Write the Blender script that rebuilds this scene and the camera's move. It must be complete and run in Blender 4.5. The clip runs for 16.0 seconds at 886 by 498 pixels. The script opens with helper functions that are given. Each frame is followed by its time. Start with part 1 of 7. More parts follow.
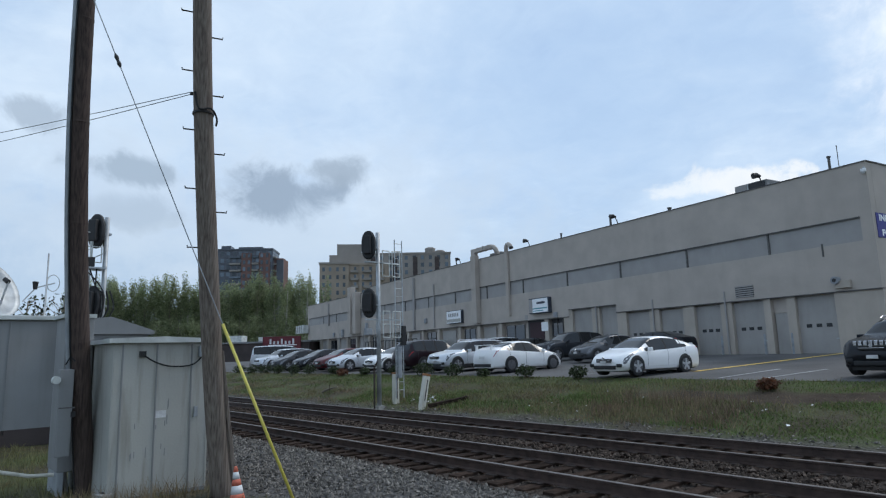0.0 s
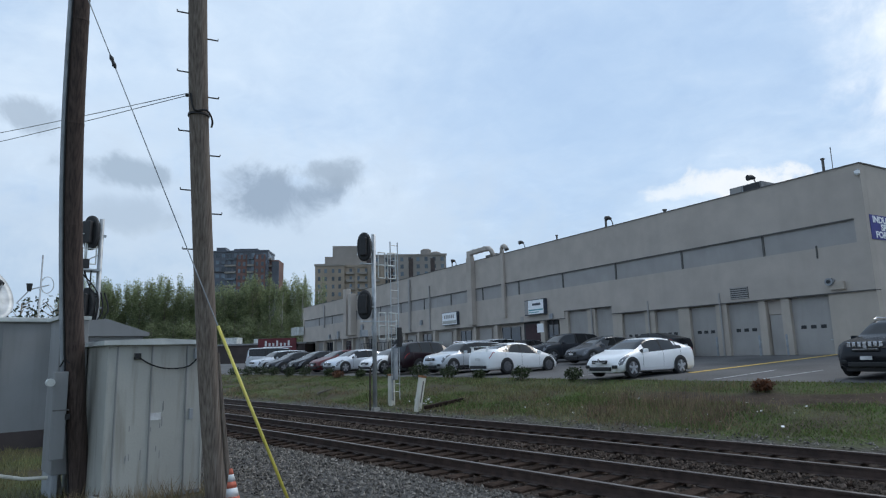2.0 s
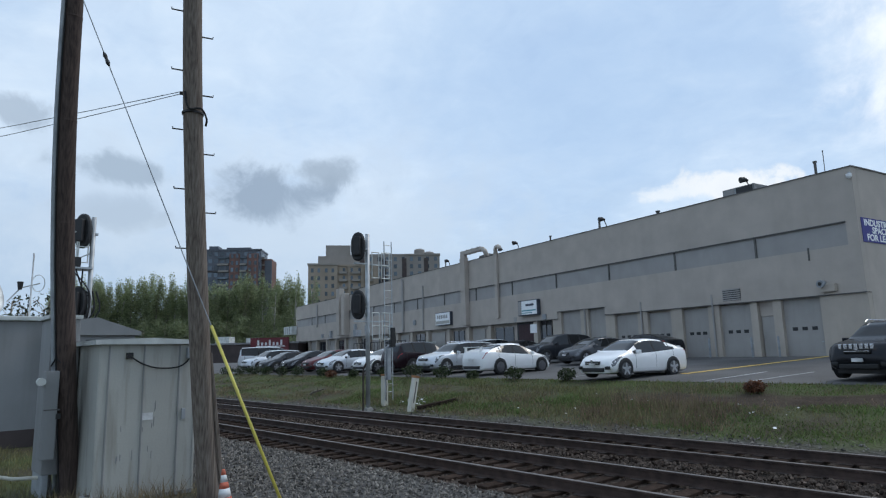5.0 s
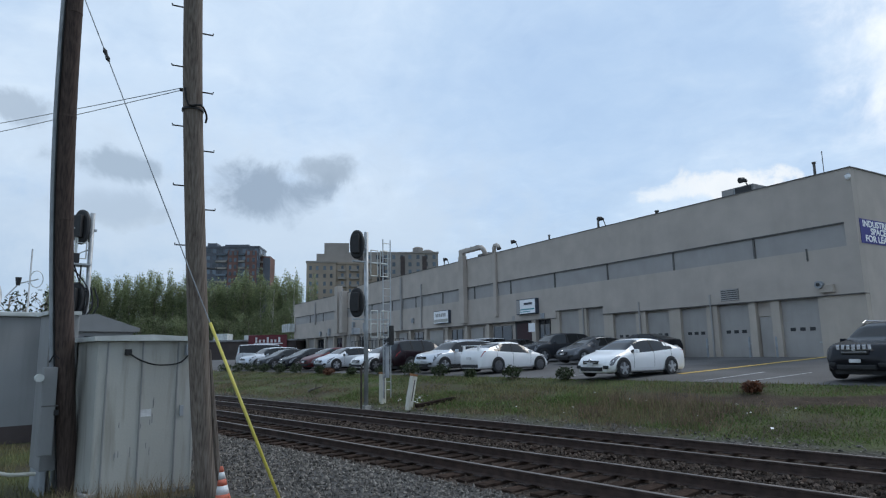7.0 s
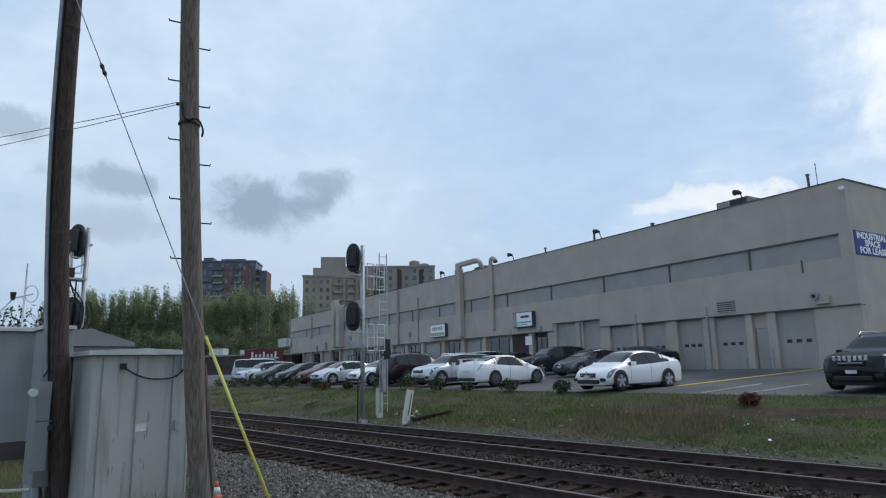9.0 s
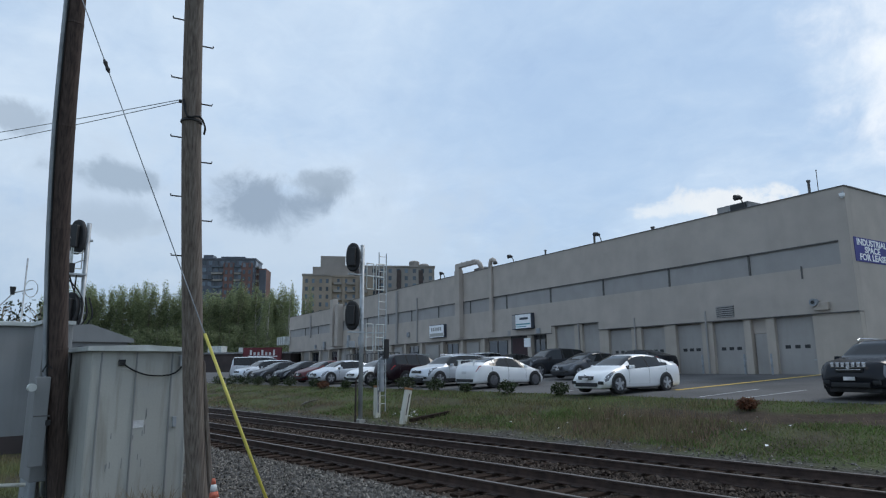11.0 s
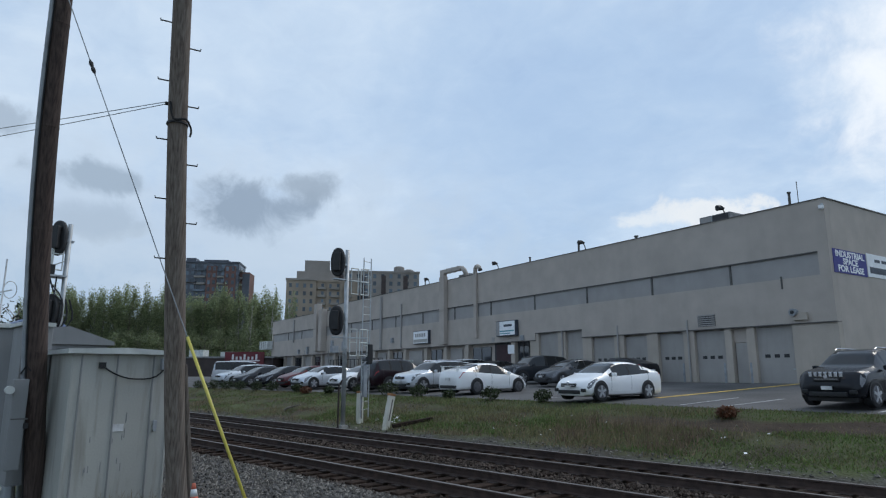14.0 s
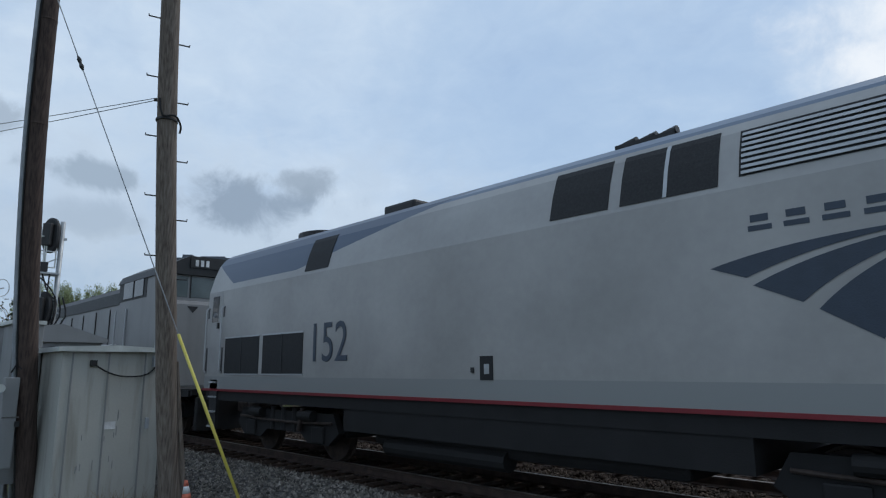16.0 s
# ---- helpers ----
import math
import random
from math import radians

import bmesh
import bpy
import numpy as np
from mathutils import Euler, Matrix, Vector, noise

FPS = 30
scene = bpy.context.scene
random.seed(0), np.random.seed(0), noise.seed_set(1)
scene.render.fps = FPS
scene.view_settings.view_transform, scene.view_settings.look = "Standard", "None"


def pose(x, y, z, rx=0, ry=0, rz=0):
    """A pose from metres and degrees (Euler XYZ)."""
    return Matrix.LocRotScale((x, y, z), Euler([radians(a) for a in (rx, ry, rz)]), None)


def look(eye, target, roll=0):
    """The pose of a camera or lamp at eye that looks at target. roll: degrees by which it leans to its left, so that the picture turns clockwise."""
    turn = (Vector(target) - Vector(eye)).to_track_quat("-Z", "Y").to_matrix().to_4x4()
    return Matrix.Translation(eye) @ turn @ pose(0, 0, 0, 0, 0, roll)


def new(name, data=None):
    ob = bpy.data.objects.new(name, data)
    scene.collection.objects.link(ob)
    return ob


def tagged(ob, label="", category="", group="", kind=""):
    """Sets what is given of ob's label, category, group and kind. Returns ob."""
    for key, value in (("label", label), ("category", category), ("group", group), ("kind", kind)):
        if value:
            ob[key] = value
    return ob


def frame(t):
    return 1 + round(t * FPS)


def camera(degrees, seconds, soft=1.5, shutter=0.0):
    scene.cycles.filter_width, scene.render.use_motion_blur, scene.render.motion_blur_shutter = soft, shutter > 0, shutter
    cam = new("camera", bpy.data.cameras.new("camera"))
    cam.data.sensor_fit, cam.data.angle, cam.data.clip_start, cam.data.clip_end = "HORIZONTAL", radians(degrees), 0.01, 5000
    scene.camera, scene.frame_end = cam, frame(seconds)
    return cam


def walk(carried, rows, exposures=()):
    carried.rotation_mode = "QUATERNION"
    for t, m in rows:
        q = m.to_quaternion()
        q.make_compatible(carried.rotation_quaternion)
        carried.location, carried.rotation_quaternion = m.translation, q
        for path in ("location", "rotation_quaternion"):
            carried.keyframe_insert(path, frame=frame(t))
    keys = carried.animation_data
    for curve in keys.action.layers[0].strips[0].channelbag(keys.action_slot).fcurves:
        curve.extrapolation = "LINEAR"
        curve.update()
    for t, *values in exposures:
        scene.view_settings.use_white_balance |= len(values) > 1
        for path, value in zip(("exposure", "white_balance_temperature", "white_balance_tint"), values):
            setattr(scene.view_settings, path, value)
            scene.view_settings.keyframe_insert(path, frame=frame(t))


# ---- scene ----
# ---- camera ----
cam = camera(70, 16.0, soft=1.2)
EYE_Z = 1.88
# seconds, eye offset (m), heading left of across-track, tilt up, lean (degrees)
STAND = [
    (0.0, -0.078, -0.003, 0.005, 49.00, 9.26, 1.58),
    (0.5, -0.087, 0.001, 0.008, 48.90, 9.45, 1.50),
    (1.0, -0.083, -0.004, 0.003, 48.74, 9.56, 1.61),
    (1.5, -0.080, -0.006, -0.001, 48.71, 9.51, 1.56),
    (2.0, -0.078, -0.007, 0.005, 48.60, 9.40, 1.65),
    (2.5, -0.080, -0.002, 0.006, 48.55, 9.47, 1.72),
    (3.0, -0.087, -0.001, 0.007, 48.35, 9.60, 1.82),
    (3.5, -0.084, -0.006, 0.010, 48.09, 9.58, 1.51),
    (4.0, -0.094, -0.009, 0.018, 47.96, 9.41, 1.67),
    (6.5, -0.109, -0.020, 0.015, 48.04, 9.32, 0.92),
    (7.0, -0.115, -0.022, 0.020, 47.87, 9.23, 1.07),
    (7.5, -0.113, -0.023, 0.013, 47.83, 9.55, 1.17),
    (8.0, -0.099, -0.028, 0.013, 47.66, 9.77, 1.09),
    (8.5, -0.098, -0.028, 0.004, 47.60, 10.16, 1.05),
    (9.0, -0.094, -0.026, -0.003, 47.53, 10.45, 1.37),
    (11.5, -0.082, -0.038, 0.001, 47.40, 10.41, 0.23),
    (12.0, -0.088, -0.041, 0.012, 47.16, 10.14, 0.06),
    (12.5, -0.085, -0.051, 0.005, 46.80, 10.32, 0.25),
    (13.0, -0.074, -0.063, 0.004, 46.39, 10.41, 0.30),
    (13.5, -0.055, -0.070, -0.004, 46.08, 10.67, 0.04),
    (14.0, -0.050, -0.066, -0.008, 46.16, 11.05, 0.04),
    (14.5, -0.030, -0.060, -0.006, 45.95, 10.83, 0.15),
    (15.0, 0.0, 0.0, 0.0, 45.95, 10.75, 0.45),
    (15.5, 0.0, 0.0, 0.0, 45.92, 10.70, 0.45),
    (16.0, 0.0, 0.0, 0.0, 45.86, 10.62, 0.40),
]


def stand(ex, ey, ez, turn, tilt, lean):
    a, b = radians(turn), radians(tilt)
    eye = Vector((ex, ey, EYE_Z + ez))
    way = Vector((-math.sin(a) * math.cos(b), math.cos(a) * math.cos(b), math.sin(b)))
    return look(eye, eye + way * 10, -lean)


walk(cam, [(t, stand(*r)) for t, *r in STAND], exposures=[(0.0, 0.23), (7.0, 0.21), (12.0, 0.11), (14.5, 0.07), (15.2, 0.03), (16.0, 0.02)])

# ---- world, sun, exposure ----
scene.view_settings.exposure = 0.0


def build_world():
    w = bpy.data.worlds.new("overcast_sky")
    scene.world = w
    w.use_nodes = True
    nt = w.node_tree
    nt.nodes.clear()
    N, L = nt.nodes.new, nt.links.new
    out, bg = N("ShaderNodeOutputWorld"), N("ShaderNodeBackground")
    sky = N("ShaderNodeTexSky")
    sky.sky_type, sky.sun_disc = "NISHITA", False
    sky.sun_elevation, sky.sun_rotation = radians(48), radians(14)
    sky.air_density, sky.dust_density = 1.2, 2.0
    tc = N("ShaderNodeTexCoord")
    sep = N("ShaderNodeSeparateXYZ")
    L(tc.outputs["Generated"], sep.inputs[0])
    # flatten the direction so that clouds stretch towards the horizon
    zz = N("ShaderNodeMath"); zz.operation = "ADD"; zz.inputs[1].default_value = 0.22
    L(sep.outputs["Z"], zz.inputs[0])
    za = N("ShaderNodeMath"); za.operation = "MAXIMUM"; za.inputs[1].default_value = 0.08
    L(zz.outputs[0], za.inputs[0])
    px, py = N("ShaderNodeMath"), N("ShaderNodeMath")
    for p, ax in ((px, "X"), (py, "Y")):
        p.operation = "DIVIDE"
        L(sep.outputs[ax], p.inputs[0]); L(za.outputs[0], p.inputs[1])
    flat = N("ShaderNodeCombineXYZ")
    L(px.outputs[0], flat.inputs[0]); L(py.outputs[0], flat.inputs[1])

    def noise_at(scale, detail, rough, src, dist=0.0):
        n = N("ShaderNodeTexNoise")
        n.inputs["Scale"].default_value, n.inputs["Detail"].default_value = scale, detail
        n.inputs["Roughness"].default_value, n.inputs["Distortion"].default_value = rough, dist
        L(src, n.inputs["Vector"])
        return n.outputs["Fac"]

    def ramp(src, stops):
        r = N("ShaderNodeValToRGB")
        els = r.color_ramp.elements
        while len(els) < len(stops):
            els.new(0.5)
        for e, (p, c) in zip(els, stops):
            e.position, e.color = p, (*c, 1)
        L(src, r.inputs[0])
        return r.outputs[0]

    def mix(fac, a, b, blend="MIX"):
        m = N("ShaderNodeMix")
        m.data_type, m.blend_type = "RGBA", blend
        for s, v in ((m.inputs[0], fac), (m.inputs[6], a), (m.inputs[7], b)):
            if isinstance(v, (int, float)):
                s.default_value = v
            elif isinstance(v, tuple):
                s.default_value = (*v, 1)
            else:
                L(v, s)
        return m.outputs[2]

    big = noise_at(1.3, 7, 0.56, flat.outputs[0], 0.25)
    cover = ramp(big, [(0.35, (0.31, 0.47, 0.73)), (0.46, (0.41, 0.57, 0.79)), (0.54, (0.55, 0.69, 0.86)), (0.64, (0.73, 0.84, 0.95))])
    fine = noise_at(4.0, 6, 0.6, flat.outputs[0])
    cover = mix(0.30, cover, ramp(fine, [(0.3, (0.36, 0.50, 0.72)), (0.7, (0.66, 0.76, 0.88))]))

    def cloud(way, size, stretch, edge, colour, base, amount=1.0):
        # one separate cloud: a ragged patch round a direction of the sky
        d = N("ShaderNodeVectorMath"); d.operation = "SUBTRACT"
        L(tc.outputs["Generated"], d.inputs[0]); d.inputs[1].default_value = way
        sc = N("ShaderNodeVectorMath"); sc.operation = "MULTIPLY"
        L(d.outputs[0], sc.inputs[0]); sc.inputs[1].default_value = (1 / size, 1 / size, stretch / size)
        ln = N("ShaderNodeVectorMath"); ln.operation = "LENGTH"
        L(sc.outputs[0], ln.inputs[0])
        rag = noise_at(11.0, 7, 0.6, tc.outputs["Generated"], 0.3)
        ad = N("ShaderNodeMath"); ad.operation = "MULTIPLY_ADD"
        L(rag, ad.inputs[0]); ad.inputs[1].default_value = 3.4; L(ln.outputs["Value"], ad.inputs[2])
        mr = N("ShaderNodeMapRange"); mr.interpolation_type = "SMOOTHSTEP"
        mr.inputs["From Min"].default_value, mr.inputs["From Max"].default_value = 2.0, 2.0 + edge
        mr.inputs["To Min"].default_value, mr.inputs["To Max"].default_value = amount, 0.0
        L(ad.outputs[0], mr.inputs["Value"])
        return mix(mr.outputs[0], base, colour)

    wisp = noise_at(9.0, 8, 0.62, flat.outputs[0], 0.6)
    cover = mix(0.22, cover, ramp(wisp, [(0.34, (0.30, 0.44, 0.66)), (0.52, (0.47, 0.63, 0.83)), (0.68, (0.68, 0.81, 0.94))]))
    c = cover
    c = cloud((-0.745, 0.558, 0.366), 0.30, 1.6, 2.4, (0.58, 0.72, 0.90), c, 0.4)
    c = cloud((-0.463, 0.812, 0.354), 0.22, 2.0, 2.2, (0.36, 0.52, 0.75), c, 0.5)
    c = cloud((-0.93, 0.25, 0.30), 0.14, 2.0, 1.6, (0.58, 0.71, 0.86), c, 0.5)
    c = cloud((-0.10, 0.95, 0.36), 0.10, 1.0, 1.6, (0.92, 0.96, 1.0), c, 0.9)
    c = cloud((-0.38, 0.89, 0.225), 0.10, 3.0, 0.5, (0.80, 0.84, 0.88), c)
    c = cloud((-0.945, 0.30, 0.12), 0.40, 4.6, 2.2, (0.38, 0.51, 0.68), c, 0.75)
    c = cloud((-0.88, 0.40, 0.215), 0.30, 3.4, 1.6, (0.60, 0.70, 0.82), c, 0.55)
    c = cloud((-0.866, 0.43, 0.250), 0.125, 3.3, 0.9, (0.27, 0.35, 0.46), c, 0.9)
    c = cloud((-0.925, 0.27, 0.20), 0.08, 3.6, 0.7, (0.44, 0.54, 0.66), c, 0.7)
    c = cloud((-0.825, 0.487, 0.280), 0.07, 3.0, 0.9, (0.32, 0.40, 0.50), c, 0.85)
    c = cloud((-0.932, 0.248, 0.266), 0.085, 4.2, 0.8, (0.33, 0.42, 0.53), c, 0.85)
    c = cloud((-0.946, 0.247, 0.211), 0.085, 4.4, 0.9, (0.40, 0.50, 0.63), c, 0.65)
    c = cloud((-0.458, 0.861, 0.222), 0.06, 3.4, 0.6, (0.76, 0.82, 0.88), c, 0.9)
    c = cloud((-0.945, 0.110, 0.325), 0.06, 2.6, 0.6, (0.34, 0.42, 0.52), c, 0.7)
    bg1 = N("ShaderNodeBackground"); bg1.inputs[1].default_value = 0.10
    L(sky.outputs[0], bg1.inputs[0])
    L(c, bg.inputs[0]); bg.inputs[1].default_value = 1.0
    ms = N("ShaderNodeMixShader"); ms.inputs[0].default_value = 0.9
    L(bg1.outputs[0], ms.inputs[1]); L(bg.outputs[0], ms.inputs[2]); L(ms.outputs[0], out.inputs[0])


build_world()
sun = new("sun", bpy.data.lights.new("sun", "SUN"))
sun.data.energy, sun.data.angle, sun.data.color = 1.0, radians(25), (1.0, 0.96, 0.9)
sun.matrix_world = look((10, 40, 46), (0, 0, 0))

# ---- materials ----


def material(name, base, rough=0.6, metal=0.0, vary=0.25, scale=4.0, fine=60.0, bump=0.15, second=None, emit=None, spec=0.5, island=False, objrand=0.0, coat=0.0):
    m = bpy.data.materials.new(name)
    m.use_nodes = True
    nt = m.node_tree
    b = nt.nodes["Principled BSDF"]
    N, L = nt.nodes.new, nt.links.new
    b.inputs["Roughness"].default_value, b.inputs["Metallic"].default_value = rough, metal
    b.inputs["Specular IOR Level"].default_value = spec
    b.inputs["Coat Weight"].default_value = coat
    tc = N("ShaderNodeTexCoord")
    n1, n2 = N("ShaderNodeTexNoise"), N("ShaderNodeTexNoise")
    for n, s, dt in ((n1, scale, 5), (n2, fine, 3)):
        n.inputs["Scale"].default_value, n.inputs["Detail"].default_value = s, dt
        L(tc.outputs["Object"], n.inputs["Vector"])
    r = N("ShaderNodeValToRGB")
    lo = second if second else tuple(c * (1 - vary) for c in base)
    hi = base if second else tuple(min(1, c * (1 + vary)) for c in base)
    r.color_ramp.elements[0].position, r.color_ramp.elements[1].position = 0.32, 0.68
    r.color_ramp.elements[0].color, r.color_ramp.elements[1].color = (*lo, 1), (*hi, 1)
    L(n1.outputs["Fac"], r.inputs[0])
    mx = N("ShaderNodeMix"); mx.data_type, mx.blend_type = "RGBA", "MULTIPLY"
    mx.inputs[0].default_value = 1.0
    g = N("ShaderNodeMapRange")
    g.inputs["To Min"].default_value, g.inputs["To Max"].default_value = 1 - vary * 0.6, 1 + vary * 0.6
    L(n2.outputs["Fac"], g.inputs["Value"])
    L(r.outputs[0], mx.inputs[6]); L(g.outputs[0], mx.inputs[7])
    col = mx.outputs[2]
    if island or objrand:
        src = N("ShaderNodeNewGeometry").outputs["Random Per Island"] if island else N("ShaderNodeObjectInfo").outputs["Random"]
        k = (0.7 if "ballast" in name else 0.45) if island else objrand
        q = N("ShaderNodeMapRange")
        q.inputs["To Min"].default_value, q.inputs["To Max"].default_value = 1 - k, 1 + k
        L(src, q.inputs["Value"])
        m2 = N("ShaderNodeMix"); m2.data_type, m2.blend_type = "RGBA", "MULTIPLY"
        m2.inputs[0].default_value = 1.0
        L(col, m2.inputs[6]); L(q.outputs[0], m2.inputs[7])
        col = m2.outputs[2]
    L(col, b.inputs["Base Color"])
    if bump:
        bp = N("ShaderNodeBump"); bp.inputs["Strength"].default_value, bp.inputs["Distance"].default_value = bump, 0.02
        L(n2.outputs["Fac"], bp.inputs["Height"]); L(bp.outputs[0], b.inputs["Normal"])
    if emit:
        b.inputs["Emission Color"].default_value, b.inputs["Emission Strength"].default_value = (*emit[:3], 1), emit[3]
    return m


def streaked(name, base, dark, rough=0.6, zscale=0.15, scale=6.0, metal=0.0, amount=0.5):
    """Painted sheet with stains that run down it."""
    m = material(name, base, rough, metal, 0.08, 0.8, 30.0, 0.08)
    nt = m.node_tree
    N, L = nt.nodes.new, nt.links.new
    b = nt.nodes["Principled BSDF"]
    old = b.inputs["Base Color"].links[0].from_socket
    tc, mp, n = N("ShaderNodeTexCoord"), N("ShaderNodeMapping"), N("ShaderNodeTexNoise")
    mp.inputs["Scale"].default_value = (1, 1, zscale)
    L(tc.outputs["Object"], mp.inputs[0]); L(mp.outputs[0], n.inputs["Vector"])
    n.inputs["Scale"].default_value, n.inputs["Detail"].default_value = scale, 6
    r = N("ShaderNodeMapRange"); r.inputs["From Min"].default_value, r.inputs["From Max"].default_value = 0.5, 0.75
    r.inputs["To Max"].default_value = amount
    L(n.outputs["Fac"], r.inputs["Value"])
    mx = N("ShaderNodeMix"); mx.data_type = "RGBA"
    L(r.outputs[0], mx.inputs[0]); L(old, mx.inputs[6]); mx.inputs[7].default_value = (*dark, 1)
    L(mx.outputs[2], b.inputs["Base Color"])
    return m


def glass_mat(name, tint, rough=0.05, spec=0.9):
    m = material(name, tint, rough, 0.0, 0.1, 1.0, 8.0, 0.0, spec=spec)
    return m


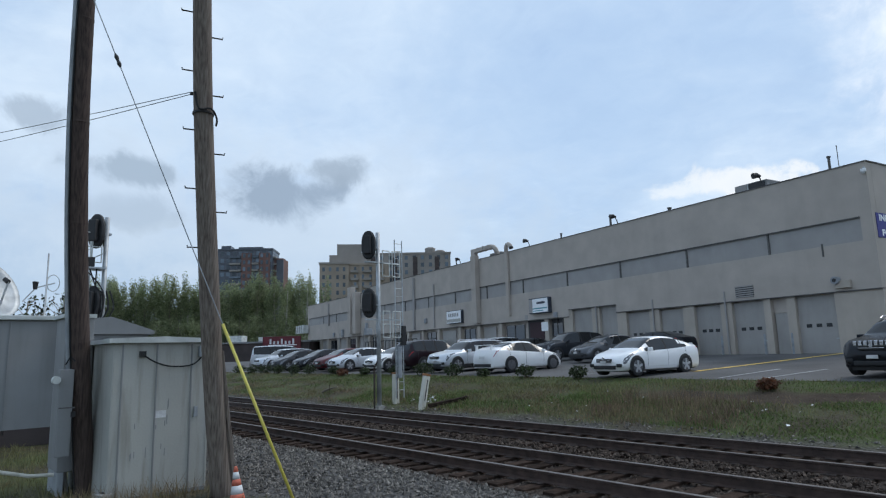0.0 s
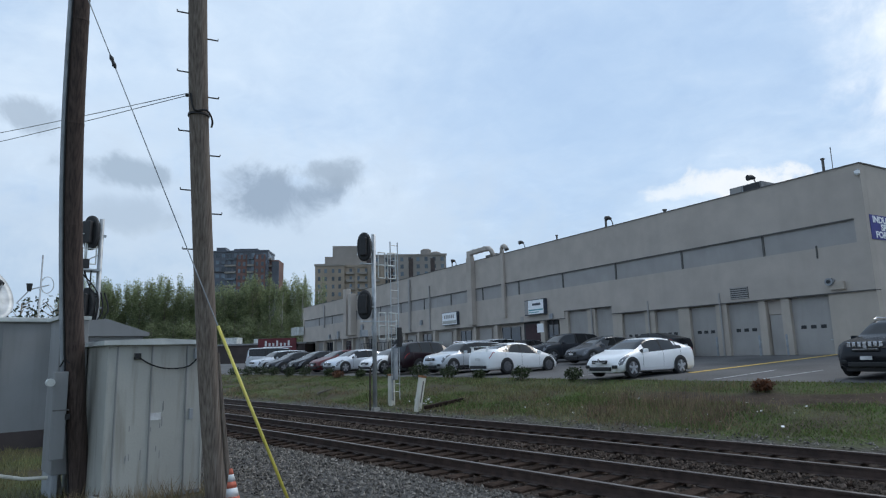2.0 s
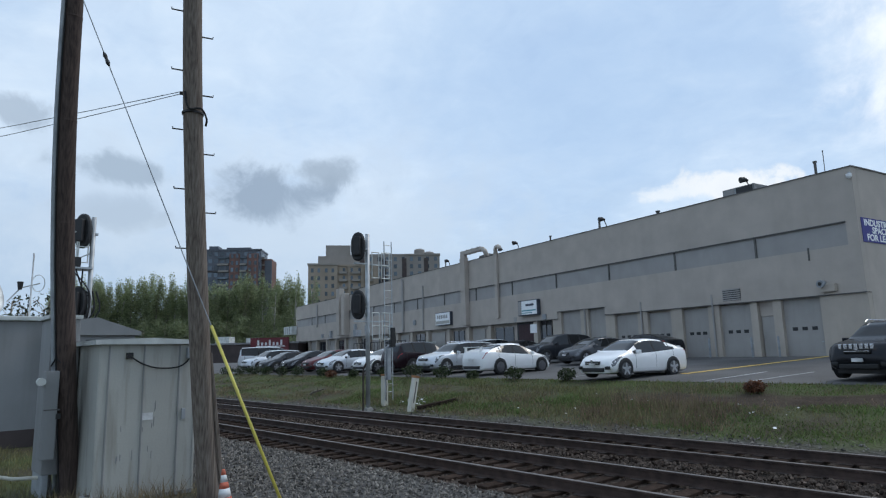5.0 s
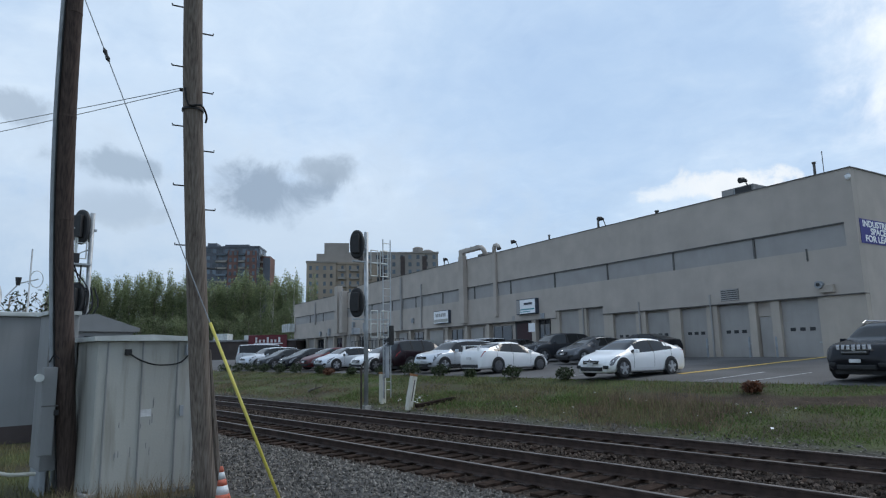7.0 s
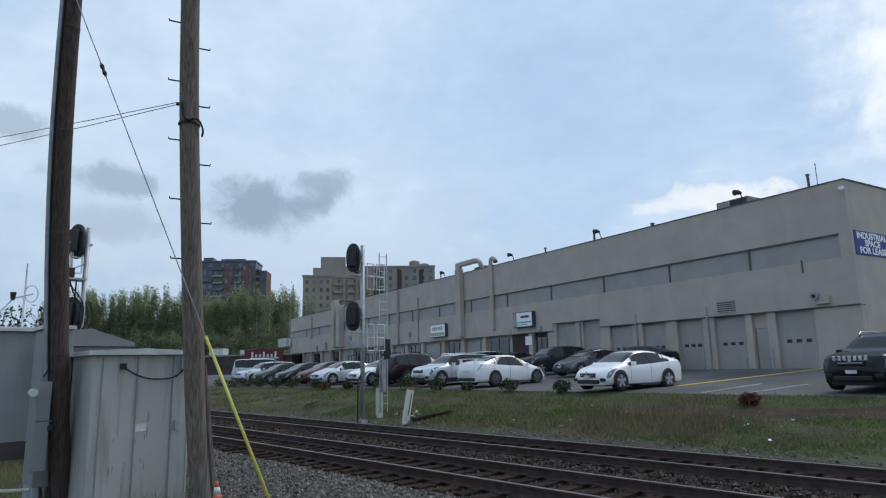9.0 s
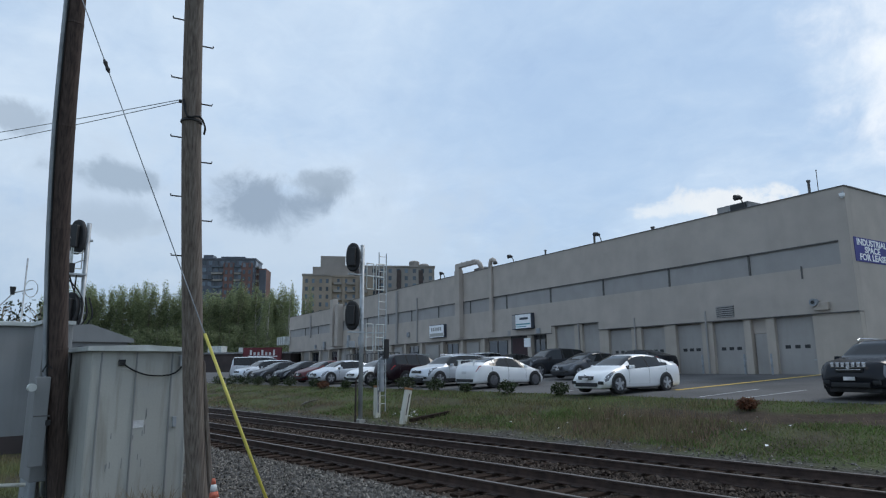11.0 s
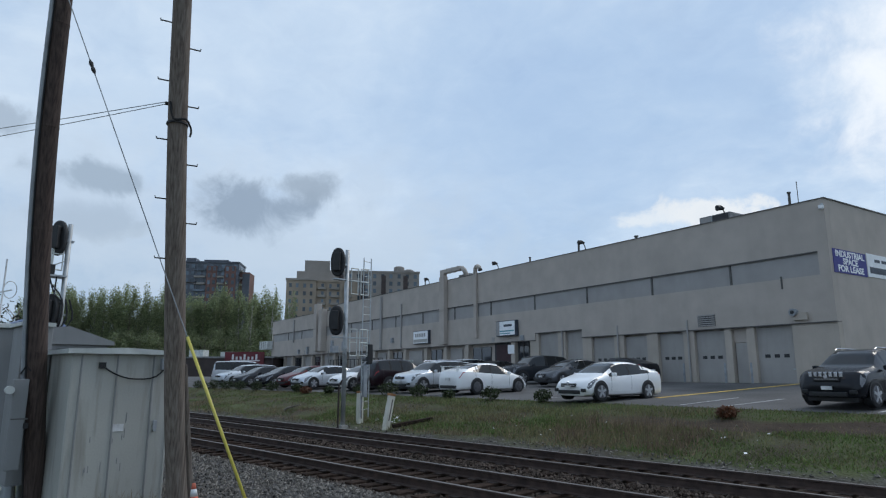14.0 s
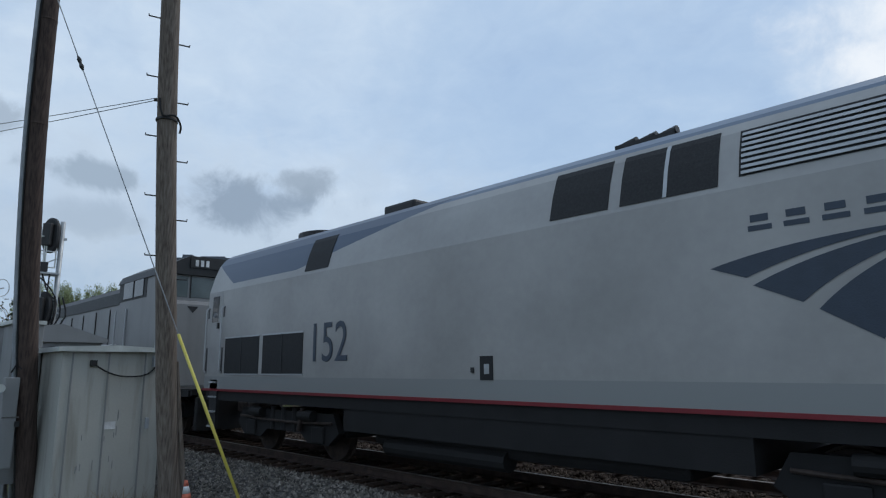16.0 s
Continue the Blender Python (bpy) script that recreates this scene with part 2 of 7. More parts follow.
MAT = dict(
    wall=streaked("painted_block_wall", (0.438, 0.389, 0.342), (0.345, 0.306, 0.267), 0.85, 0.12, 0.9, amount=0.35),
    wall_band=streaked("painted_metal_band", (0.33, 0.318, 0.305), (0.265, 0.255, 0.245), 0.7, 0.2, 1.5, amount=0.4),
    wall_trim=material("dark_flashing", (0.10, 0.095, 0.09), 0.7),
    door=streaked("painted_roller_door", (0.335, 0.318, 0.298), (0.26, 0.246, 0.23), 0.6, 0.2, 3.0, amount=0.4),
    pillar=streaked("painted_pier", (0.425, 0.375, 0.32), (0.36, 0.317, 0.27), 0.8, 0.2, 3.0, amount=0.4),
    roofing=material("grey_roofing", (0.22, 0.22, 0.22), 0.9),
    dark=material("dark_opening_and_shade", (0.02, 0.02, 0.022), 0.5),
    glass=glass_mat("dark_window_glass", (0.02, 0.024, 0.03)),
    asphalt=material("worn_asphalt", (0.088, 0.085, 0.084), 0.85, 0, 0.3, 0.35, 40.0, 0.3),
    yellow=material("worn_yellow_paint", (0.62, 0.42, 0.10), 0.8, 0, 0.35, 3.0),
    white_line=material("worn_white_paint", (0.42, 0.42, 0.42), 0.8, 0, 0.4, 3.0),
    rail=material("rusty_rail_steel", (0.062, 0.040, 0.032), 0.65, 0.3, 0.35, 5.0, 80.0, 0.2),
    rail_head=material("polished_rail_head", (0.17, 0.145, 0.13), 0.5, 0.5, 0.25, 2.0, 30, 0.05),
    tie=material("creosoted_tie_wood", (0.040, 0.027, 0.021), 1.0, 0, 0.4, 6.0, 60.0, 0.5, objrand=0.35, spec=0.08),
    steel=material("rusty_steel_plate", (0.05, 0.036, 0.03), 0.75, 0.3, 0.4, 8.0),
    stone=material("crushed_ballast", (0.152, 0.137, 0.120), 0.9, 0, 0.35, 12.0, 90.0, 0.3, island=True),
    stone_brown=material("rust_stained_ballast", (0.092, 0.071, 0.058), 1.0, 0, 0.35, 12.0, 90.0, 0.3, island=True, spec=0.1),
    grass=material("spring_grass_blades", (0.155, 0.172, 0.066), 0.8, 0, 0.4, 0.5, 20.0, 0.0, second=(0.172, 0.142, 0.076), island=True),
    lawn=material("mown_lawn_blades", (0.115, 0.178, 0.045), 0.8, 0, 0.35, 0.6, 20.0, 0.0, second=(0.100, 0.130, 0.045), island=True),
    dry=material("dry_weed_stalks", (0.20, 0.15, 0.085), 0.9, 0, 0.35, 3.0, 30, 0.0, island=True),
    russet=material("russet_dead_weeds", (0.185, 0.125, 0.085), 0.9, 0, 0.35, 3.0, 30, 0.0, island=True),
    shrub=material("dark_shrub_leaves", (0.035, 0.05, 0.018), 0.7, 0, 0.4, 3.0, 30, 0.0, island=True),
    shrub_red=material("rust_coloured_shrub_leaves", (0.125, 0.052, 0.026), 0.7, 0, 0.4, 3.0, 30, 0.0, island=True),
    leaf=material("young_tree_leaves", (0.29, 0.325, 0.175), 0.8, 0, 0.25, 0.3, 8.0, 0.0, second=(0.23, 0.265, 0.145), island=True),
    leaf_dark=material("evergreen_leaves", (0.025, 0.035, 0.018), 0.8, 0, 0.35, 0.5, 8.0, 0.0, island=True),
    bark=material("grey_bark", (0.22, 0.19, 0.15), 0.9, 0, 0.35, 3.0, 30.0, 0.4),
    birch=material("pale_bark", (0.42, 0.40, 0.36), 0.9, 0, 0.35, 2.0, 20.0, 0.3),
    galv=material("galvanised_steel", (0.40, 0.42, 0.43), 0.5, 0.5, 0.2, 3.0, 30.0, 0.1),
    galv_dull=material("weathered_grey_conduit", (0.30, 0.32, 0.34), 0.6, 0.2, 0.25, 3.0),
    black=material("matt_black_paint", (0.012, 0.012, 0.013), 0.55, 0, 0.3, 4.0),
    rubber=material("black_rubber", (0.016, 0.016, 0.017), 0.85),
    cabinet=streaked("grey_painted_steel_sheet", (0.405, 0.40, 0.365), (0.21, 0.192, 0.155), 0.55, 0.12, 7.0, 0.1, 0.65),
    cabinet_roof=material("pale_metal_roof", (0.52, 0.54, 0.52), 0.5, 0.1, 0.2, 3.0),
    shed=streaked("dull_grey_siding", (0.232, 0.235, 0.236), (0.15, 0.15, 0.148), 0.6, 0.1, 3.0, amount=0.4),
    label=material("white_label", (0.62, 0.62, 0.62), 0.6),
    concrete=material("concrete", (0.32, 0.31, 0.29), 0.9, 0, 0.2, 2.0, 40.0, 0.3),
    post=streaked("dirty_white_post_paint", (0.62, 0.60, 0.52), (0.3, 0.27, 0.2), 0.7, 0.2, 9.0, amount=0.6),
    post_top=material("rusty_post_cap", (0.30, 0.14, 0.06), 0.8),
    guard=material("yellow_guy_guard_plastic", (0.60, 0.51, 0.10), 0.45, 0, 0.15, 3.0),
    cone=material("orange_cone_plastic", (0.50, 0.125, 0.075), 0.7, 0, 0.35, 8.0),
    cone_band=material("white_cone_band", (0.66, 0.66, 0.66), 0.5),
    signblue=material("blue_banner_vinyl", (0.035, 0.035, 0.22), 0.6, 0, 0.12, 2.0),
    signwhite=material("white_sign_face", (0.86, 0.87, 0.88), 0.55, 0, 0.06, 2.0),
    signdark=material("dark_sign_ink", (0.05, 0.06, 0.08), 0.6),
    signteal=material("teal_sign_ink", (0.10, 0.32, 0.36), 0.6),
    signred=material("red_sign_face", (0.12, 0.014, 0.02), 0.6, 0, 0.2, 1.0),
    brownwall=material("dark_brown_siding", (0.06, 0.045, 0.042), 0.8, 0, 0.3, 0.6),
    brick=material("brown_brick_facade", (0.31, 0.255, 0.20), 0.9, 0, 0.2, 0.08, 1.5, 0.0),
    brickred=material("red_brick_facade", (0.17, 0.095, 0.08), 0.9, 0, 0.2, 0.08, 1.5, 0.0),
    towerdark=material("dark_curtain_wall", (0.075, 0.085, 0.105), 0.4, 0, 0.2, 0.1, 1.0, 0.0),
    towerglass=material("tower_window_glass", (0.10, 0.13, 0.16), 0.2, 0, 0.3, 0.1, 1.0, 0.0, objrand=0.6),
    tan=material("tan_concrete_facade", (0.28, 0.255, 0.23), 0.9, 0, 0.15, 0.08, 1.5, 0.0),
    maroon=material("dark_maroon_panel", (0.035, 0.010, 0.014), 0.6),
)


def pole_mat(name, lo, hi):
    m = material(name, hi, 0.9, 0, 0.2, 2.0, 40.0, 0.0, second=lo)
    nt = m.node_tree
    N, L = nt.nodes.new, nt.links.new
    b = nt.nodes["Principled BSDF"]
    tc, mp, n = N("ShaderNodeTexCoord"), N("ShaderNodeMapping"), N("ShaderNodeTexNoise")
    mp.inputs["Scale"].default_value = (1, 1, 0.03)
    L(tc.outputs["Object"], mp.inputs[0]); L(mp.outputs[0], n.inputs["Vector"])
    n.inputs["Scale"].default_value, n.inputs["Detail"].default_value = 38, 8
    r = N("ShaderNodeValToRGB")
    r.color_ramp.elements[0].position, r.color_ramp.elements[1].position = 0.30, 0.68
    r.color_ramp.elements[0].color, r.color_ramp.elements[1].color = (*lo, 1), (*hi, 1)
    L(n.outputs["Fac"], r.inputs[0])
    L(r.outputs[0], b.inputs["Base Color"])
    bp = N("ShaderNodeBump"); bp.inputs["Strength"].default_value, bp.inputs["Distance"].default_value = 0.4, 0.02
    L(n.outputs["Fac"], bp.inputs["Height"]); L(bp.outputs[0], b.inputs["Normal"])
    return m


def let_light_through(m, amount):
    """Thin leaves: part of the light that falls on one side comes out on the other."""
    nt = m.node_tree
    b = nt.nodes["Principled BSDF"]
    out = nt.nodes["Material Output"]
    tr, mx = nt.nodes.new("ShaderNodeBsdfTranslucent"), nt.nodes.new("ShaderNodeMixShader")
    nt.links.new(b.inputs["Base Color"].links[0].from_socket, tr.inputs["Color"])
    mx.inputs[0].default_value = amount
    nt.links.new(b.outputs[0], mx.inputs[1]); nt.links.new(tr.outputs[0], mx.inputs[2]); nt.links.new(mx.outputs[0], out.inputs["Surface"])


for key, amount in (("leaf", 0.6), ("grass", 0.3), ("shrub", 0.3), ("shrub_red", 0.3), ("lawn", 0.3)):
    let_light_through(MAT[key], amount)
MAT["pole_dark"] = pole_mat("dark_creosoted_pole_wood", (0.028, 0.018, 0.015), (0.085, 0.058, 0.048))
MAT["pole_grey"] = pole_mat("weathered_pole_wood", (0.085, 0.062, 0.05), (0.22, 0.185, 0.155))


def ground_mat():
    """Soil, thin grass and gravel that give way to one another across the tracks."""
    m = bpy.data.materials.new("trackside_ground")
    m.use_nodes = True
    nt = m.node_tree
    N, L = nt.nodes.new, nt.links.new
    b = nt.nodes["Principled BSDF"]
    b.inputs["Roughness"].default_value = 0.95
    b.inputs["Specular IOR Level"].default_value = 0.2
    tc, sep = N("ShaderNodeTexCoord"), N("ShaderNodeSeparateXYZ")
    L(tc.outputs["Object"], sep.inputs[0])

    def ns(scale, detail=5):
        n = N("ShaderNodeTexNoise")
        n.inputs["Scale"].default_value, n.inputs["Detail"].default_value = scale, detail
        L(tc.outputs["Object"], n.inputs["Vector"])
        return n.outputs["Fac"]

    def ramp(src, a, ca, c, cc):
        r = N("ShaderNodeValToRGB")
        r.color_ramp.elements[0].position, r.color_ramp.elements[1].position = a, c
        r.color_ramp.elements[0].color, r.color_ramp.elements[1].color = (*ca, 1), (*cc, 1)
        L(src, r.inputs[0])
        return r.outputs[0]
    grass = ramp(ns(0.6), 0.38, (0.066, 0.055, 0.036), 0.62, (0.078, 0.092, 0.037))
    # bare soil along the shallow ditch below the mown strip
    bx = N("ShaderNodeMath"); bx.operation = "ADD"; bx.inputs[1].default_value = 7.0
    L(sep.outputs["X"], bx.inputs[0])
    by = N("ShaderNodeMath"); by.operation = "MAXIMUM"; by.inputs[1].default_value = 0.0
    L(bx.outputs[0], by.inputs[0])
    bz = N("ShaderNodeMath"); bz.operation = "MULTIPLY_ADD"; bz.inputs[1].default_value = 0.26; bz.inputs[2].default_value = 17.85
    L(by.outputs[0], bz.inputs[0])
    sy = N("ShaderNodeMath"); sy.operation = "SUBTRACT"
    L(sep.outputs["Y"], sy.inputs[0]); L(bz.outputs[0], sy.inputs[1])
    sa = N("ShaderNodeMath"); sa.operation = "ABSOLUTE"; L(sy.outputs[0], sa.inputs[0])
    sn = N("ShaderNodeMath"); sn.operation = "MULTIPLY_ADD"; sn.inputs[1].default_value = 1.2
    L(ns(0.8), sn.inputs[0]); L(sa.outputs[0], sn.inputs[2])
    sb = N("ShaderNodeMapRange")
    sb.inputs["From Min"].default_value, sb.inputs["From Max"].default_value = 1.45, 1.05
    L(sn.outputs[0], sb.inputs["Value"])
    sx = N("ShaderNodeMapRange")
    sx.inputs["From Min"].default_value, sx.inputs["From Max"].default_value = -14.0, -10.0
    L(sep.outputs["X"], sx.inputs["Value"])
    sm = N("ShaderNodeMath"); sm.operation = "MULTIPLY"
    L(sb.outputs[0], sm.inputs[0]); L(sx.outputs[0], sm.inputs[1])
    smx = N("ShaderNodeMix"); smx.data_type = "RGBA"
    L(sm.outputs[0], smx.inputs[0]); L(grass, smx.inputs[6])
    L(ramp(ns(3.0), 0.35, (0.038, 0.027, 0.019), 0.65, (0.066, 0.047, 0.033)), smx.inputs[7])
    grass = smx.outputs[2]
    v = N("ShaderNodeTexVoronoi"); v.inputs["Scale"].default_value = 16
    L(tc.outputs["Object"], v.inputs["Vector"])
    sv = N("ShaderNodeSeparateColor"); L(v.outputs["Color"], sv.inputs[0])
    gravel = ramp(sv.outputs[0], 0.0, (0.03, 0.028, 0.027), 1.0, (0.125, 0.118, 0.112))
    rd = N("ShaderNodeMath"); rd.operation = "SUBTRACT"; rd.inputs[1].default_value = 10.5
    L(sep.outputs["Y"], rd.inputs[0])
    ra = N("ShaderNodeMath"); ra.operation = "ABSOLUTE"; L(rd.outputs[0], ra.inputs[0])
    rm = N("ShaderNodeMapRange"); rm.inputs["From Min"].default_value, rm.inputs["From Max"].default_value = 3.0, 3.6
    L(ra.outputs[0], rm.inputs["Value"])
    rx = N("ShaderNodeMix"); rx.data_type = "RGBA"
    L(rm.outputs[0], rx.inputs[0]); L(ramp(sv.outputs[0], 0.0, (0.020, 0.015, 0.012), 1.0, (0.075, 0.056, 0.044)), rx.inputs[6]); L(gravel, rx.inputs[7])
    gravel = rx.outputs[2]
    # gravel between 4.4 and 14.2 m from the viewer's side, with a ragged edge
    dy = N("ShaderNodeMath"); dy.operation = "SUBTRACT"; dy.inputs[1].default_value = 9.15
    L(sep.outputs["Y"], dy.inputs[0])
    ab = N("ShaderNodeMath"); ab.operation = "ABSOLUTE"; L(dy.outputs[0], ab.inputs[0])
    ad = N("ShaderNodeMath"); ad.operation = "MULTIPLY_ADD"; ad.inputs[1].default_value = 2.0
    L(ns(1.1), ad.inputs[0]); L(ab.outputs[0], ad.inputs[2])
    mr = N("ShaderNodeMapRange")
    mr.inputs["From Min"].default_value, mr.inputs["From Max"].default_value = 5.7, 6.5
    L(ad.outputs[0], mr.inputs["Value"])
    mx = N("ShaderNodeMix"); mx.data_type = "RGBA"
    L(mr.outputs[0], mx.inputs[0]); L(gravel, mx.inputs[6]); L(grass, mx.inputs[7])
    L(mx.outputs[2], b.inputs["Base Color"])
    bp = N("ShaderNodeBump"); bp.inputs["Strength"].default_value, bp.inputs["Distance"].default_value = 0.6, 0.05
    L(v.outputs["Distance"], bp.inputs["Height"]); L(bp.outputs[0], b.inputs["Normal"])
    return m


MAT["ground"] = ground_mat()

# ---- mesh tools ----


def mesh_of(name, bm, mats, smooth=False):
    me = bpy.data.meshes.new(name)
    bmesh.ops.recalc_face_normals(bm, faces=bm.faces)
    bm.to_mesh(me)
    bm.free()
    for mt in (mats if isinstance(mats, (list, tuple)) else [mats]):
        me.materials.append(mt)
    if smooth:
        for p in me.polygons:
            p.use_smooth = True
    return me


def part(name, bm, mat, parent, label="", smooth=False):
    ob = new(name, mesh_of(name, bm, mat, smooth))
    ob.parent = parent
    if label:
        ob["label"] = label
    return ob


def shared(name, me, parent, m):
    ob = new(name, me)
    ob.parent = parent
    ob.matrix_basis = m
    return ob


def thing(name, label, category, m=None, group="", kind=""):
    ob = new(name)
    if m is not None:
        ob.matrix_basis = m
    return tagged(ob, label, category, group, kind)


def solid(name, bm, mat, label, category, m=None, group="", kind="", smooth=False):
    ob = new(name, mesh_of(name, bm, mat, smooth))
    if m is not None:
        ob.matrix_basis = m
    return tagged(ob, label, category, group, kind)


def box(x0, x1, y0, y1, z0, z1, bevel=0.0, bm=None, m=None):
    bm = bm or bmesh.new()
    vs = [bm.verts.new((x, y, z)) for x in (x0, x1) for y in (y0, y1) for z in (z0, z1)]
    fs = [bm.faces.new([vs[i] for i in f]) for f in ((0, 1, 3, 2), (4, 6, 7, 5), (0, 4, 5, 1), (2, 3, 7, 6), (0, 2, 6, 4), (1, 5, 7, 3))]
    if bevel:
        es = list({e for f in fs for e in f.edges})
        r = bmesh.ops.bevel(bm, geom=es, offset=bevel, segments=2, affect="EDGES", profile=0.6)
        vs = list({v for f in r["faces"] for v in f.verts} | {v for v in vs if v.is_valid})
    if m is not None:
        bmesh.ops.transform(bm, matrix=m, verts=vs)
    return bm


def tube(points, radii, n=10, bm=None, caps=True):
    """A round bar through the points."""
    bm = bm or bmesh.new()
    pts = [Vector(p) for p in points]
    if not isinstance(radii, (list, tuple)):
        radii = [radii] * len(pts)
    rings = []
    for i, (p, r) in enumerate(zip(pts, radii)):
        d = (pts[min(i + 1, len(pts) - 1)] - pts[max(i - 1, 0)]).normalized()
        up = Vector((0, 0, 1)) if abs(d.z) < 0.9 else Vector((1, 0, 0))
        a = d.cross(up).normalized()
        b = d.cross(a)
        rings.append([bm.verts.new(p + (a * math.cos(2 * math.pi * k / n) + b * math.sin(2 * math.pi * k / n)) * r) for k in range(n)])
    for r0, r1 in zip(rings, rings[1:]):
        for k in range(n):
            bm.faces.new((r0[k], r0[(k + 1) % n], r1[(k + 1) % n], r1[k]))
    if caps:
        bm.faces.new(rings[0][::-1])
        bm.faces.new(rings[-1])
    return bm


def plate(pts, depth, way, bm=None):
    """A flat outline given thickness along way."""
    bm = bm or bmesh.new()
    w = Vector(way) * depth
    a = [bm.verts.new(p) for p in pts]
    b = [bm.verts.new(Vector(p) + w) for p in pts]
    n = len(a)
    bm.faces.new(a)
    bm.faces.new(b[::-1])
    for i in range(n):
        bm.faces.new((a[i], b[i], b[(i + 1) % n], a[(i + 1) % n]))
    return bm


def grid_mesh(rows, bm=None, closed=False):
    bm = bm or bmesh.new()
    vs = [[bm.verts.new(p) for p in r] for r in rows]
    for r0, r1 in zip(vs, vs[1:]):
        n = len(r0)
        for k in range(n if closed else n - 1):
            try:
                bm.faces.new((r0[k], r0[(k + 1) % n], r1[(k + 1) % n], r1[k]))
            except ValueError:
                pass
    return bm


def soup(name, verts, faces, mat, label, category, kind="stuff"):
    me = bpy.data.meshes.new(name)
    me.from_pydata(verts, [], faces)
    me.materials.append(mat)
    return tagged(new(name, me), label, category, "", kind)


def soup_part(name, verts, faces, mat, parent, label="", kind=""):
    me = bpy.data.meshes.new(name)
    me.from_pydata(verts, [], faces)
    me.materials.append(mat)
    ob = new(name, me)
    ob.parent = parent
    return tagged(ob, label, "", "", kind)


def lettering(text, size, mat, parent, m, name="lettering", thick=0.004, width=None, bold=0.0):
    """Words in the built-in font, as a mesh; upright in the plane of m, centred."""
    cu = bpy.data.curves.new(name, "FONT")
    cu.body, cu.size, cu.align_x, cu.align_y, cu.extrude = text, size, "CENTER", "CENTER", thick
    cu.offset = bold
    tmp = bpy.data.objects.new(name, cu)
    scene.collection.objects.link(tmp)
    dg = bpy.context.evaluated_depsgraph_get()
    me = bpy.data.meshes.new_from_object(tmp.evaluated_get(dg))
    bpy.data.objects.remove(tmp)
    me.materials.clear()
    me.materials.append(mat)
    if width:
        xs = [v.co.x for v in me.vertices]
        k = width / (max(xs) - min(xs))
        for v in me.vertices:
            v.co.x *= k
    ob = new(name, me)
    ob.parent = parent
    ob.matrix_basis = m
    return ob


def lerp(x, pts):
    xs, ys = zip(*pts)
    return float(np.interp(x, xs, ys))

# ---- ground, lot and tracks ----
LOT_EDGE = 20.25
PROFILE = [(-400, -0.25), (3.5, -0.22), (5.6, -0.26), (6.4, -0.22), (13.6, -0.24), (14.4, -0.08), (19.7, 0.70), (20.2, 0.76), (34.5, 1.30), (4000, 1.30)]


def ground_z(x, y):
    return lerp(y, PROFILE)


def build_ground():
    ys = [-3000, -400, -60, -20, -5, 0, 1.5, 2.5, 3.5, 4.5, 5.6, 6.4, 7, 10.4, 13.6, 14.0, 14.4, 15, 15.6, 16.2, 16.8, 17.4, 18, 18.6, 19.2, 19.7, 20.2, 20.6, 24, 34.5, 60, 120, 400, 3000]
    xs = [-3000, -600, -200, -100] + [-80 + 2.0 * i for i in range(51)] + [40, 100, 600, 3000]
    rows = []
    for x in xs:
        r = []
        for y in ys:
            z = ground_z(x, y)
            if 14 < y < 19.8 and -90 < x < 30:
                z += 0.09 * noise.noise((x * 0.25, y * 0.5, 0)) + 0.03 * noise.noise((x * 1.1, y * 1.3, 3))
            if y > 20.4:
                z -= 0.06
            r.append((x, y, z))
        rows.append(r)
    g = solid("ground", grid_mesh(rows), MAT["ground"], "trackside ground of gravel, soil and thin spring grass", "ground", kind="structure", smooth=True)
    return g


build_ground()

# warehouse plan: corner, along the long front (to the far end), and out towards the lot
CORNER, ALONG, OUT = Vector((-8.9, 34.8, 0)), Vector((-0.981, 0.191, 0)).normalized(), Vector((-0.191, -0.981, 0)).normalized()


def front(u, out, z):
    return CORNER + ALONG * u + OUT * out + Vector((0, 0, z))


def build_lot():
    rows = []
    for x in [-130, -100] + [-90 + 5 * i for i in range(31)]:
        back = 34.8 + (-8.9 - x) * 0.195 + 0.3
        r = []
        for k in range(9):
            y = LOT_EDGE + (back - LOT_EDGE) * k / 8
            r.append((x, y, ground_z(x, y) + 0.012))
        rows.append(r)
    solid("parking_lot", grid_mesh(rows), MAT["asphalt"], "worn dark grey asphalt parking lot before the warehouse", "parking lot", kind="structure", smooth=True)

    def stripe(name, a, b, w, mat, label):
        a, b = Vector(a), Vector(b)
        s = (b - a).cross(Vector((0, 0, 1))).normalized() * w / 2
        n = 10
        rows = []
        for i in range(n + 1):
            p = a.lerp(b, i / n)
            rows.append([(*(p + q).xy, ground_z(p.x, p.y) + 0.026) for q in (-s, s)])
        solid(name, grid_mesh(rows), mat, label, "road marking", kind="structure")
    stripe("yellow_line", (-12.45, 23.3, 0), (-10.75, 34.4, 0), 0.30, MAT["yellow"], "worn yellow painted line on the asphalt")
    for a, b in ((-21.9, -21.8), (-16.3, -16.1), (-10.25, -9.85), (-8.85, -8.25), (-4.6, -4.3), (-1.9, -1.6)):
        stripe("stall_line", (a, 20.7, 0), (b, 24.6, 0), 0.11, MAT["white_line"], "worn white stall line on the asphalt")


build_lot()

TRACK_Y = (8.70, 12.15)
GAUGE = 1.505


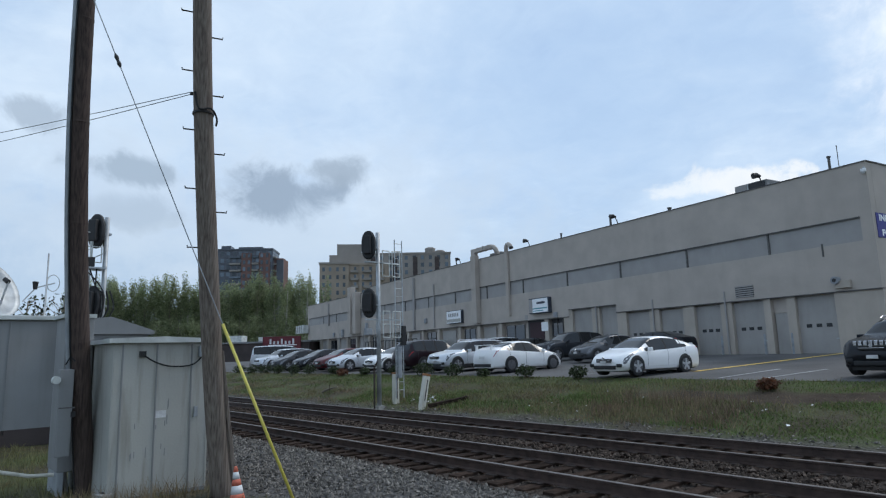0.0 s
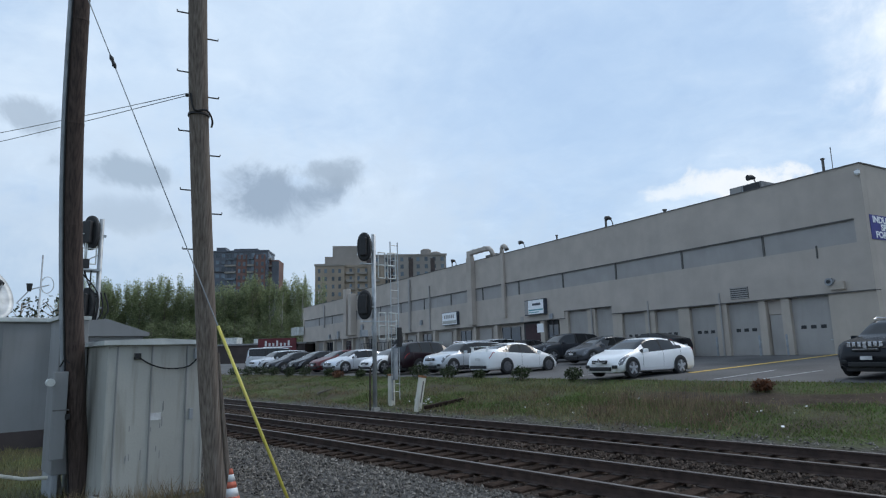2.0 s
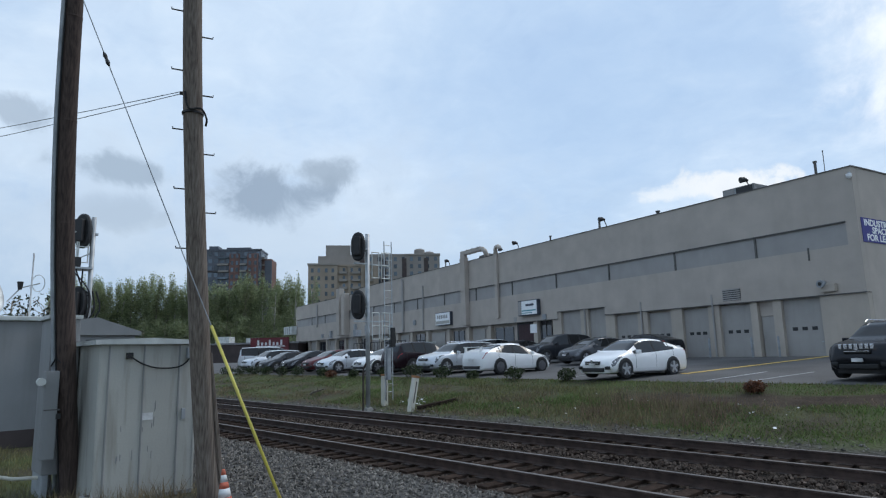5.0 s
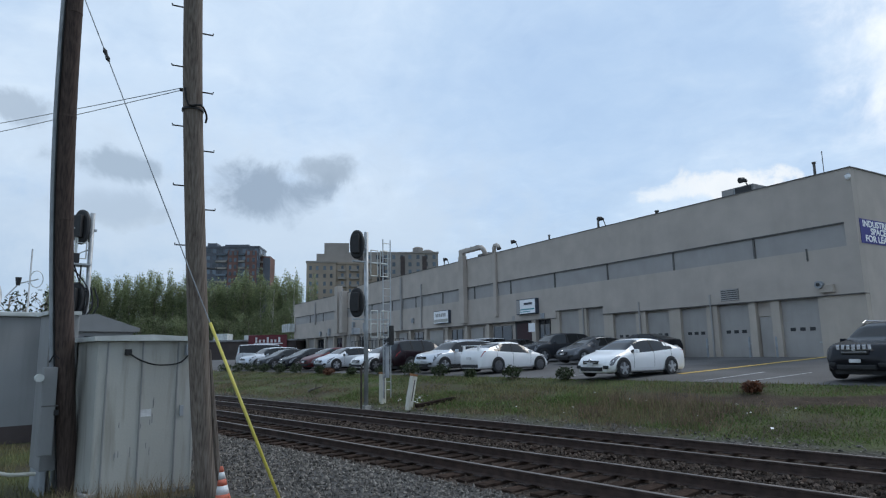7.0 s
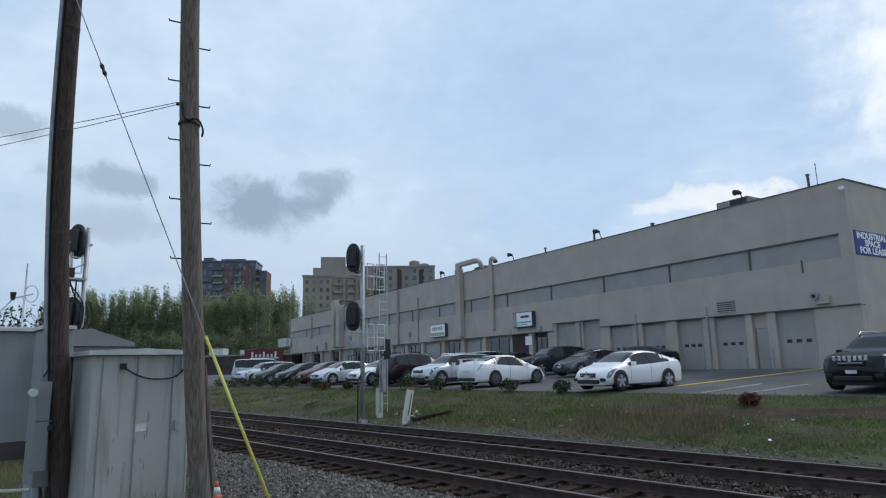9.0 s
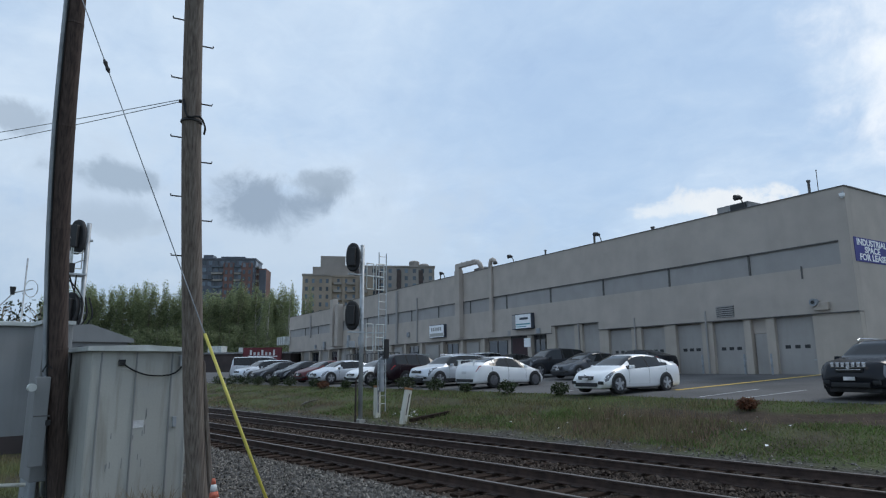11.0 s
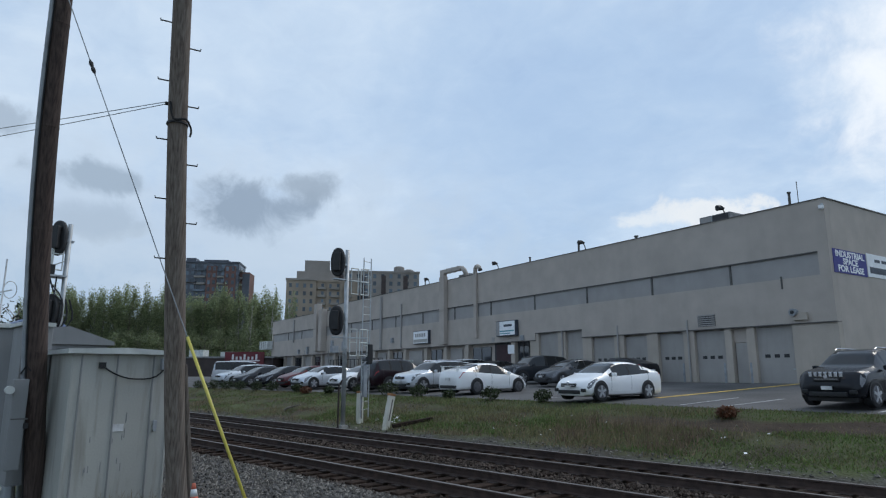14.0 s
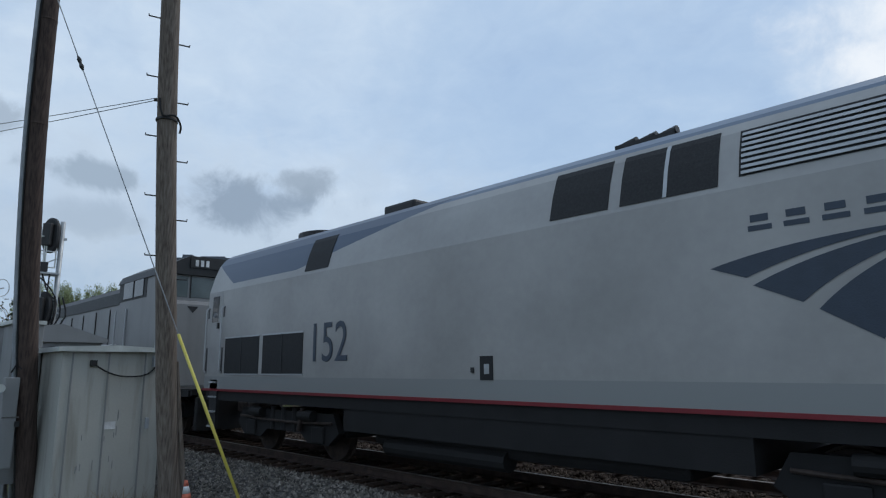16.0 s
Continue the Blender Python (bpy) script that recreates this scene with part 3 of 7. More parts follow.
def rail_bm(x0, x1, y):
    prof = [(-0.07, -0.172), (0.07, -0.172), (0.07, -0.160), (0.012, -0.140), (0.010, -0.045), (0.036, -0.036), (0.036, -0.006), (0.028, 0.0), (-0.028, 0.0), (-0.036, -0.006), (-0.036, -0.036), (-0.010, -0.045), (-0.012, -0.140), (-0.07, -0.160)]
    bm = bmesh.new()
    rows = [[(x, y + a, b) for a, b in prof] for x in (x0, -60, -30, -10, 10, x1)]
    grid_mesh(rows, bm, True)
    for f in bm.faces:
        if all(v.co.z > -0.0065 for v in f.verts):
            f.material_index = 1
    return bm


def build_tracks():
    rng = random.Random(5)
    tie_me = mesh_of("tie", box(-0.115, 0.115, -1.30, 1.30, -0.18, 0, 0.012), MAT["tie"])
    plate_me = mesh_of("tie_plate", box(-0.10, 0.10, -0.16, 0.16, 0, 0.018, 0.004), MAT["steel"])
    names = (("railway_track", "near railway track with brown rusty rails on wooden ties"), ("railway_track", "far railway track with brown rusty rails on wooden ties"))
    for (nm, lb), yc in zip(names, TRACK_Y):
        tr = thing(nm, lb, "railway track", kind="structure", group="railway tracks")
        for s in (-1, 1):
            part("rail", rail_bm(-640, 160, yc + s * GAUGE / 2), [MAT["rail"], MAT["rail_head"]], tr, "rusty steel rail with a worn bright head")
        far_v, far_f = [], []
        x = -640.0
        while x < 160:
            x += 0.50
            rot, dx, dz = rng.uniform(-1.5, 1.5), rng.uniform(-0.03, 0.03), rng.uniform(-0.012, 0.004)
            if -48 < x < 4:
                shared("tie", tie_me, tr, pose(x + dx, yc + rng.uniform(-0.05, 0.05), -0.178 + dz, 0, 0, rot))
                for s in (-1, 1):
                    shared("tie_plate", plate_me, tr, pose(x + dx, yc + s * GAUGE / 2, -0.182, 0, 0, 0))
            else:
                o = len(far_v)
                for a in (-0.115, 0.115):
                    for b in (-1.3, 1.3):
                        for c in (-0.35, -0.18):
                            far_v.append((x + a, yc + b, c))
                far_f += [tuple(o + i for i in f) for f in ((0, 1, 3, 2), (4, 6, 7, 5), (0, 4, 5, 1), (2, 3, 7, 6), (0, 2, 6, 4), (1, 5, 7, 3))]
        soup_part("distant_ties", far_v, far_f, MAT["tie"], tr, "", "stuff")


def rocks(rng, pts, lo, hi):
    """Angular stones: stretched octahedra with shifted corners."""
    base = np.array([(1, 0, 0), (-1, 0, 0), (0, 1, 0), (0, -1, 0), (0, 0, 1), (0, 0, -1)], float)
    fc = np.array([(0, 2, 4), (2, 1, 4), (1, 3, 4), (3, 0, 4), (2, 0, 5), (1, 2, 5), (3, 1, 5), (0, 3, 5)])
    n = len(pts)
    v = base[None] + rng.uniform(-0.45, 0.45, (n, 6, 3))
    v *= rng.uniform(0.6, 1.2, (n, 1, 3)) * rng.uniform(lo, hi, (n, 1, 1))
    a = rng.uniform(0, 6.28, n)
    c, s = np.cos(a)[:, None], np.sin(a)[:, None]
    x, y = v[..., 0] * c - v[..., 1] * s, v[..., 0] * s + v[..., 1] * c
    v[..., 0], v[..., 1] = x, y
    v += np.array(pts)[:, None, :]
    f = fc[None] + (np.arange(n) * 6)[:, None, None]
    return v.reshape(-1, 3).tolist(), f.reshape(-1, 3).tolist()


def build_ballast():
    rng = np.random.default_rng(3)

    def scatter(n, x0, x1, y0, y1, dz=0.0):
        x = x1 - (x1 - x0) * rng.random(n) ** 1.35
        y = rng.uniform(y0, y1, n)
        z = np.interp(y, [p[0] for p in PROFILE], [p[1] for p in PROFILE]) + rng.uniform(-0.005, 0.02, n) + dz
        return np.stack([x, y, z], 1)
    p = np.concatenate([scatter(19000, -26, 1, 4.6, 7.3), scatter(3000, -55, 3, 13.2, 14.6)])
    v, f = rocks(rng, p, 0.016, 0.042)
    soup("ballast", v, f, MAT["stone"], "grey crushed stone ballast beside the tracks", "gravel")
    p = np.concatenate([scatter(9000, -40, 1, 7.2, 9.9, -0.012), scatter(7000, -45, 2, 11.0, 13.7, -0.012), scatter(9000, -45, 2, 9.7, 11.2, 0.05)])
    v, f = rocks(rng, p, 0.016, 0.044)
    soup("track_ballast", v, f, MAT["stone_brown"], "rust-stained brown crushed stone between the rails", "gravel")


def build_grass():
    rng = np.random.default_rng(11)

    def blades(n, x0, x1, y0, y1, hlo, hhi, w, lean=0.4, clump=0.5, bare=0.975, seed=7):
        x, y = rng.uniform(x0, x1, n), rng.uniform(y0, y1, n)
        keep = np.array([noise.noise((a * 0.45, b * 0.8, seed)) > -clump * rng.random() and not (a > -11.5 and abs(b - 17.85 - 0.26 * max(0, a + 7) + 0.25 * noise.noise((a * 0.6, 0, 1))) < 0.62 + 0.25 * noise.noise((a * 0.5, 5, 1)) and rng.random() < bare) for a, b in zip(x, y)])
        x, y = x[keep], y[keep]
        n = len(x)
        z = np.interp(y, [p[0] for p in PROFILE], [p[1] for p in PROFILE])
        z = z + np.array([0.09 * noise.noise((a * 0.25, b * 0.5, 0)) if 14 < b < 19.8 else 0 for a, b in zip(x, y)]) - 0.02
        h = rng.uniform(hlo, hhi, n)
        a = rng.uniform(0, 6.28, n)
        dx, dy = np.cos(a) * w, np.sin(a) * w
        lx, ly = rng.normal(0, lean, n) * h, rng.normal(0, lean, n) * h
        v = np.stack([np.stack([x - dx, y - dy, z], 1), np.stack([x + dx, y + dy, z], 1), np.stack([x + lx, y + ly, z + h], 1)], 1)
        return v.reshape(-1, 3)

    def grow(name, mat, label, sets, cat="grass"):
        v = np.concatenate(sets)
        f = np.arange(len(v)).reshape(-1, 3)
        soup(name, v.tolist(), f.tolist(), mat, label, cat)
    grow("grass", MAT["grass"], "short green spring grass on the bank and verge", [
        blades(52000, -60, 6, 14.3, 20.4, 0.05, 0.15, 0.012, clump=0.3),
        blades(8000, -22, -7.8, 14.6, 19.6, 0.08, 0.24, 0.016, 0.5, clump=0.05, seed=3),
        blades(9000, -22, -8, 0.5, 4.4, 0.05, 0.22, 0.010, clump=0.2)])
    grow("tufts", MAT["lawn"], "fresh green tufts and broad-leaved weeds on the bank", [
        blades(12000, -24, -7, 14.6, 17.2, 0.05, 0.18, 0.022, 0.7, clump=-0.12, seed=21),
        blades(20000, -8.6, 4, 14.35, 17.9, 0.03, 0.11, 0.020, 0.6, clump=0.25, seed=23),
        blades(2500, -13.5, -9.8, 16.3, 17.6, 0.05, 0.17, 0.020, 0.6, clump=0.25, seed=24),
        blades(9000, -50, -20, 14.8, 18.6, 0.05, 0.18, 0.020, 0.7, clump=-0.10, seed=22)])
    grow("russet_weeds", MAT["russet"], "reddish brown dead weeds on the bank", [
        blades(3400, -16, -7, 14.4, 17.6, 0.06, 0.20, 0.012, 0.4, clump=-0.14, bare=0.9, seed=31),
        blades(1500, -11, 5, 16.9, 19.2, 0.03, 0.08, 0.012, 0.6, clump=0.6, bare=0.0, seed=32),
        blades(1000, -11.4, -7.6, 14.8, 17.2, 0.15, 0.55, 0.010, 0.25, clump=0.1, seed=33),
        blades(5000, -50, -16, 14.2, 16.6, 0.05, 0.2, 0.012, 0.4, clump=-0.08, seed=34)], "weeds")
    grow("lawn", MAT["lawn"], "bright green mown strip beside the lot", [blades(26000, -34, 8, 18.5, 20.3, 0.03, 0.09, 0.014, 0.6, 3.0)])
    grow("dry_weeds", MAT["dry"], "dry brown weed stalks beside the railway", [
        blades(2200, -15, -6.5, 14.3, 17.4, 0.10, 0.34, 0.009, 0.35, 0.1),
        blades(420, -11.2, -8.4, 15.2, 17.4, 0.3, 0.85, 0.008, 0.18, 0.6),
        blades(900, -11.2, -10.2, 1.9, 4.3, 0.10, 0.42, 0.006, 0.35, 1.0),
        blades(2500, -45, -15, 14.2, 16.5, 0.1, 0.3, 0.010, 0.3, 0.1)], "weeds")


def leafy(rng, centre, radii, n, size, hollow=0.5):
    """Small leaf faces through an uneven egg-shaped volume."""
    d = rng.normal(size=(n, 3))
    d /= np.linalg.norm(d, axis=1)[:, None]
    rad = (hollow + (1 - hollow) * rng.random(n) ** 0.6)
    wob = np.array([1 + 0.35 * noise.noise((a * 2.2, b * 2.2, c * 2.2 + centre[0])) for a, b, c in d])
    p = np.array(centre) + d * (rad * wob)[:, None] * np.array(radii)
    a, b = rng.normal(size=(n, 3)), rng.normal(size=(n, 3))
    a *= (size * rng.uniform(0.6, 1.4, n) / np.linalg.norm(a, axis=1))[:, None]
    b *= (size * rng.uniform(0.6, 1.4, n) / np.linalg.norm(b, axis=1))[:, None]
    v = np.stack([p - a, p + b, p + a, p - b], 1).reshape(-1, 3)
    return v


def leaf_part(name, v, mat, parent, label=""):
    f = np.arange(len(v)).reshape(-1, 4)
    return soup_part(name, v.tolist(), f.tolist(), mat, parent, label)


def shrub(x, y, w, h, seed, mat, label, group="shrubs along the lot"):
    rng = np.random.default_rng(seed)
    t = thing("shrub", label, "shrub", pose(x, y, ground_z(x, y)), group)
    for k in range(5):
        a = k * 1.3 + seed
        part("stem", tube([(0, 0, 0), (0.3 * w * math.cos(a), 0.3 * w * math.sin(a), h * 0.7)], [0.012, 0.004], 5), MAT["bark"], t)
    leaf_part("foliage", leafy(rng, (0, 0, h * 0.52), (w / 2, w / 2, h * 0.5), 420, 0.045, 0.35), mat, t)
    return t


def build_shrubs():
    rows = [(-15.4, 20.0, 0.72, 0.52), (-18.1, 20.0, 0.85, 0.55), (-20.5, 19.9, 0.6, 0.42), (-22.6, 20.0, 0.9, 0.6), (-24.9, 20.1, 1.0, 0.7), (-27.4, 20.1, 0.6, 0.5),
            (-30.0, 20.0, 0.6, 0.45), (-33.3, 20.0, 0.7, 0.5), (-36.2, 20.0, 0.9, 0.6), (-38.2, 20.0, 0.8, 0.6), (-40.4, 20.0, 0.9, 0.6), (-42.5, 20.0, 1.0, 0.65), (-44.5, 20.0, 1.0, 0.6), (-46.8, 20.0, 1.0, 0.6), (-2.0, 19.0, 0.7, 0.5)]
    for i, (x, y, w, h) in enumerate(rows):
        shrub(x, y, w, h, 20 + i, MAT["shrub"], "small dark rounded shrub at the grass edge of the lot")
    shrub(-7.9, 18.75, 0.60, 0.36, 50, MAT["shrub_red"], "small rust-coloured shrub on the grass bank", "rust-coloured shrubs")
    shrub(-32.0, 19.8, 0.7, 0.4, 51, MAT["shrub_red"], "small rust-coloured shrub on the grass bank", "rust-coloured shrubs")


# ---- warehouse ----


def wall_box(u0, u1, o0, o1, z0, z1, bevel=0.0, bm=None):
    """A block in the warehouse's own directions."""
    m = Matrix((( ALONG.x, OUT.x, 0, CORNER.x), (ALONG.y, OUT.y, 0, CORNER.y), (0, 0, 1, 0), (0, 0, 0, 1)))
    return box(u0, u1, o0, o1, z0, z1, bevel, bm, m)


BAYS = [(2.25, 4.28, 4.28), (6.05, 8.0, 4.22), (8.75, 10.58, 4.2), (11.42, 13.27, 4.15), (14.1, 16.13, 4.2), (17.0, 18.7, 4.8), (19.48, 21.6, 4.8)]


def build_warehouse():
    w = thing("warehouse", "long low beige-grey industrial warehouse with roller doors", "building")
    LEN = 85.5
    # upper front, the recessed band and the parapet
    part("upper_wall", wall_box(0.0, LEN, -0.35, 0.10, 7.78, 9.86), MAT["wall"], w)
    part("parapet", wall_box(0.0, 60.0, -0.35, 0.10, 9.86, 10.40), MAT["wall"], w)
    part("coping", wall_box(-0.05, 60.0, -0.40, 0.14, 10.40, 10.45), MAT["wall_trim"], w, "thin dark roof edge flashing")
    part("coping", wall_box(60.0, LEN, -0.40, 0.14, 9.86, 9.91), MAT["wall_trim"], w, "thin dark roof edge flashing")
    part("window_band", wall_box(0.55, LEN - 0.5, -0.35, 0.02, 6.62, 7.78), MAT["wall_band"], w, "recessed darker band of infilled panels")
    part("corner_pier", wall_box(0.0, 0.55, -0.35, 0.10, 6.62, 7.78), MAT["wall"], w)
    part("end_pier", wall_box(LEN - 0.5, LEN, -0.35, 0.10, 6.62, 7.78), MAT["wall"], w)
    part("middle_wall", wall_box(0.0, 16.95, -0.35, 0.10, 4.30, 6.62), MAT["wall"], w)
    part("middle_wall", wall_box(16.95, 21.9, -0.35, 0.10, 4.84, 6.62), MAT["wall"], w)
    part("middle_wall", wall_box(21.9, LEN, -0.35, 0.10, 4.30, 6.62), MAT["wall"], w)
    for a, b, z in ((0.0, 16.95, 4.26), (16.95, 21.9, 4.80), (21.9, LEN, 4.26)):
        part("soffit_trim", wall_box(a, b, -0.05, 0.13, z, z + 0.05), MAT["wall_trim"], w, "dark edge strip above the doors")
    part("band_trim", wall_box(0.55, LEN - 0.5, 0.02, 0.13, 7.74, 7.80), MAT["wall_trim"], w, "dark strip over the band")
    for u in (5.35, 10.75, 16.35, 21.9, 27.5, 33.0, 38.7, 44.3, 49.9, 55.5, 61.1, 66.7, 72.3, 77.9):
        part("band_joint", wall_box(u - 0.05, u + 0.05, 0.02, 0.09, 6.62 if u != 5.35 else 6.55, 7.74), MAT["wall_trim"], w, "dark upright joint in the band")
    part("crack_strip", wall_box(2.45, 2.53, 0.10, 0.13, 6.1, 6.75), MAT["wall_trim"], w, "short dark upright strip")
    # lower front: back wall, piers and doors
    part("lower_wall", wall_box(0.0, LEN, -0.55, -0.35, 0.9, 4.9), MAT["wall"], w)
    edges = [0.0] + [e for b in BAYS for e in b[:2]] + [22.6]
    for i in range(0, len(edges), 2):
        top = 4.26 if edges[i + 1] <= 17.3 else 4.80
        if i == 2:
            part("pier", wall_box(4.28, 4.76, -0.35, 0.04, 0.9, top, 0.02), MAT["pillar"], w, "pale painted pier between doors")
            part("pier", wall_box(5.64, 6.05, -0.35, 0.04, 0.9, top, 0.02), MAT["pillar"], w, "pale painted pier between doors")
            part("service_door", wall_box(4.84, 5.58, -0.35, -0.20, 1.2, 3.45, 0.015), MAT["door"], w, "plain grey service door")
            part("panel", wall_box(4.76, 5.64, -0.35, -0.22, 3.48, top), MAT["wall"], w)
        else:
            part("pier", wall_box(edges[i], edges[i + 1], -0.35, 0.04, 0.9, top, 0.02), MAT["pillar"], w, "pale painted pier between doors")
    for u0, u1, top in BAYS:
        d = part("roller_door", wall_box(u0, u1, -0.35, -0.18, 0.9, top - 0.02), MAT["door"], w, "closed grey sectional roller door")
        n = 5
        for k in range(1, n):
            z = 1.3 + (top - 1.3) * k / n
            part("panel_joint", wall_box(u0 + 0.02, u1 - 0.02, -0.18, -0.172, z - 0.008, z + 0.008), MAT["wall_band"], d)
        for k in range(3):
            c = u0 + (u1 - u0) * (0.25 + 0.25 * k)
            part("pane", wall_box(c - 0.14, c + 0.14, -0.18, -0.16, 2.62, 2.80, 0.01), MAT["dark"], d, "small dark door pane")
        part("handle", wall_box(u0 + 0.1, u0 + 0.22, -0.18, -0.12, 2.0, 2.06), MAT["galv"], d)
    # entrance bay with dark glass and red wall
    e = part("entrance", wall_box(22.9, 27.5, -0.35, -0.28, 1.2, 4.26), MAT["dark"], w, "shaded shopfront entrance with dark glass")
    part("entrance_panel", wall_box(25.0, 27.2, -0.28, -0.22, 1.4, 4.1), MAT["maroon"], e, "dark red entrance panel")
    part("glass_door", wall_box(23.0, 24.3, -0.28, -0.22, 1.3, 3.9), MAT["glass"], e, "dark glass door")
    for u in (23.0, 23.65, 24.3):
        part("mullion", wall_box(u - 0.03, u + 0.03, -0.28, -0.18, 1.3, 4.2), MAT["wall_trim"], e)
    part("entrance_column", wall_box(24.45, 24.95, -0.30, 0.04, 1.2, 4.26, 0.02), MAT["pillar"], e, "pale column in the entrance")
    part("notice", wall_box(24.5, 25.3, 0.06, 0.09, 3.35, 4.05), MAT["signwhite"], e, "small white notice plate")
    # far windows, doors and piers under the soffit
    u = 28.0
    k = 0
    while u < 84:
        wd = 1.9 if k % 3 else 2.6
        top = 4.0
        if k % 2 == 0:
            f = part("shop_window", wall_box(u, u + wd, -0.35, -0.25, 2.7, top), MAT["glass"], w, "dark shop window")
            part("window_frame", wall_box(u + wd / 2 - 0.04, u + wd / 2 + 0.04, -0.25, -0.21, 2.7, top), MAT["wall_trim"], f)
        else:
            part("dock_door", wall_box(u, u + wd, -0.35, -0.22, 1.2, top), MAT["door"], w, "closed grey dock door")
        part("pier", wall_box(u + wd + 0.3, u + wd + 0.75, -0.35, 0.06, 0.9, 4.26, 0.02), MAT["pillar"], w, "pale painted pier between doors")
        u += wd + 1.6
        k += 1
    for u, z0, z1, d in ((23.4, 4.35, 4.75, 0.12), (44.8, 5.0, 5.5, 0.2), (50.6, 4.6, 5.3, 0.3), (57.2, 4.5, 5.6, 0.35), (60.8, 5.2, 5.9, 0.3), (69.4, 4.4, 5.4, 0.3), (72.9, 4.5, 5.1, 0.25)):
        part("wall_equipment", wall_box(u - 0.22, u + 0.22, 0.10, 0.10 + d, z0, z1, 0.03), MAT["galv_dull"], w, "small grey service box on the wall")
    for u in (13.7, 8.35, 18.95, 58.6, 62.2, 70.8):
        part("downpipe", wall_box(u - 0.05, u + 0.05, 0.06, 0.16, 1.2, 4.9, 0.02), MAT["wall_band"], w, "grey downpipe")
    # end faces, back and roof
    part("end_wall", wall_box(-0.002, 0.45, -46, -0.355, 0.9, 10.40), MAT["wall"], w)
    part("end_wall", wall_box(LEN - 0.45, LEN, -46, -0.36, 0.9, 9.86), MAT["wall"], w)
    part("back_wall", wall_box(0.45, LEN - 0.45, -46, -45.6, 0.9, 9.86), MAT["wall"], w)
    part("end_coping", wall_box(-0.05, 0.5, -46, -0.40, 10.40, 10.46), MAT["wall_trim"], w, "thin dark roof edge flashing")
    part("roof", wall_box(0.45, LEN - 0.45, -45.6, -0.36, 9.55, 9.70), MAT["roofing"], w)
    # upright box ducts on the front
    for u, z0, z1, wd in ((34.5, 4.45, 10.75, 0.8), (29.5, 4.8, 10.6, 0.40)):
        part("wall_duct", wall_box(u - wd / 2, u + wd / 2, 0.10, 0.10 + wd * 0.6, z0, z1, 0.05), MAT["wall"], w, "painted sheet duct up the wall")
    part("wall_pipe", wall_box(47.3, 47.6, 0.10, 0.32, 4.4, 10.2, 0.03), MAT["wall_band"], w, "painted pipe up the wall")
    part("wall_pipe", wall_box(42.85, 43.0, 0.10, 0.24, 4.4, 9.0, 0.02), MAT["wall_band"], w, "painted pipe up the wall")
    part("wall_pipe", wall_box(75.2, 75.45, 0.10, 0.3, 6.2, 9.5, 0.03), MAT["wall_band"], w, "painted pipe up the wall")
    for i, uu in enumerate((65.4, 63.6)):
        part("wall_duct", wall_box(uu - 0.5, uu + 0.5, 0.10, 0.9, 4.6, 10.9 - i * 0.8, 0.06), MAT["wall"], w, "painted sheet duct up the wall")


def on_front(u, out, z):
    """A pose on the front: x towards the viewer's right, y up the wall, z out of it."""
    p = front(u, out, z)
    r = Matrix(((-ALONG.x, 0, OUT.x), (-ALONG.y, 0, OUT.y), (0, 1, 0)))
    return Matrix.Translation(p) @ r.to_4x4()


def on_end(n, out, z):
    """A pose on the end wall, n metres behind the corner."""
    p = CORNER - OUT * n - ALONG * out + Vector((0, 0, z))
    r = Matrix(((-OUT.x, 0, -ALONG.x), (-OUT.y, 0, -ALONG.y), (0, 1, 0)))
    return Matrix.Translation(p) @ r.to_4x4()


def sign_bars(parent, rows, depth):
    for x0, x1, y0, y1, mat in rows:
        part("marking", box(x0, x1, y0, y1, depth, depth + 0.006), mat, parent)


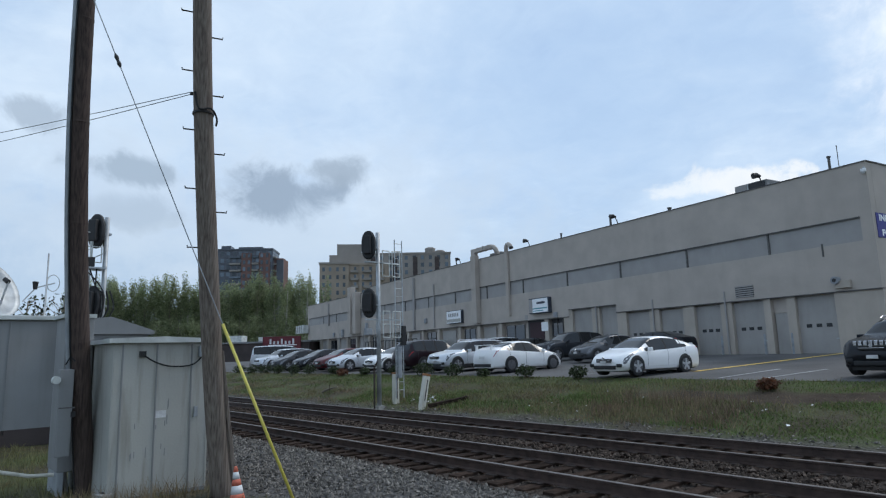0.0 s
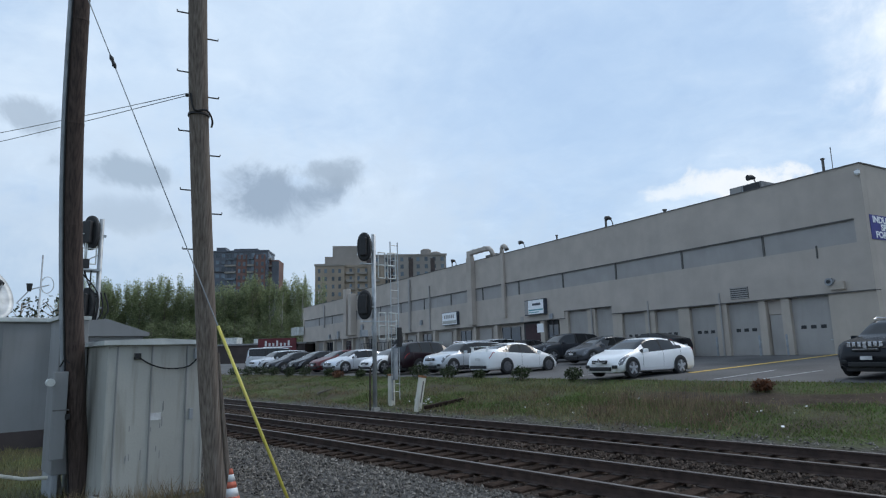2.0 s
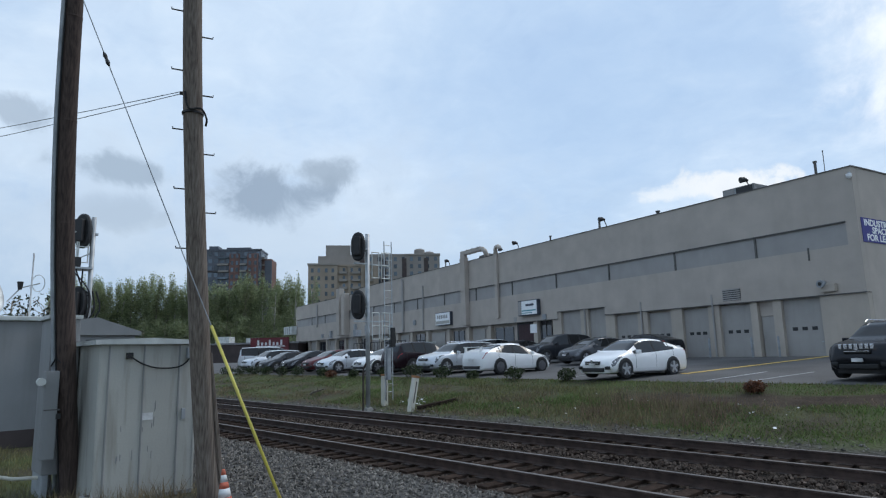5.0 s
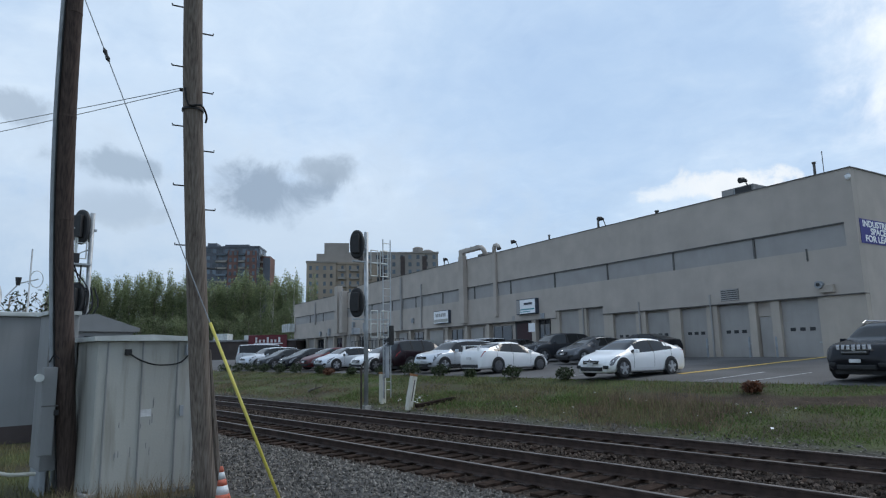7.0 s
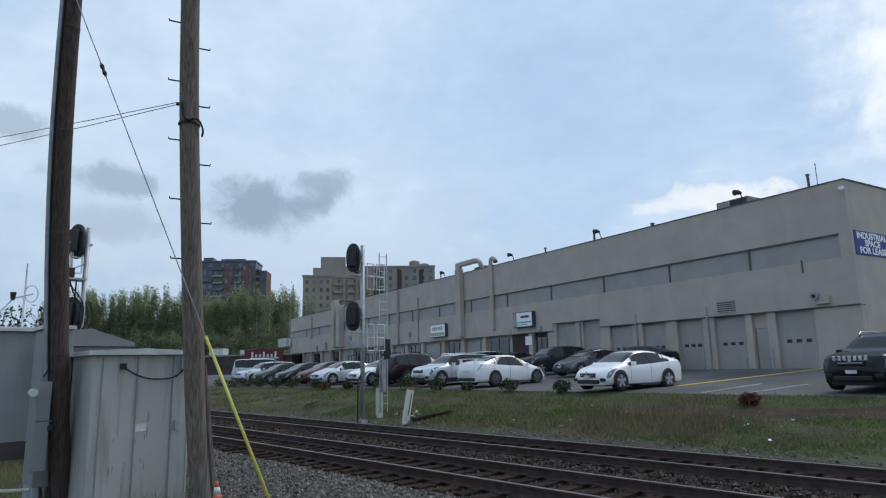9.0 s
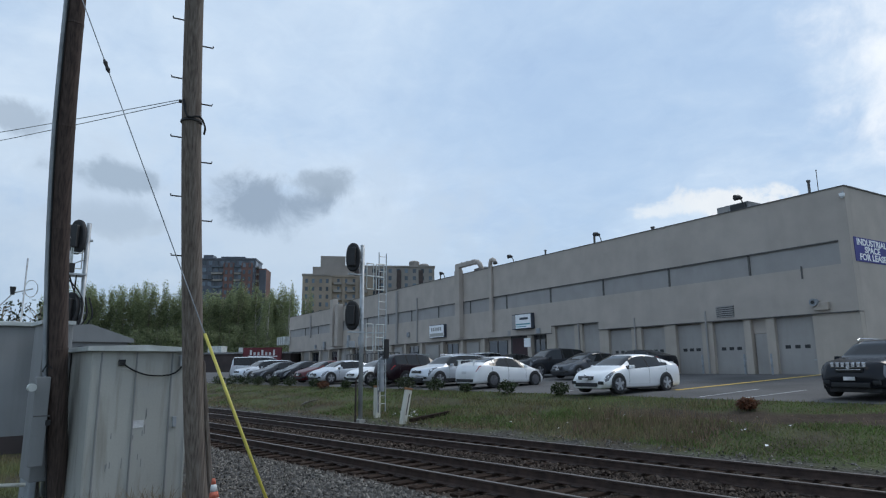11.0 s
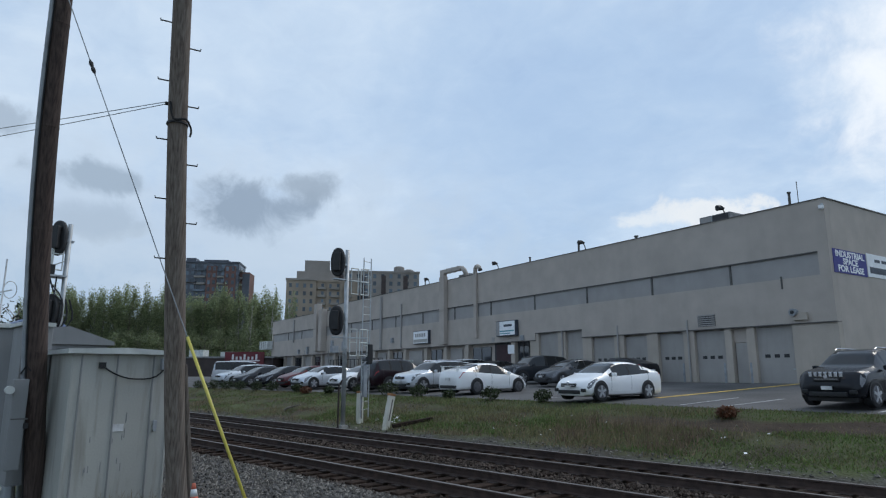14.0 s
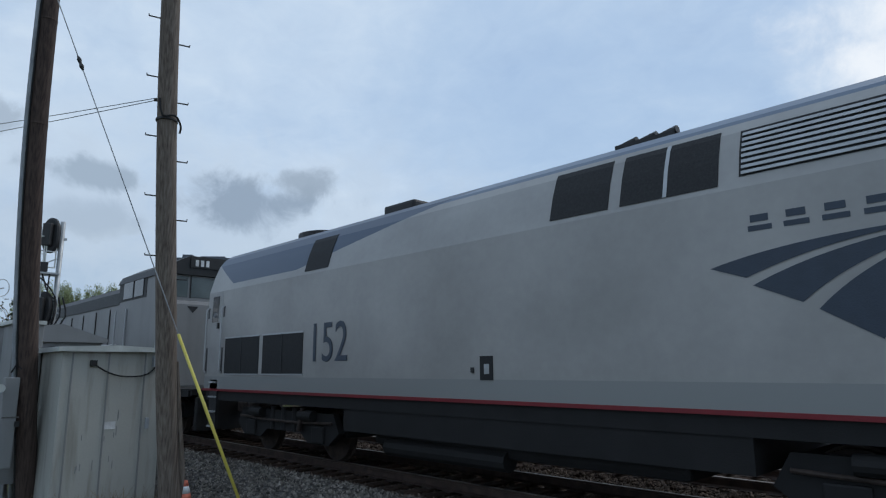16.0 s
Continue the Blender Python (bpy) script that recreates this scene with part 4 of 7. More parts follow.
def build_warehouse_things():
    # banner on the end wall
    s = thing("lease_banner", "blue vinyl banner with white lettering on the warehouse end", "sign", on_end(1.86, 0.0, 7.30))
    part("panel", box(-1.68, 1.68, -0.60, 0.60, 0.004, 0.03, 0.004), MAT["signblue"], s)
    for txt, y, wd in (("INDUSTRIAL", 0.36, 2.9), ("SPACE", 0.0, 1.5), ("FOR LEASE", -0.37, 2.6)):
        lettering(txt, 0.44, MAT["signwhite"], s, pose(0, y, 0.034), width=wd, bold=0.014)
    s = thing("phone_banner", "white vinyl banner with dark bars on the warehouse end", "sign", on_end(5.35, 0.0, 7.36))
    part("panel", box(-1.70, 1.70, -0.62, 0.62, 0.004, 0.03, 0.004), MAT["signwhite"], s)
    sign_bars(s, [(-1.5, 1.5, -0.42, -0.08, MAT["signdark"]), (-0.9, -0.3, 0.2, 0.36, MAT["signdark"]), (-0.1, 0.9, 0.2, 0.36, MAT["signdark"])], 0.032)
    # projecting box sign over the entrance
    s = thing("shop_sign", "white box sign with dark and teal panels above the entrance", "sign", on_front(25.1, 0.10, 5.38))
    part("casing", box(-1.25, 1.25, -0.62, 0.62, 0.0, 0.35, 0.03), MAT["signdark"], s)
    part("face", box(-0.75, 1.18, -0.55, 0.55, 0.352, 0.372), MAT["signwhite"], s)
    part("face", box(-1.2, -0.8, -0.55, 0.55, 0.352, 0.366), MAT["wall_band"], s)
    sign_bars(s, [(-0.2, 0.85, 0.12, 0.30, MAT["signdark"]), (-0.7, 1.1, -0.28, -0.18, MAT["signteal"]), (-0.7, 0.6, -0.45, -0.38, MAT["signteal"])], 0.374)
    s = thing("shop_sign", "pale box sign with grey markings on the warehouse", "sign", on_front(38.55, 0.10, 5.28))
    part("casing", box(-1.42, 1.42, -0.64, 0.64, 0.0, 0.30, 0.03), MAT["signdark"], s)
    part("face", box(-1.36, 1.36, -0.58, 0.58, 0.302, 0.322), MAT["signwhite"], s)
    sign_bars(s, [(-1.0 + 0.34 * k, -0.78 + 0.34 * k, 0.02, 0.36, MAT["wall_band"]) for k in range(6)] + [(-1.3, 1.3, -0.5, -0.2, MAT["cabinet"])], 0.324)
    # louvred vent
    v = thing("wall_vent", "grey louvred vent in the warehouse wall", "vent", on_front(7.05, 0.10, 4.77))
    part("backing", box(-0.56, 0.56, -0.32, 0.32, 0.0, 0.012), MAT["dark"], v)
    for k in range(6):
        part("slat", box(-0.56, 0.56, -0.30 + 0.115 * k, -0.235 + 0.115 * k, 0.014, 0.06), MAT["wall_band"], v)
    # small louvre under the sign
    part("grille", box(-0.2, 0.2, -0.2, 0.2, 0.0, 0.02), MAT["wall_band"], thing("wall_grille", "small square grille beside the shop sign", "vent", on_front(27.2, 0.10, 4.55)))
    # hose reel box and lamp near the corner
    f = thing("wall_fan_box", "round bracketed fan housing on the warehouse wall", "wall fan", on_front(1.65, 0.10, 4.72))
    part("bracket", box(-0.35, 0.35, -0.28, 0.10, 0.0, 0.22, 0.02), MAT["pillar"], f)
    bm = tube([(-0.28, 0.12, 0.1), (-0.28, 0.12, 0.36)], 0.19, 18)
    part("drum", bm, MAT["galv_dull"], f)
    part("hub", tube([(-0.28, 0.12, 0.36), (-0.28, 0.12, 0.40)], 0.09, 12), MAT["dark"], f)
    # corner camera
    c = thing("corner_camera", "small white dome camera under the roof corner", "camera", on_front(0.05, 0.10, 9.95))
    part("arm", box(-0.04, 0.04, -0.02, 0.16, 0.0, 0.16), MAT["galv"], c)
    part("dome", tube([(0, -0.16, 0.16), (0, -0.08, 0.16), (0, 0.06, 0.16)], [0.05, 0.12, 0.13], 14), MAT["signwhite"], c)
    # air handler on the roof edge
    h = thing("rooftop_unit", "dark grey rooftop air unit at the parapet", "air conditioner")
    part("cabinet", wall_box(5.4, 7.4, -2.4, -0.5, 9.70, 10.98, 0.03), MAT["roofing"], h)
    part("grille", wall_box(5.5, 6.5, -0.5, -0.47, 10.46, 10.92), MAT["dark"], h)
    part("panel", wall_box(6.62, 7.34, -0.5, -0.47, 10.46, 10.9), MAT["wall_band"], h)
    part("rib", wall_box(6.53, 6.58, -0.5, -0.45, 10.46, 10.95), MAT["galv"], h)
    # roof floodlights
    for u, z in ((5.45, 11.2), (16.5, 11.1), (26.65, 11.05), (37.8, 11.05)):
        g = thing("roof_floodlight", "dark round floodlight on a bent bracket at the roof edge", "floodlight", on_front(u, -0.1, 10.4 if u < 60 else 9.9), "roof floodlights")
        part("bracket", tube([(0.1, 0, 0), (0.02, 0.35, 0.02), (-0.06, z - 10.5, 0.12)], 0.035, 6), MAT["black"], g)
        part("lamp_head", tube([(-0.02, z - 10.52, 0.02), (-0.12, z - 10.46, 0.2), (-0.2, z - 10.5, 0.42)], [0.07, 0.15, 0.17], 14), MAT["black"], g)
    for u, h2, r in ((1.95, 0.8, 0.07), (1.5, 1.25, 0.02), (17.5, 0.8, 0.08), (12.2, 0.3, 0.10), (22.95, 0.5, 0.07), (39.2, 0.55, 0.06)):
        q = thing("roof_pipe", "thin dark upright pipe on the warehouse roof", "vent pipe", on_front(u, -0.5, 9.7), "roof pipes")
        part("pipe", tube([(0, 0, 0), (0, 0.7 + h2, 0)], r, 8), MAT["wall_trim"], q)
        part("cap", tube([(0, 0.7 + h2, 0), (0, 0.78 + h2, 0)], r * 1.5, 8), MAT["wall_trim"], q)
    # gooseneck ducts above the roofline
    g = thing("roof_duct", "beige bent sheet-metal duct over the roof edge", "duct", on_front(34.5, 0.34, 10.0))
    part("riser", box(-0.32, 0.32, 0.6, 1.40, -0.22, 0.22, 0.08), MAT["wall"], g)
    part("cross_run", box(-0.30, 3.0, 1.0, 1.42, -0.24, 0.20, 0.09), MAT["wall"], g)
    part("elbow", tube([(2.8, 1.21, -0.02), (3.1, 1.17, -0.06), (3.28, 1.0, -0.15), (3.3, 0.3, -0.5)], 0.22, 12), MAT["wall"], g, smooth=True)
    for x in (0.8, 1.7, 2.6):
        part("flange", box(x, x + 0.05, 0.98, 1.44, -0.26, 0.22), MAT["wall_band"], g)
    part("underside_fan", box(1.2, 2.9, -0.3, 0.85, -1.5, -0.95, 0.03), MAT["roofing"], g, "dark fan housing under the duct")
    g = thing("roof_duct", "small beige hooked duct over the roof edge", "duct", on_front(29.5, 0.22, 9.95))
    part("bend", tube([(0, 0.5, 0), (0, 0.9, 0), (0.1, 1.08, 0), (0.35, 1.12, 0), (0.6, 0.98, 0), (0.72, 0.75, 0)], 0.18, 12), MAT["wall"], g, smooth=True)
    part("rim", tube([(0.70, 0.8, 0), (0.74, 0.7, 0)], 0.21, 12), MAT["wall_trim"], g)
    # a loading-dock canopy box at the far end
    c = thing("wall_unit", "white box unit on the far end of the warehouse", "wall unit", on_front(86.5, 0.6, 6.3))
    part("casing", box(-2.4, 1.8, -0.8, 0.5, -0.4, 0.5, 0.05), MAT["cabinet_roof"], c)
    for k in range(4):
        part("panel_joint", box(-2.2 + k, -2.12 + k, -0.7, 0.4, 0.502, 0.53), MAT["wall_trim"], c)
    k = thing("storage_container", "low white storage container against the warehouse", "container", on_front(41.2, 1.6, 1.35))
    part("shell", box(-1.6, 1.6, 0.0, 1.75, -1.0, 1.0, 0.03), MAT["cabinet_roof"], k)
    for q in range(9):
        part("rib", box(-1.5 + 0.36 * q, -1.44 + 0.36 * q, 0.1, 1.65, 1.0, 1.03), MAT["cabinet_roof"], k)
    r = thing("dock_railing", "dark steel railing along the loading dock", "railing", on_front(52.0, 1.2, 1.3))
    for q in range(15):
        part("baluster", box(-7 + q, -6.93 + q, 0.0, 2.1, -0.03, 0.03), MAT["black"], r)
    for zz in (1.1, 2.05):
        part("rail", box(-7.05, 7.05, zz, zz + 0.07, -0.035, 0.035), MAT["black"], r)
    # bollards and bins by the doors
    for u in (4.1, 8.2, 10.9, 13.6, 18.9, 5.6):
        q = front(u, 0.9, 0)
        b = thing("bollard", "thin grey steel bollard before the roller doors", "bollard", pose(q.x, q.y, ground_z(q.x, q.y) - 0.02), "bollards at the doors")
        part("tube", tube([(0, 0, 0), (0, 0, 1.05)], 0.055, 10), MAT["galv_dull"], b)
        part("cap", tube([(0, 0, 1.05), (0, 0, 1.10)], [0.055, 0.02], 10), MAT["galv_dull"], b)


# ---- poles, wires, signals and cabinets by the track ----


def bent(points, n=14):
    """A smooth line through a few points."""
    ts = [i / (len(points) - 1) for i in range(len(points))]
    out = []
    for k in range(n + 1):
        t = k / n
        i = min(int(t * (len(points) - 1)), len(points) - 2)
        p0, p1, p2, p3 = (Vector(points[max(0, min(len(points) - 1, i + d))]) for d in (-1, 0, 1, 2))
        f = t * (len(points) - 1) - i
        out.append(0.5 * ((2 * p1) + (p2 - p0) * f + (2 * p0 - 5 * p1 + 4 * p2 - p3) * f * f + (3 * p1 - p0 - 3 * p2 + p3) * f ** 3))
    return out


POLE_A = [(-11.95, 2.57, -0.45), (-11.74, 2.37, 1.33), (-11.45, 2.14, 3.62), (-11.15, 1.99, 5.56), (-10.81, 1.90, 7.5), (-10.5, 1.84, 9.3)]
POLE_B = [(-10.25, 4.14, -0.45), (-10.10, 3.89, 1.30), (-9.85, 3.62, 3.54), (-9.59, 3.38, 5.73), (-9.37, 3.23, 7.35), (-9.12, 3.08, 9.1)]


def build_poles():
    a = thing("utility_pole", "dark creosoted wooden utility pole with conduit beside the cabinet", "utility pole")
    pts = bent(POLE_A, 18)
    part("shaft", tube(pts, [0.158 - 0.0022 * i for i in range(len(pts))], 20), MAT["pole_dark"], a, smooth=True)
    left = Vector((-0.25, -0.97, 0))
    part("conduit", tube([p + left * (0.180 - 0.002 * i) + Vector((0.05, 0, 0)) for i, p in enumerate(pts)][3:], 0.038, 8), MAT["galv_dull"], a, "grey conduit strapped to the pole", True)
    part("cable", tube([p + left * (0.16 - 0.002 * i) + Vector((0.10, 0, 0)) for i, p in enumerate(pts)][1:], 0.012, 6), MAT["rubber"], a, "thin black cable along the pole")
    for i in (5, 8, 11, 14):
        part("strap", tube([pts[i] - Vector((0, 0, 0.02)), pts[i] + Vector((0, 0, 0.02))], 0.158 - 0.0022 * i + 0.005, 18), MAT["pole_dark"], a)
    m = thing("meter_box", "tall narrow grey electrical box on the pole", "electrical box")
    part("box", box(-11.72, -11.55, 2.02, 2.22, 0.45, 1.78, 0.02), MAT["shed"], m)
    part("seam", box(-11.55, -11.543, 2.03, 2.25, 1.18, 1.20), MAT["wall_trim"], m)
    part("latch", box(-11.55, -11.51, 2.20, 2.26, 1.05, 1.13), MAT["black"], m)
    part("meter", tube([(-11.6, 1.97, 1.62), (-11.48, 1.97, 1.62)], 0.06, 14), MAT["cabinet_roof"], m, "white round meter")
    part("cable", tube([(-11.62, 2.1, 1.85), (-11.6, 2.16, 1.98), (-11.55, 2.22, 1.9)], 0.012, 6), MAT["rubber"], m)
    l = thing("yard_lamp", "small grey dome lamp on the base of the pole", "lamp")
    part("dome", tube([(-11.35, 2.68, 0.55), (-11.35, 2.68, 0.62), (-11.35, 2.68, 0.68)], [0.085, 0.075, 0.02], 12), MAT["galv"], l)
    part("cable", tube(bent([(-11.36, 2.70, 0.55), (-11.36, 2.78, 0.42), (-11.4, 2.66, 0.25), (-11.5, 2.62, -0.2)], 10), 0.01, 6), MAT["rubber"], l)

    b = thing("utility_pole", "weathered brown wooden utility pole with steel climbing steps", "utility pole")
    pts = bent(POLE_B, 18)
    rad = [0.18, 0.168] + [0.158 - 0.0016 * i for i in range(len(pts) - 2)]
    part("shaft", tube(pts, rad, 20), MAT["pole_grey"], b, smooth=True)

    def at(z):
        i = min(range(len(pts) - 1), key=lambda k: abs(pts[k].z - z))
        j = i + 1 if pts[i].z < z and i + 1 < len(pts) else i
        i = j - 1 if j > 0 else 0
        f = (z - pts[i].z) / max(1e-6, pts[j].z - pts[i].z) if j != i else 0
        return pts[i].lerp(pts[j], f)
    side = Vector((0.26, 0.965, 0))
    for k in range(12):
        s = 1 if k % 2 == 0 else -1
        z = 3.20 + 0.452 * k + (0.05 if s > 0 else -0.06)
        p = at(z)
        q = p + side * s * 0.12
        e = p + side * s * 0.30
        part("climbing_step", tube([q, e, e + Vector((0, 0, 0.03))], 0.011, 6), MAT["black"], b, "steel climbing step")
    p = at(5.70)
    part("band", tube([p + Vector((0, 0, -0.06)), p + Vector((0, 0, -0.03))], 0.162, 18), MAT["black"], b, "black strap round the pole")
    part("loop_cable", tube(bent([p + Vector((0.10, -0.17, 0.25)), p + Vector((0.14, -0.12, -0.02)), p + Vector((0.19, 0.05, 0.0)), p + Vector((0.12, 0.17, -0.12)), p + Vector((0.06, 0.18, -0.22))], 12), 0.016, 6), MAT["rubber"], b)
    for k, (dy, ang) in enumerate(((0.17, 0.05), (0.16, -0.2))):
        part("split_edge", tube([at(0.0) + Vector((0.1, dy, 0)), at(1.0) + Vector((0.10, dy - 0.01, 0)), at(2.0) + Vector((0.08, dy - 0.02, 0))], [0.04, 0.03, 0.01], 6), MAT["pole_grey"], b)

    # wires from the second pole away to the left
    for z0, z1, dy in ((6.02, 6.46, 0.0), (6.0, 5.75, 0.03)):
        s = Vector((-9.72, 3.22 + dy, z0))
        far = Vector((-34.0, -6.2 + dy * 4, z1 + 2.3))
        mid = [s.lerp(far, k / 12) - Vector((0, 0, 0.30 * (1 - (2 * k / 12 - 1) ** 2))) for k in range(13)]
        solid("overhead_wire", tube(mid, 0.0065, 6), MAT["galv_dull"], "thin grey overhead wire from the pole", "wire", group="overhead wires")
    h = thing("wire_clamp", "small steel wire clamp on the pole side", "clamp")
    part("eye", tube([(-9.72, 3.22, 6.0), (-9.62, 3.36, 5.98)], 0.03, 8), MAT["black"], h)
    part("tail", tube(bent([(-9.66, 3.3, 6.0), (-9.6, 3.36, 5.86), (-9.56, 3.42, 5.78)], 6), 0.012, 6), MAT["rubber"], h)
    # guy wire from the first pole down to its anchor, with the yellow guard
    g = thing("guy_wire", "steel guy wire with an insulator and a yellow plastic guard", "guy wire")
    top, anchor = Vector((-10.67, 1.66, 8.3)), Vector((-8.78, 4.64, -0.3))
    low = Vector((-9.45, 3.73, 2.39))
    part("wire", tube([top, top.lerp(low, 0.5), low, anchor], 0.0085, 6), MAT["galv_dull"], g)
    ins = top.lerp(low, 0.305)
    part("insulator", tube([ins + (top - low).normalized() * k for k in (-0.12, -0.06, 0, 0.06, 0.12)], [0.012, 0.034, 0.022, 0.034, 0.012], 10), MAT["black"], g, "dark insulator in the wire")
    part("guard", tube([low, low.lerp(anchor, 0.5), anchor], 0.023, 12), MAT["guard"], g, "bright yellow plastic guard", True)
    # traffic cone
    c = thing("traffic_cone", "orange and white striped traffic cone by the pole", "traffic cone", pose(-9.55, 4.07, -0.23, 3, -4, 0))
    part("base", box(-0.15, 0.15, -0.15, 0.15, 0, 0.03, 0.01), MAT["cone"], c)
    z, r = 0.03, 0.115
    for k, (h2, mt) in enumerate(((0.10, "cone"), (0.12, "cone_band"), (0.09, "cone"), (0.10, "cone_band"), (0.08, "cone"))):
        r2 = r - h2 * 0.19
        part("band", tube([(0, 0, z), (0, 0, z + h2)], [r, r2], 18), MAT[mt], c, "orange plastic" if mt == "cone" else "white reflective band", True)
        z, r = z + h2, r2


def signal_head(parent, y, z, side):
    """Dark oval hooded backboard head, facing along the track."""
    bm = bmesh.new()
    rows = []
    for dx, k in ((-0.10, 0.9), (-0.06, 1.0), (0.02, 1.0), (0.05, 0.92)):
        rows.append([(dx * side, y + math.copysign(abs(math.cos(a)) ** 0.9, math.cos(a)) * 0.28 * k, z + math.copysign(abs(math.sin(a)) ** 0.8, math.sin(a)) * 0.56 * k) for a in [2 * math.pi * i / 28 for i in range(28)]])
    grid_mesh(rows, bm, True)
    bm.faces.ensure_lookup_table()
    for r in (0, 3):
        bm.faces.new([v for v in bm.verts][r * 28:(r + 1) * 28])
    h = part("signal_head", bm, MAT["black"], parent, "black oval signal head")
    for dz in (0.30, 0.0, -0.30):
        part("hood", tube([(0.05 * side, y, z + dz), (0.32 * side, y, z + dz - 0.02)], [0.125, 0.12], 14, caps=False), MAT["black"], h, "black lamp hood")
        part("lens", tube([(0.055 * side, y, z + dz), (0.075 * side, y, z + dz)], 0.10, 14), MAT["glass"], h)
    part("back_cover", box(-0.26 * side if side > 0 else 0.10, -0.10 if side > 0 else 0.26, y - 0.14, y + 0.14, z - 0.36, z + 0.36, 0.04), MAT["black"], h)
    part("bracket", box(-0.06, 0.06, y + 0.0, y + 0.42, z - 0.10, z - 0.04), MAT["galv"], parent)
    h.matrix_basis = Matrix.Translation((0, y, 0)) @ pose(0, 0, 0, 0, 0, 128) @ Matrix.Translation((0, -y, 0))
    return h


def ladder(parent, x, y, z0, z1, w=0.20):
    for s in (-1, 1):
        part("ladder_rail", box(x - 0.02, x + 0.02, y + s * w - 0.012, y + s * w + 0.012, z0, z1), MAT["galv"], parent)
    z = z0 + 0.3
    while z < z1:
        part("rung", tube([(x, y - w, z), (x, y + w, z)], 0.012, 6), MAT["galv"], parent)
        z += 0.30


def build_signals():
    s = thing("railway_signal", "tall railway signal mast with two black heads and ladder", "railway signal", pose(-20.05, 14.0, 0.0))
    part("mast", tube([(0, 0, -0.3), (0, 0, 6.55)], 0.085, 14), MAT["galv"], s, "grey steel mast", True)
    part("base", box(-0.14, 0.14, -0.14, 0.14, -0.3, -0.02, 0.02), MAT["concrete"], s)
    signal_head(s, -0.42, 6.02, 1)
    signal_head(s, -0.42, 3.80, 1)
    for z in (5.35, 3.15):
        part("platform_bracket", box(-0.06, 0.06, -0.6, 1.0, z, z + 0.05), MAT["galv"], s)
    ladder(s, 0.0, 0.98, 0.2, 6.35, 0.18)
    for z0 in (4.85, 2.5):
        # safety cage frames
        for y0, y1 in ((0.16, 0.48), (0.62, 0.98)):
            for a in ((y0, z0, y0, z0 + 1.0), (y1, z0, y1, z0 + 1.0), (y0, z0, y1, z0), (y0, z0 + 1.0, y1, z0 + 1.0), (y0, z0 + 0.5, y1, z0 + 0.5)):
                part("cage_bar", tube([(0.08, a[0], a[1]), (0.08, a[2], a[3])], 0.022, 6), MAT["cabinet_roof"], s)
    part("junction_box", box(-0.08, 0.10, 1.05, 1.25, 2.2, 2.95, 0.02), MAT["black"], s, "small black junction box")
    part("cable_box", box(-0.08, 0.10, -0.62, -0.35, 2.6, 2.85, 0.02), MAT["galv_dull"], s)
    part("lower_conduit", tube([(0, -0.22, -0.25), (0, -0.22, 1.35), (0, -0.08, 1.6)], 0.035, 8), MAT["steel"], s, "rusty cable conduit up the mast foot")
    part("wide_ladder_foot", box(-0.05, 0.05, 0.88, 1.06, 0.95, 2.15, 0.01), MAT["galv_dull"], s, "pale sheet behind the ladder foot")

    s = thing("railway_signal", "railway signal mast with two black heads behind the cabinet", "railway signal", pose(-22.4, 4.82, 0.0))
    part("mast", tube([(0, 0.16, 0.0), (0, 0.16, 6.5)], 0.075, 14), MAT["galv"], s, "grey steel mast", True)
    for z in (6.02, 3.70):
        signal_head(s, -0.12, z, 1)
    for z0 in (5.0, 3.05):
        for y0, y1 in ((-0.55, -0.3), (-0.25, 0.02)):
            for a in ((y0, z0, y0, z0 + 0.95), (y1, z0, y1, z0 + 0.95), (y0, z0, y1, z0), (y0, z0 + 0.95, y1, z0 + 0.95), (y0, z0 + 0.5, y1, z0 + 0.5)):
                part("cage_bar", tube([(0.12, a[0], a[1]), (0.12, a[2], a[3])], 0.02, 6), MAT["cabinet_roof"], s)
    ladder(s, 0.1, -0.42, 0.3, 5.4, 0.14)
    part("platform", box(-0.3, 0.3, -0.75, 0.15, 4.78, 4.83), MAT["galv"], s)
    for z in (4.86, 2.98):
        part("relay_box", box(-0.10, 0.16, -0.36, -0.16, z, z + 0.30, 0.02), MAT["black"], s, "small black relay box")
        part("brace", tube([(0.12, -0.70, z), (0.12, 0.10, z + 0.45)], 0.02, 6), MAT["galv"], s)
    for k in range(4):
        part("lower_cable", tube(bent([(0.2, 0.30 - 0.1 * k, 4.1), (0.26, 0.42 - 0.16 * k, 3.5), (0.24, 0.05 - 0.1 * k, 2.9), (0.2, 0.0, 2.5 - 0.1 * k), (0.2, 0.02, 1.9)], 12), 0.025, 6), MAT["rubber"], s, "black hanging cable")
    for k in range(3):
        part("cable", tube(bent([(0.15, -0.5 + 0.2 * k, 4.8), (0.2, -0.1, 4.4 - 0.2 * k), (0.2, 0.15, 3.9), (0.2, 0.02, 3.0), (0.18, -0.3 + 0.1 * k, 2.75)], 12), 0.022, 6), MAT["rubber"], s, "black hanging cable")


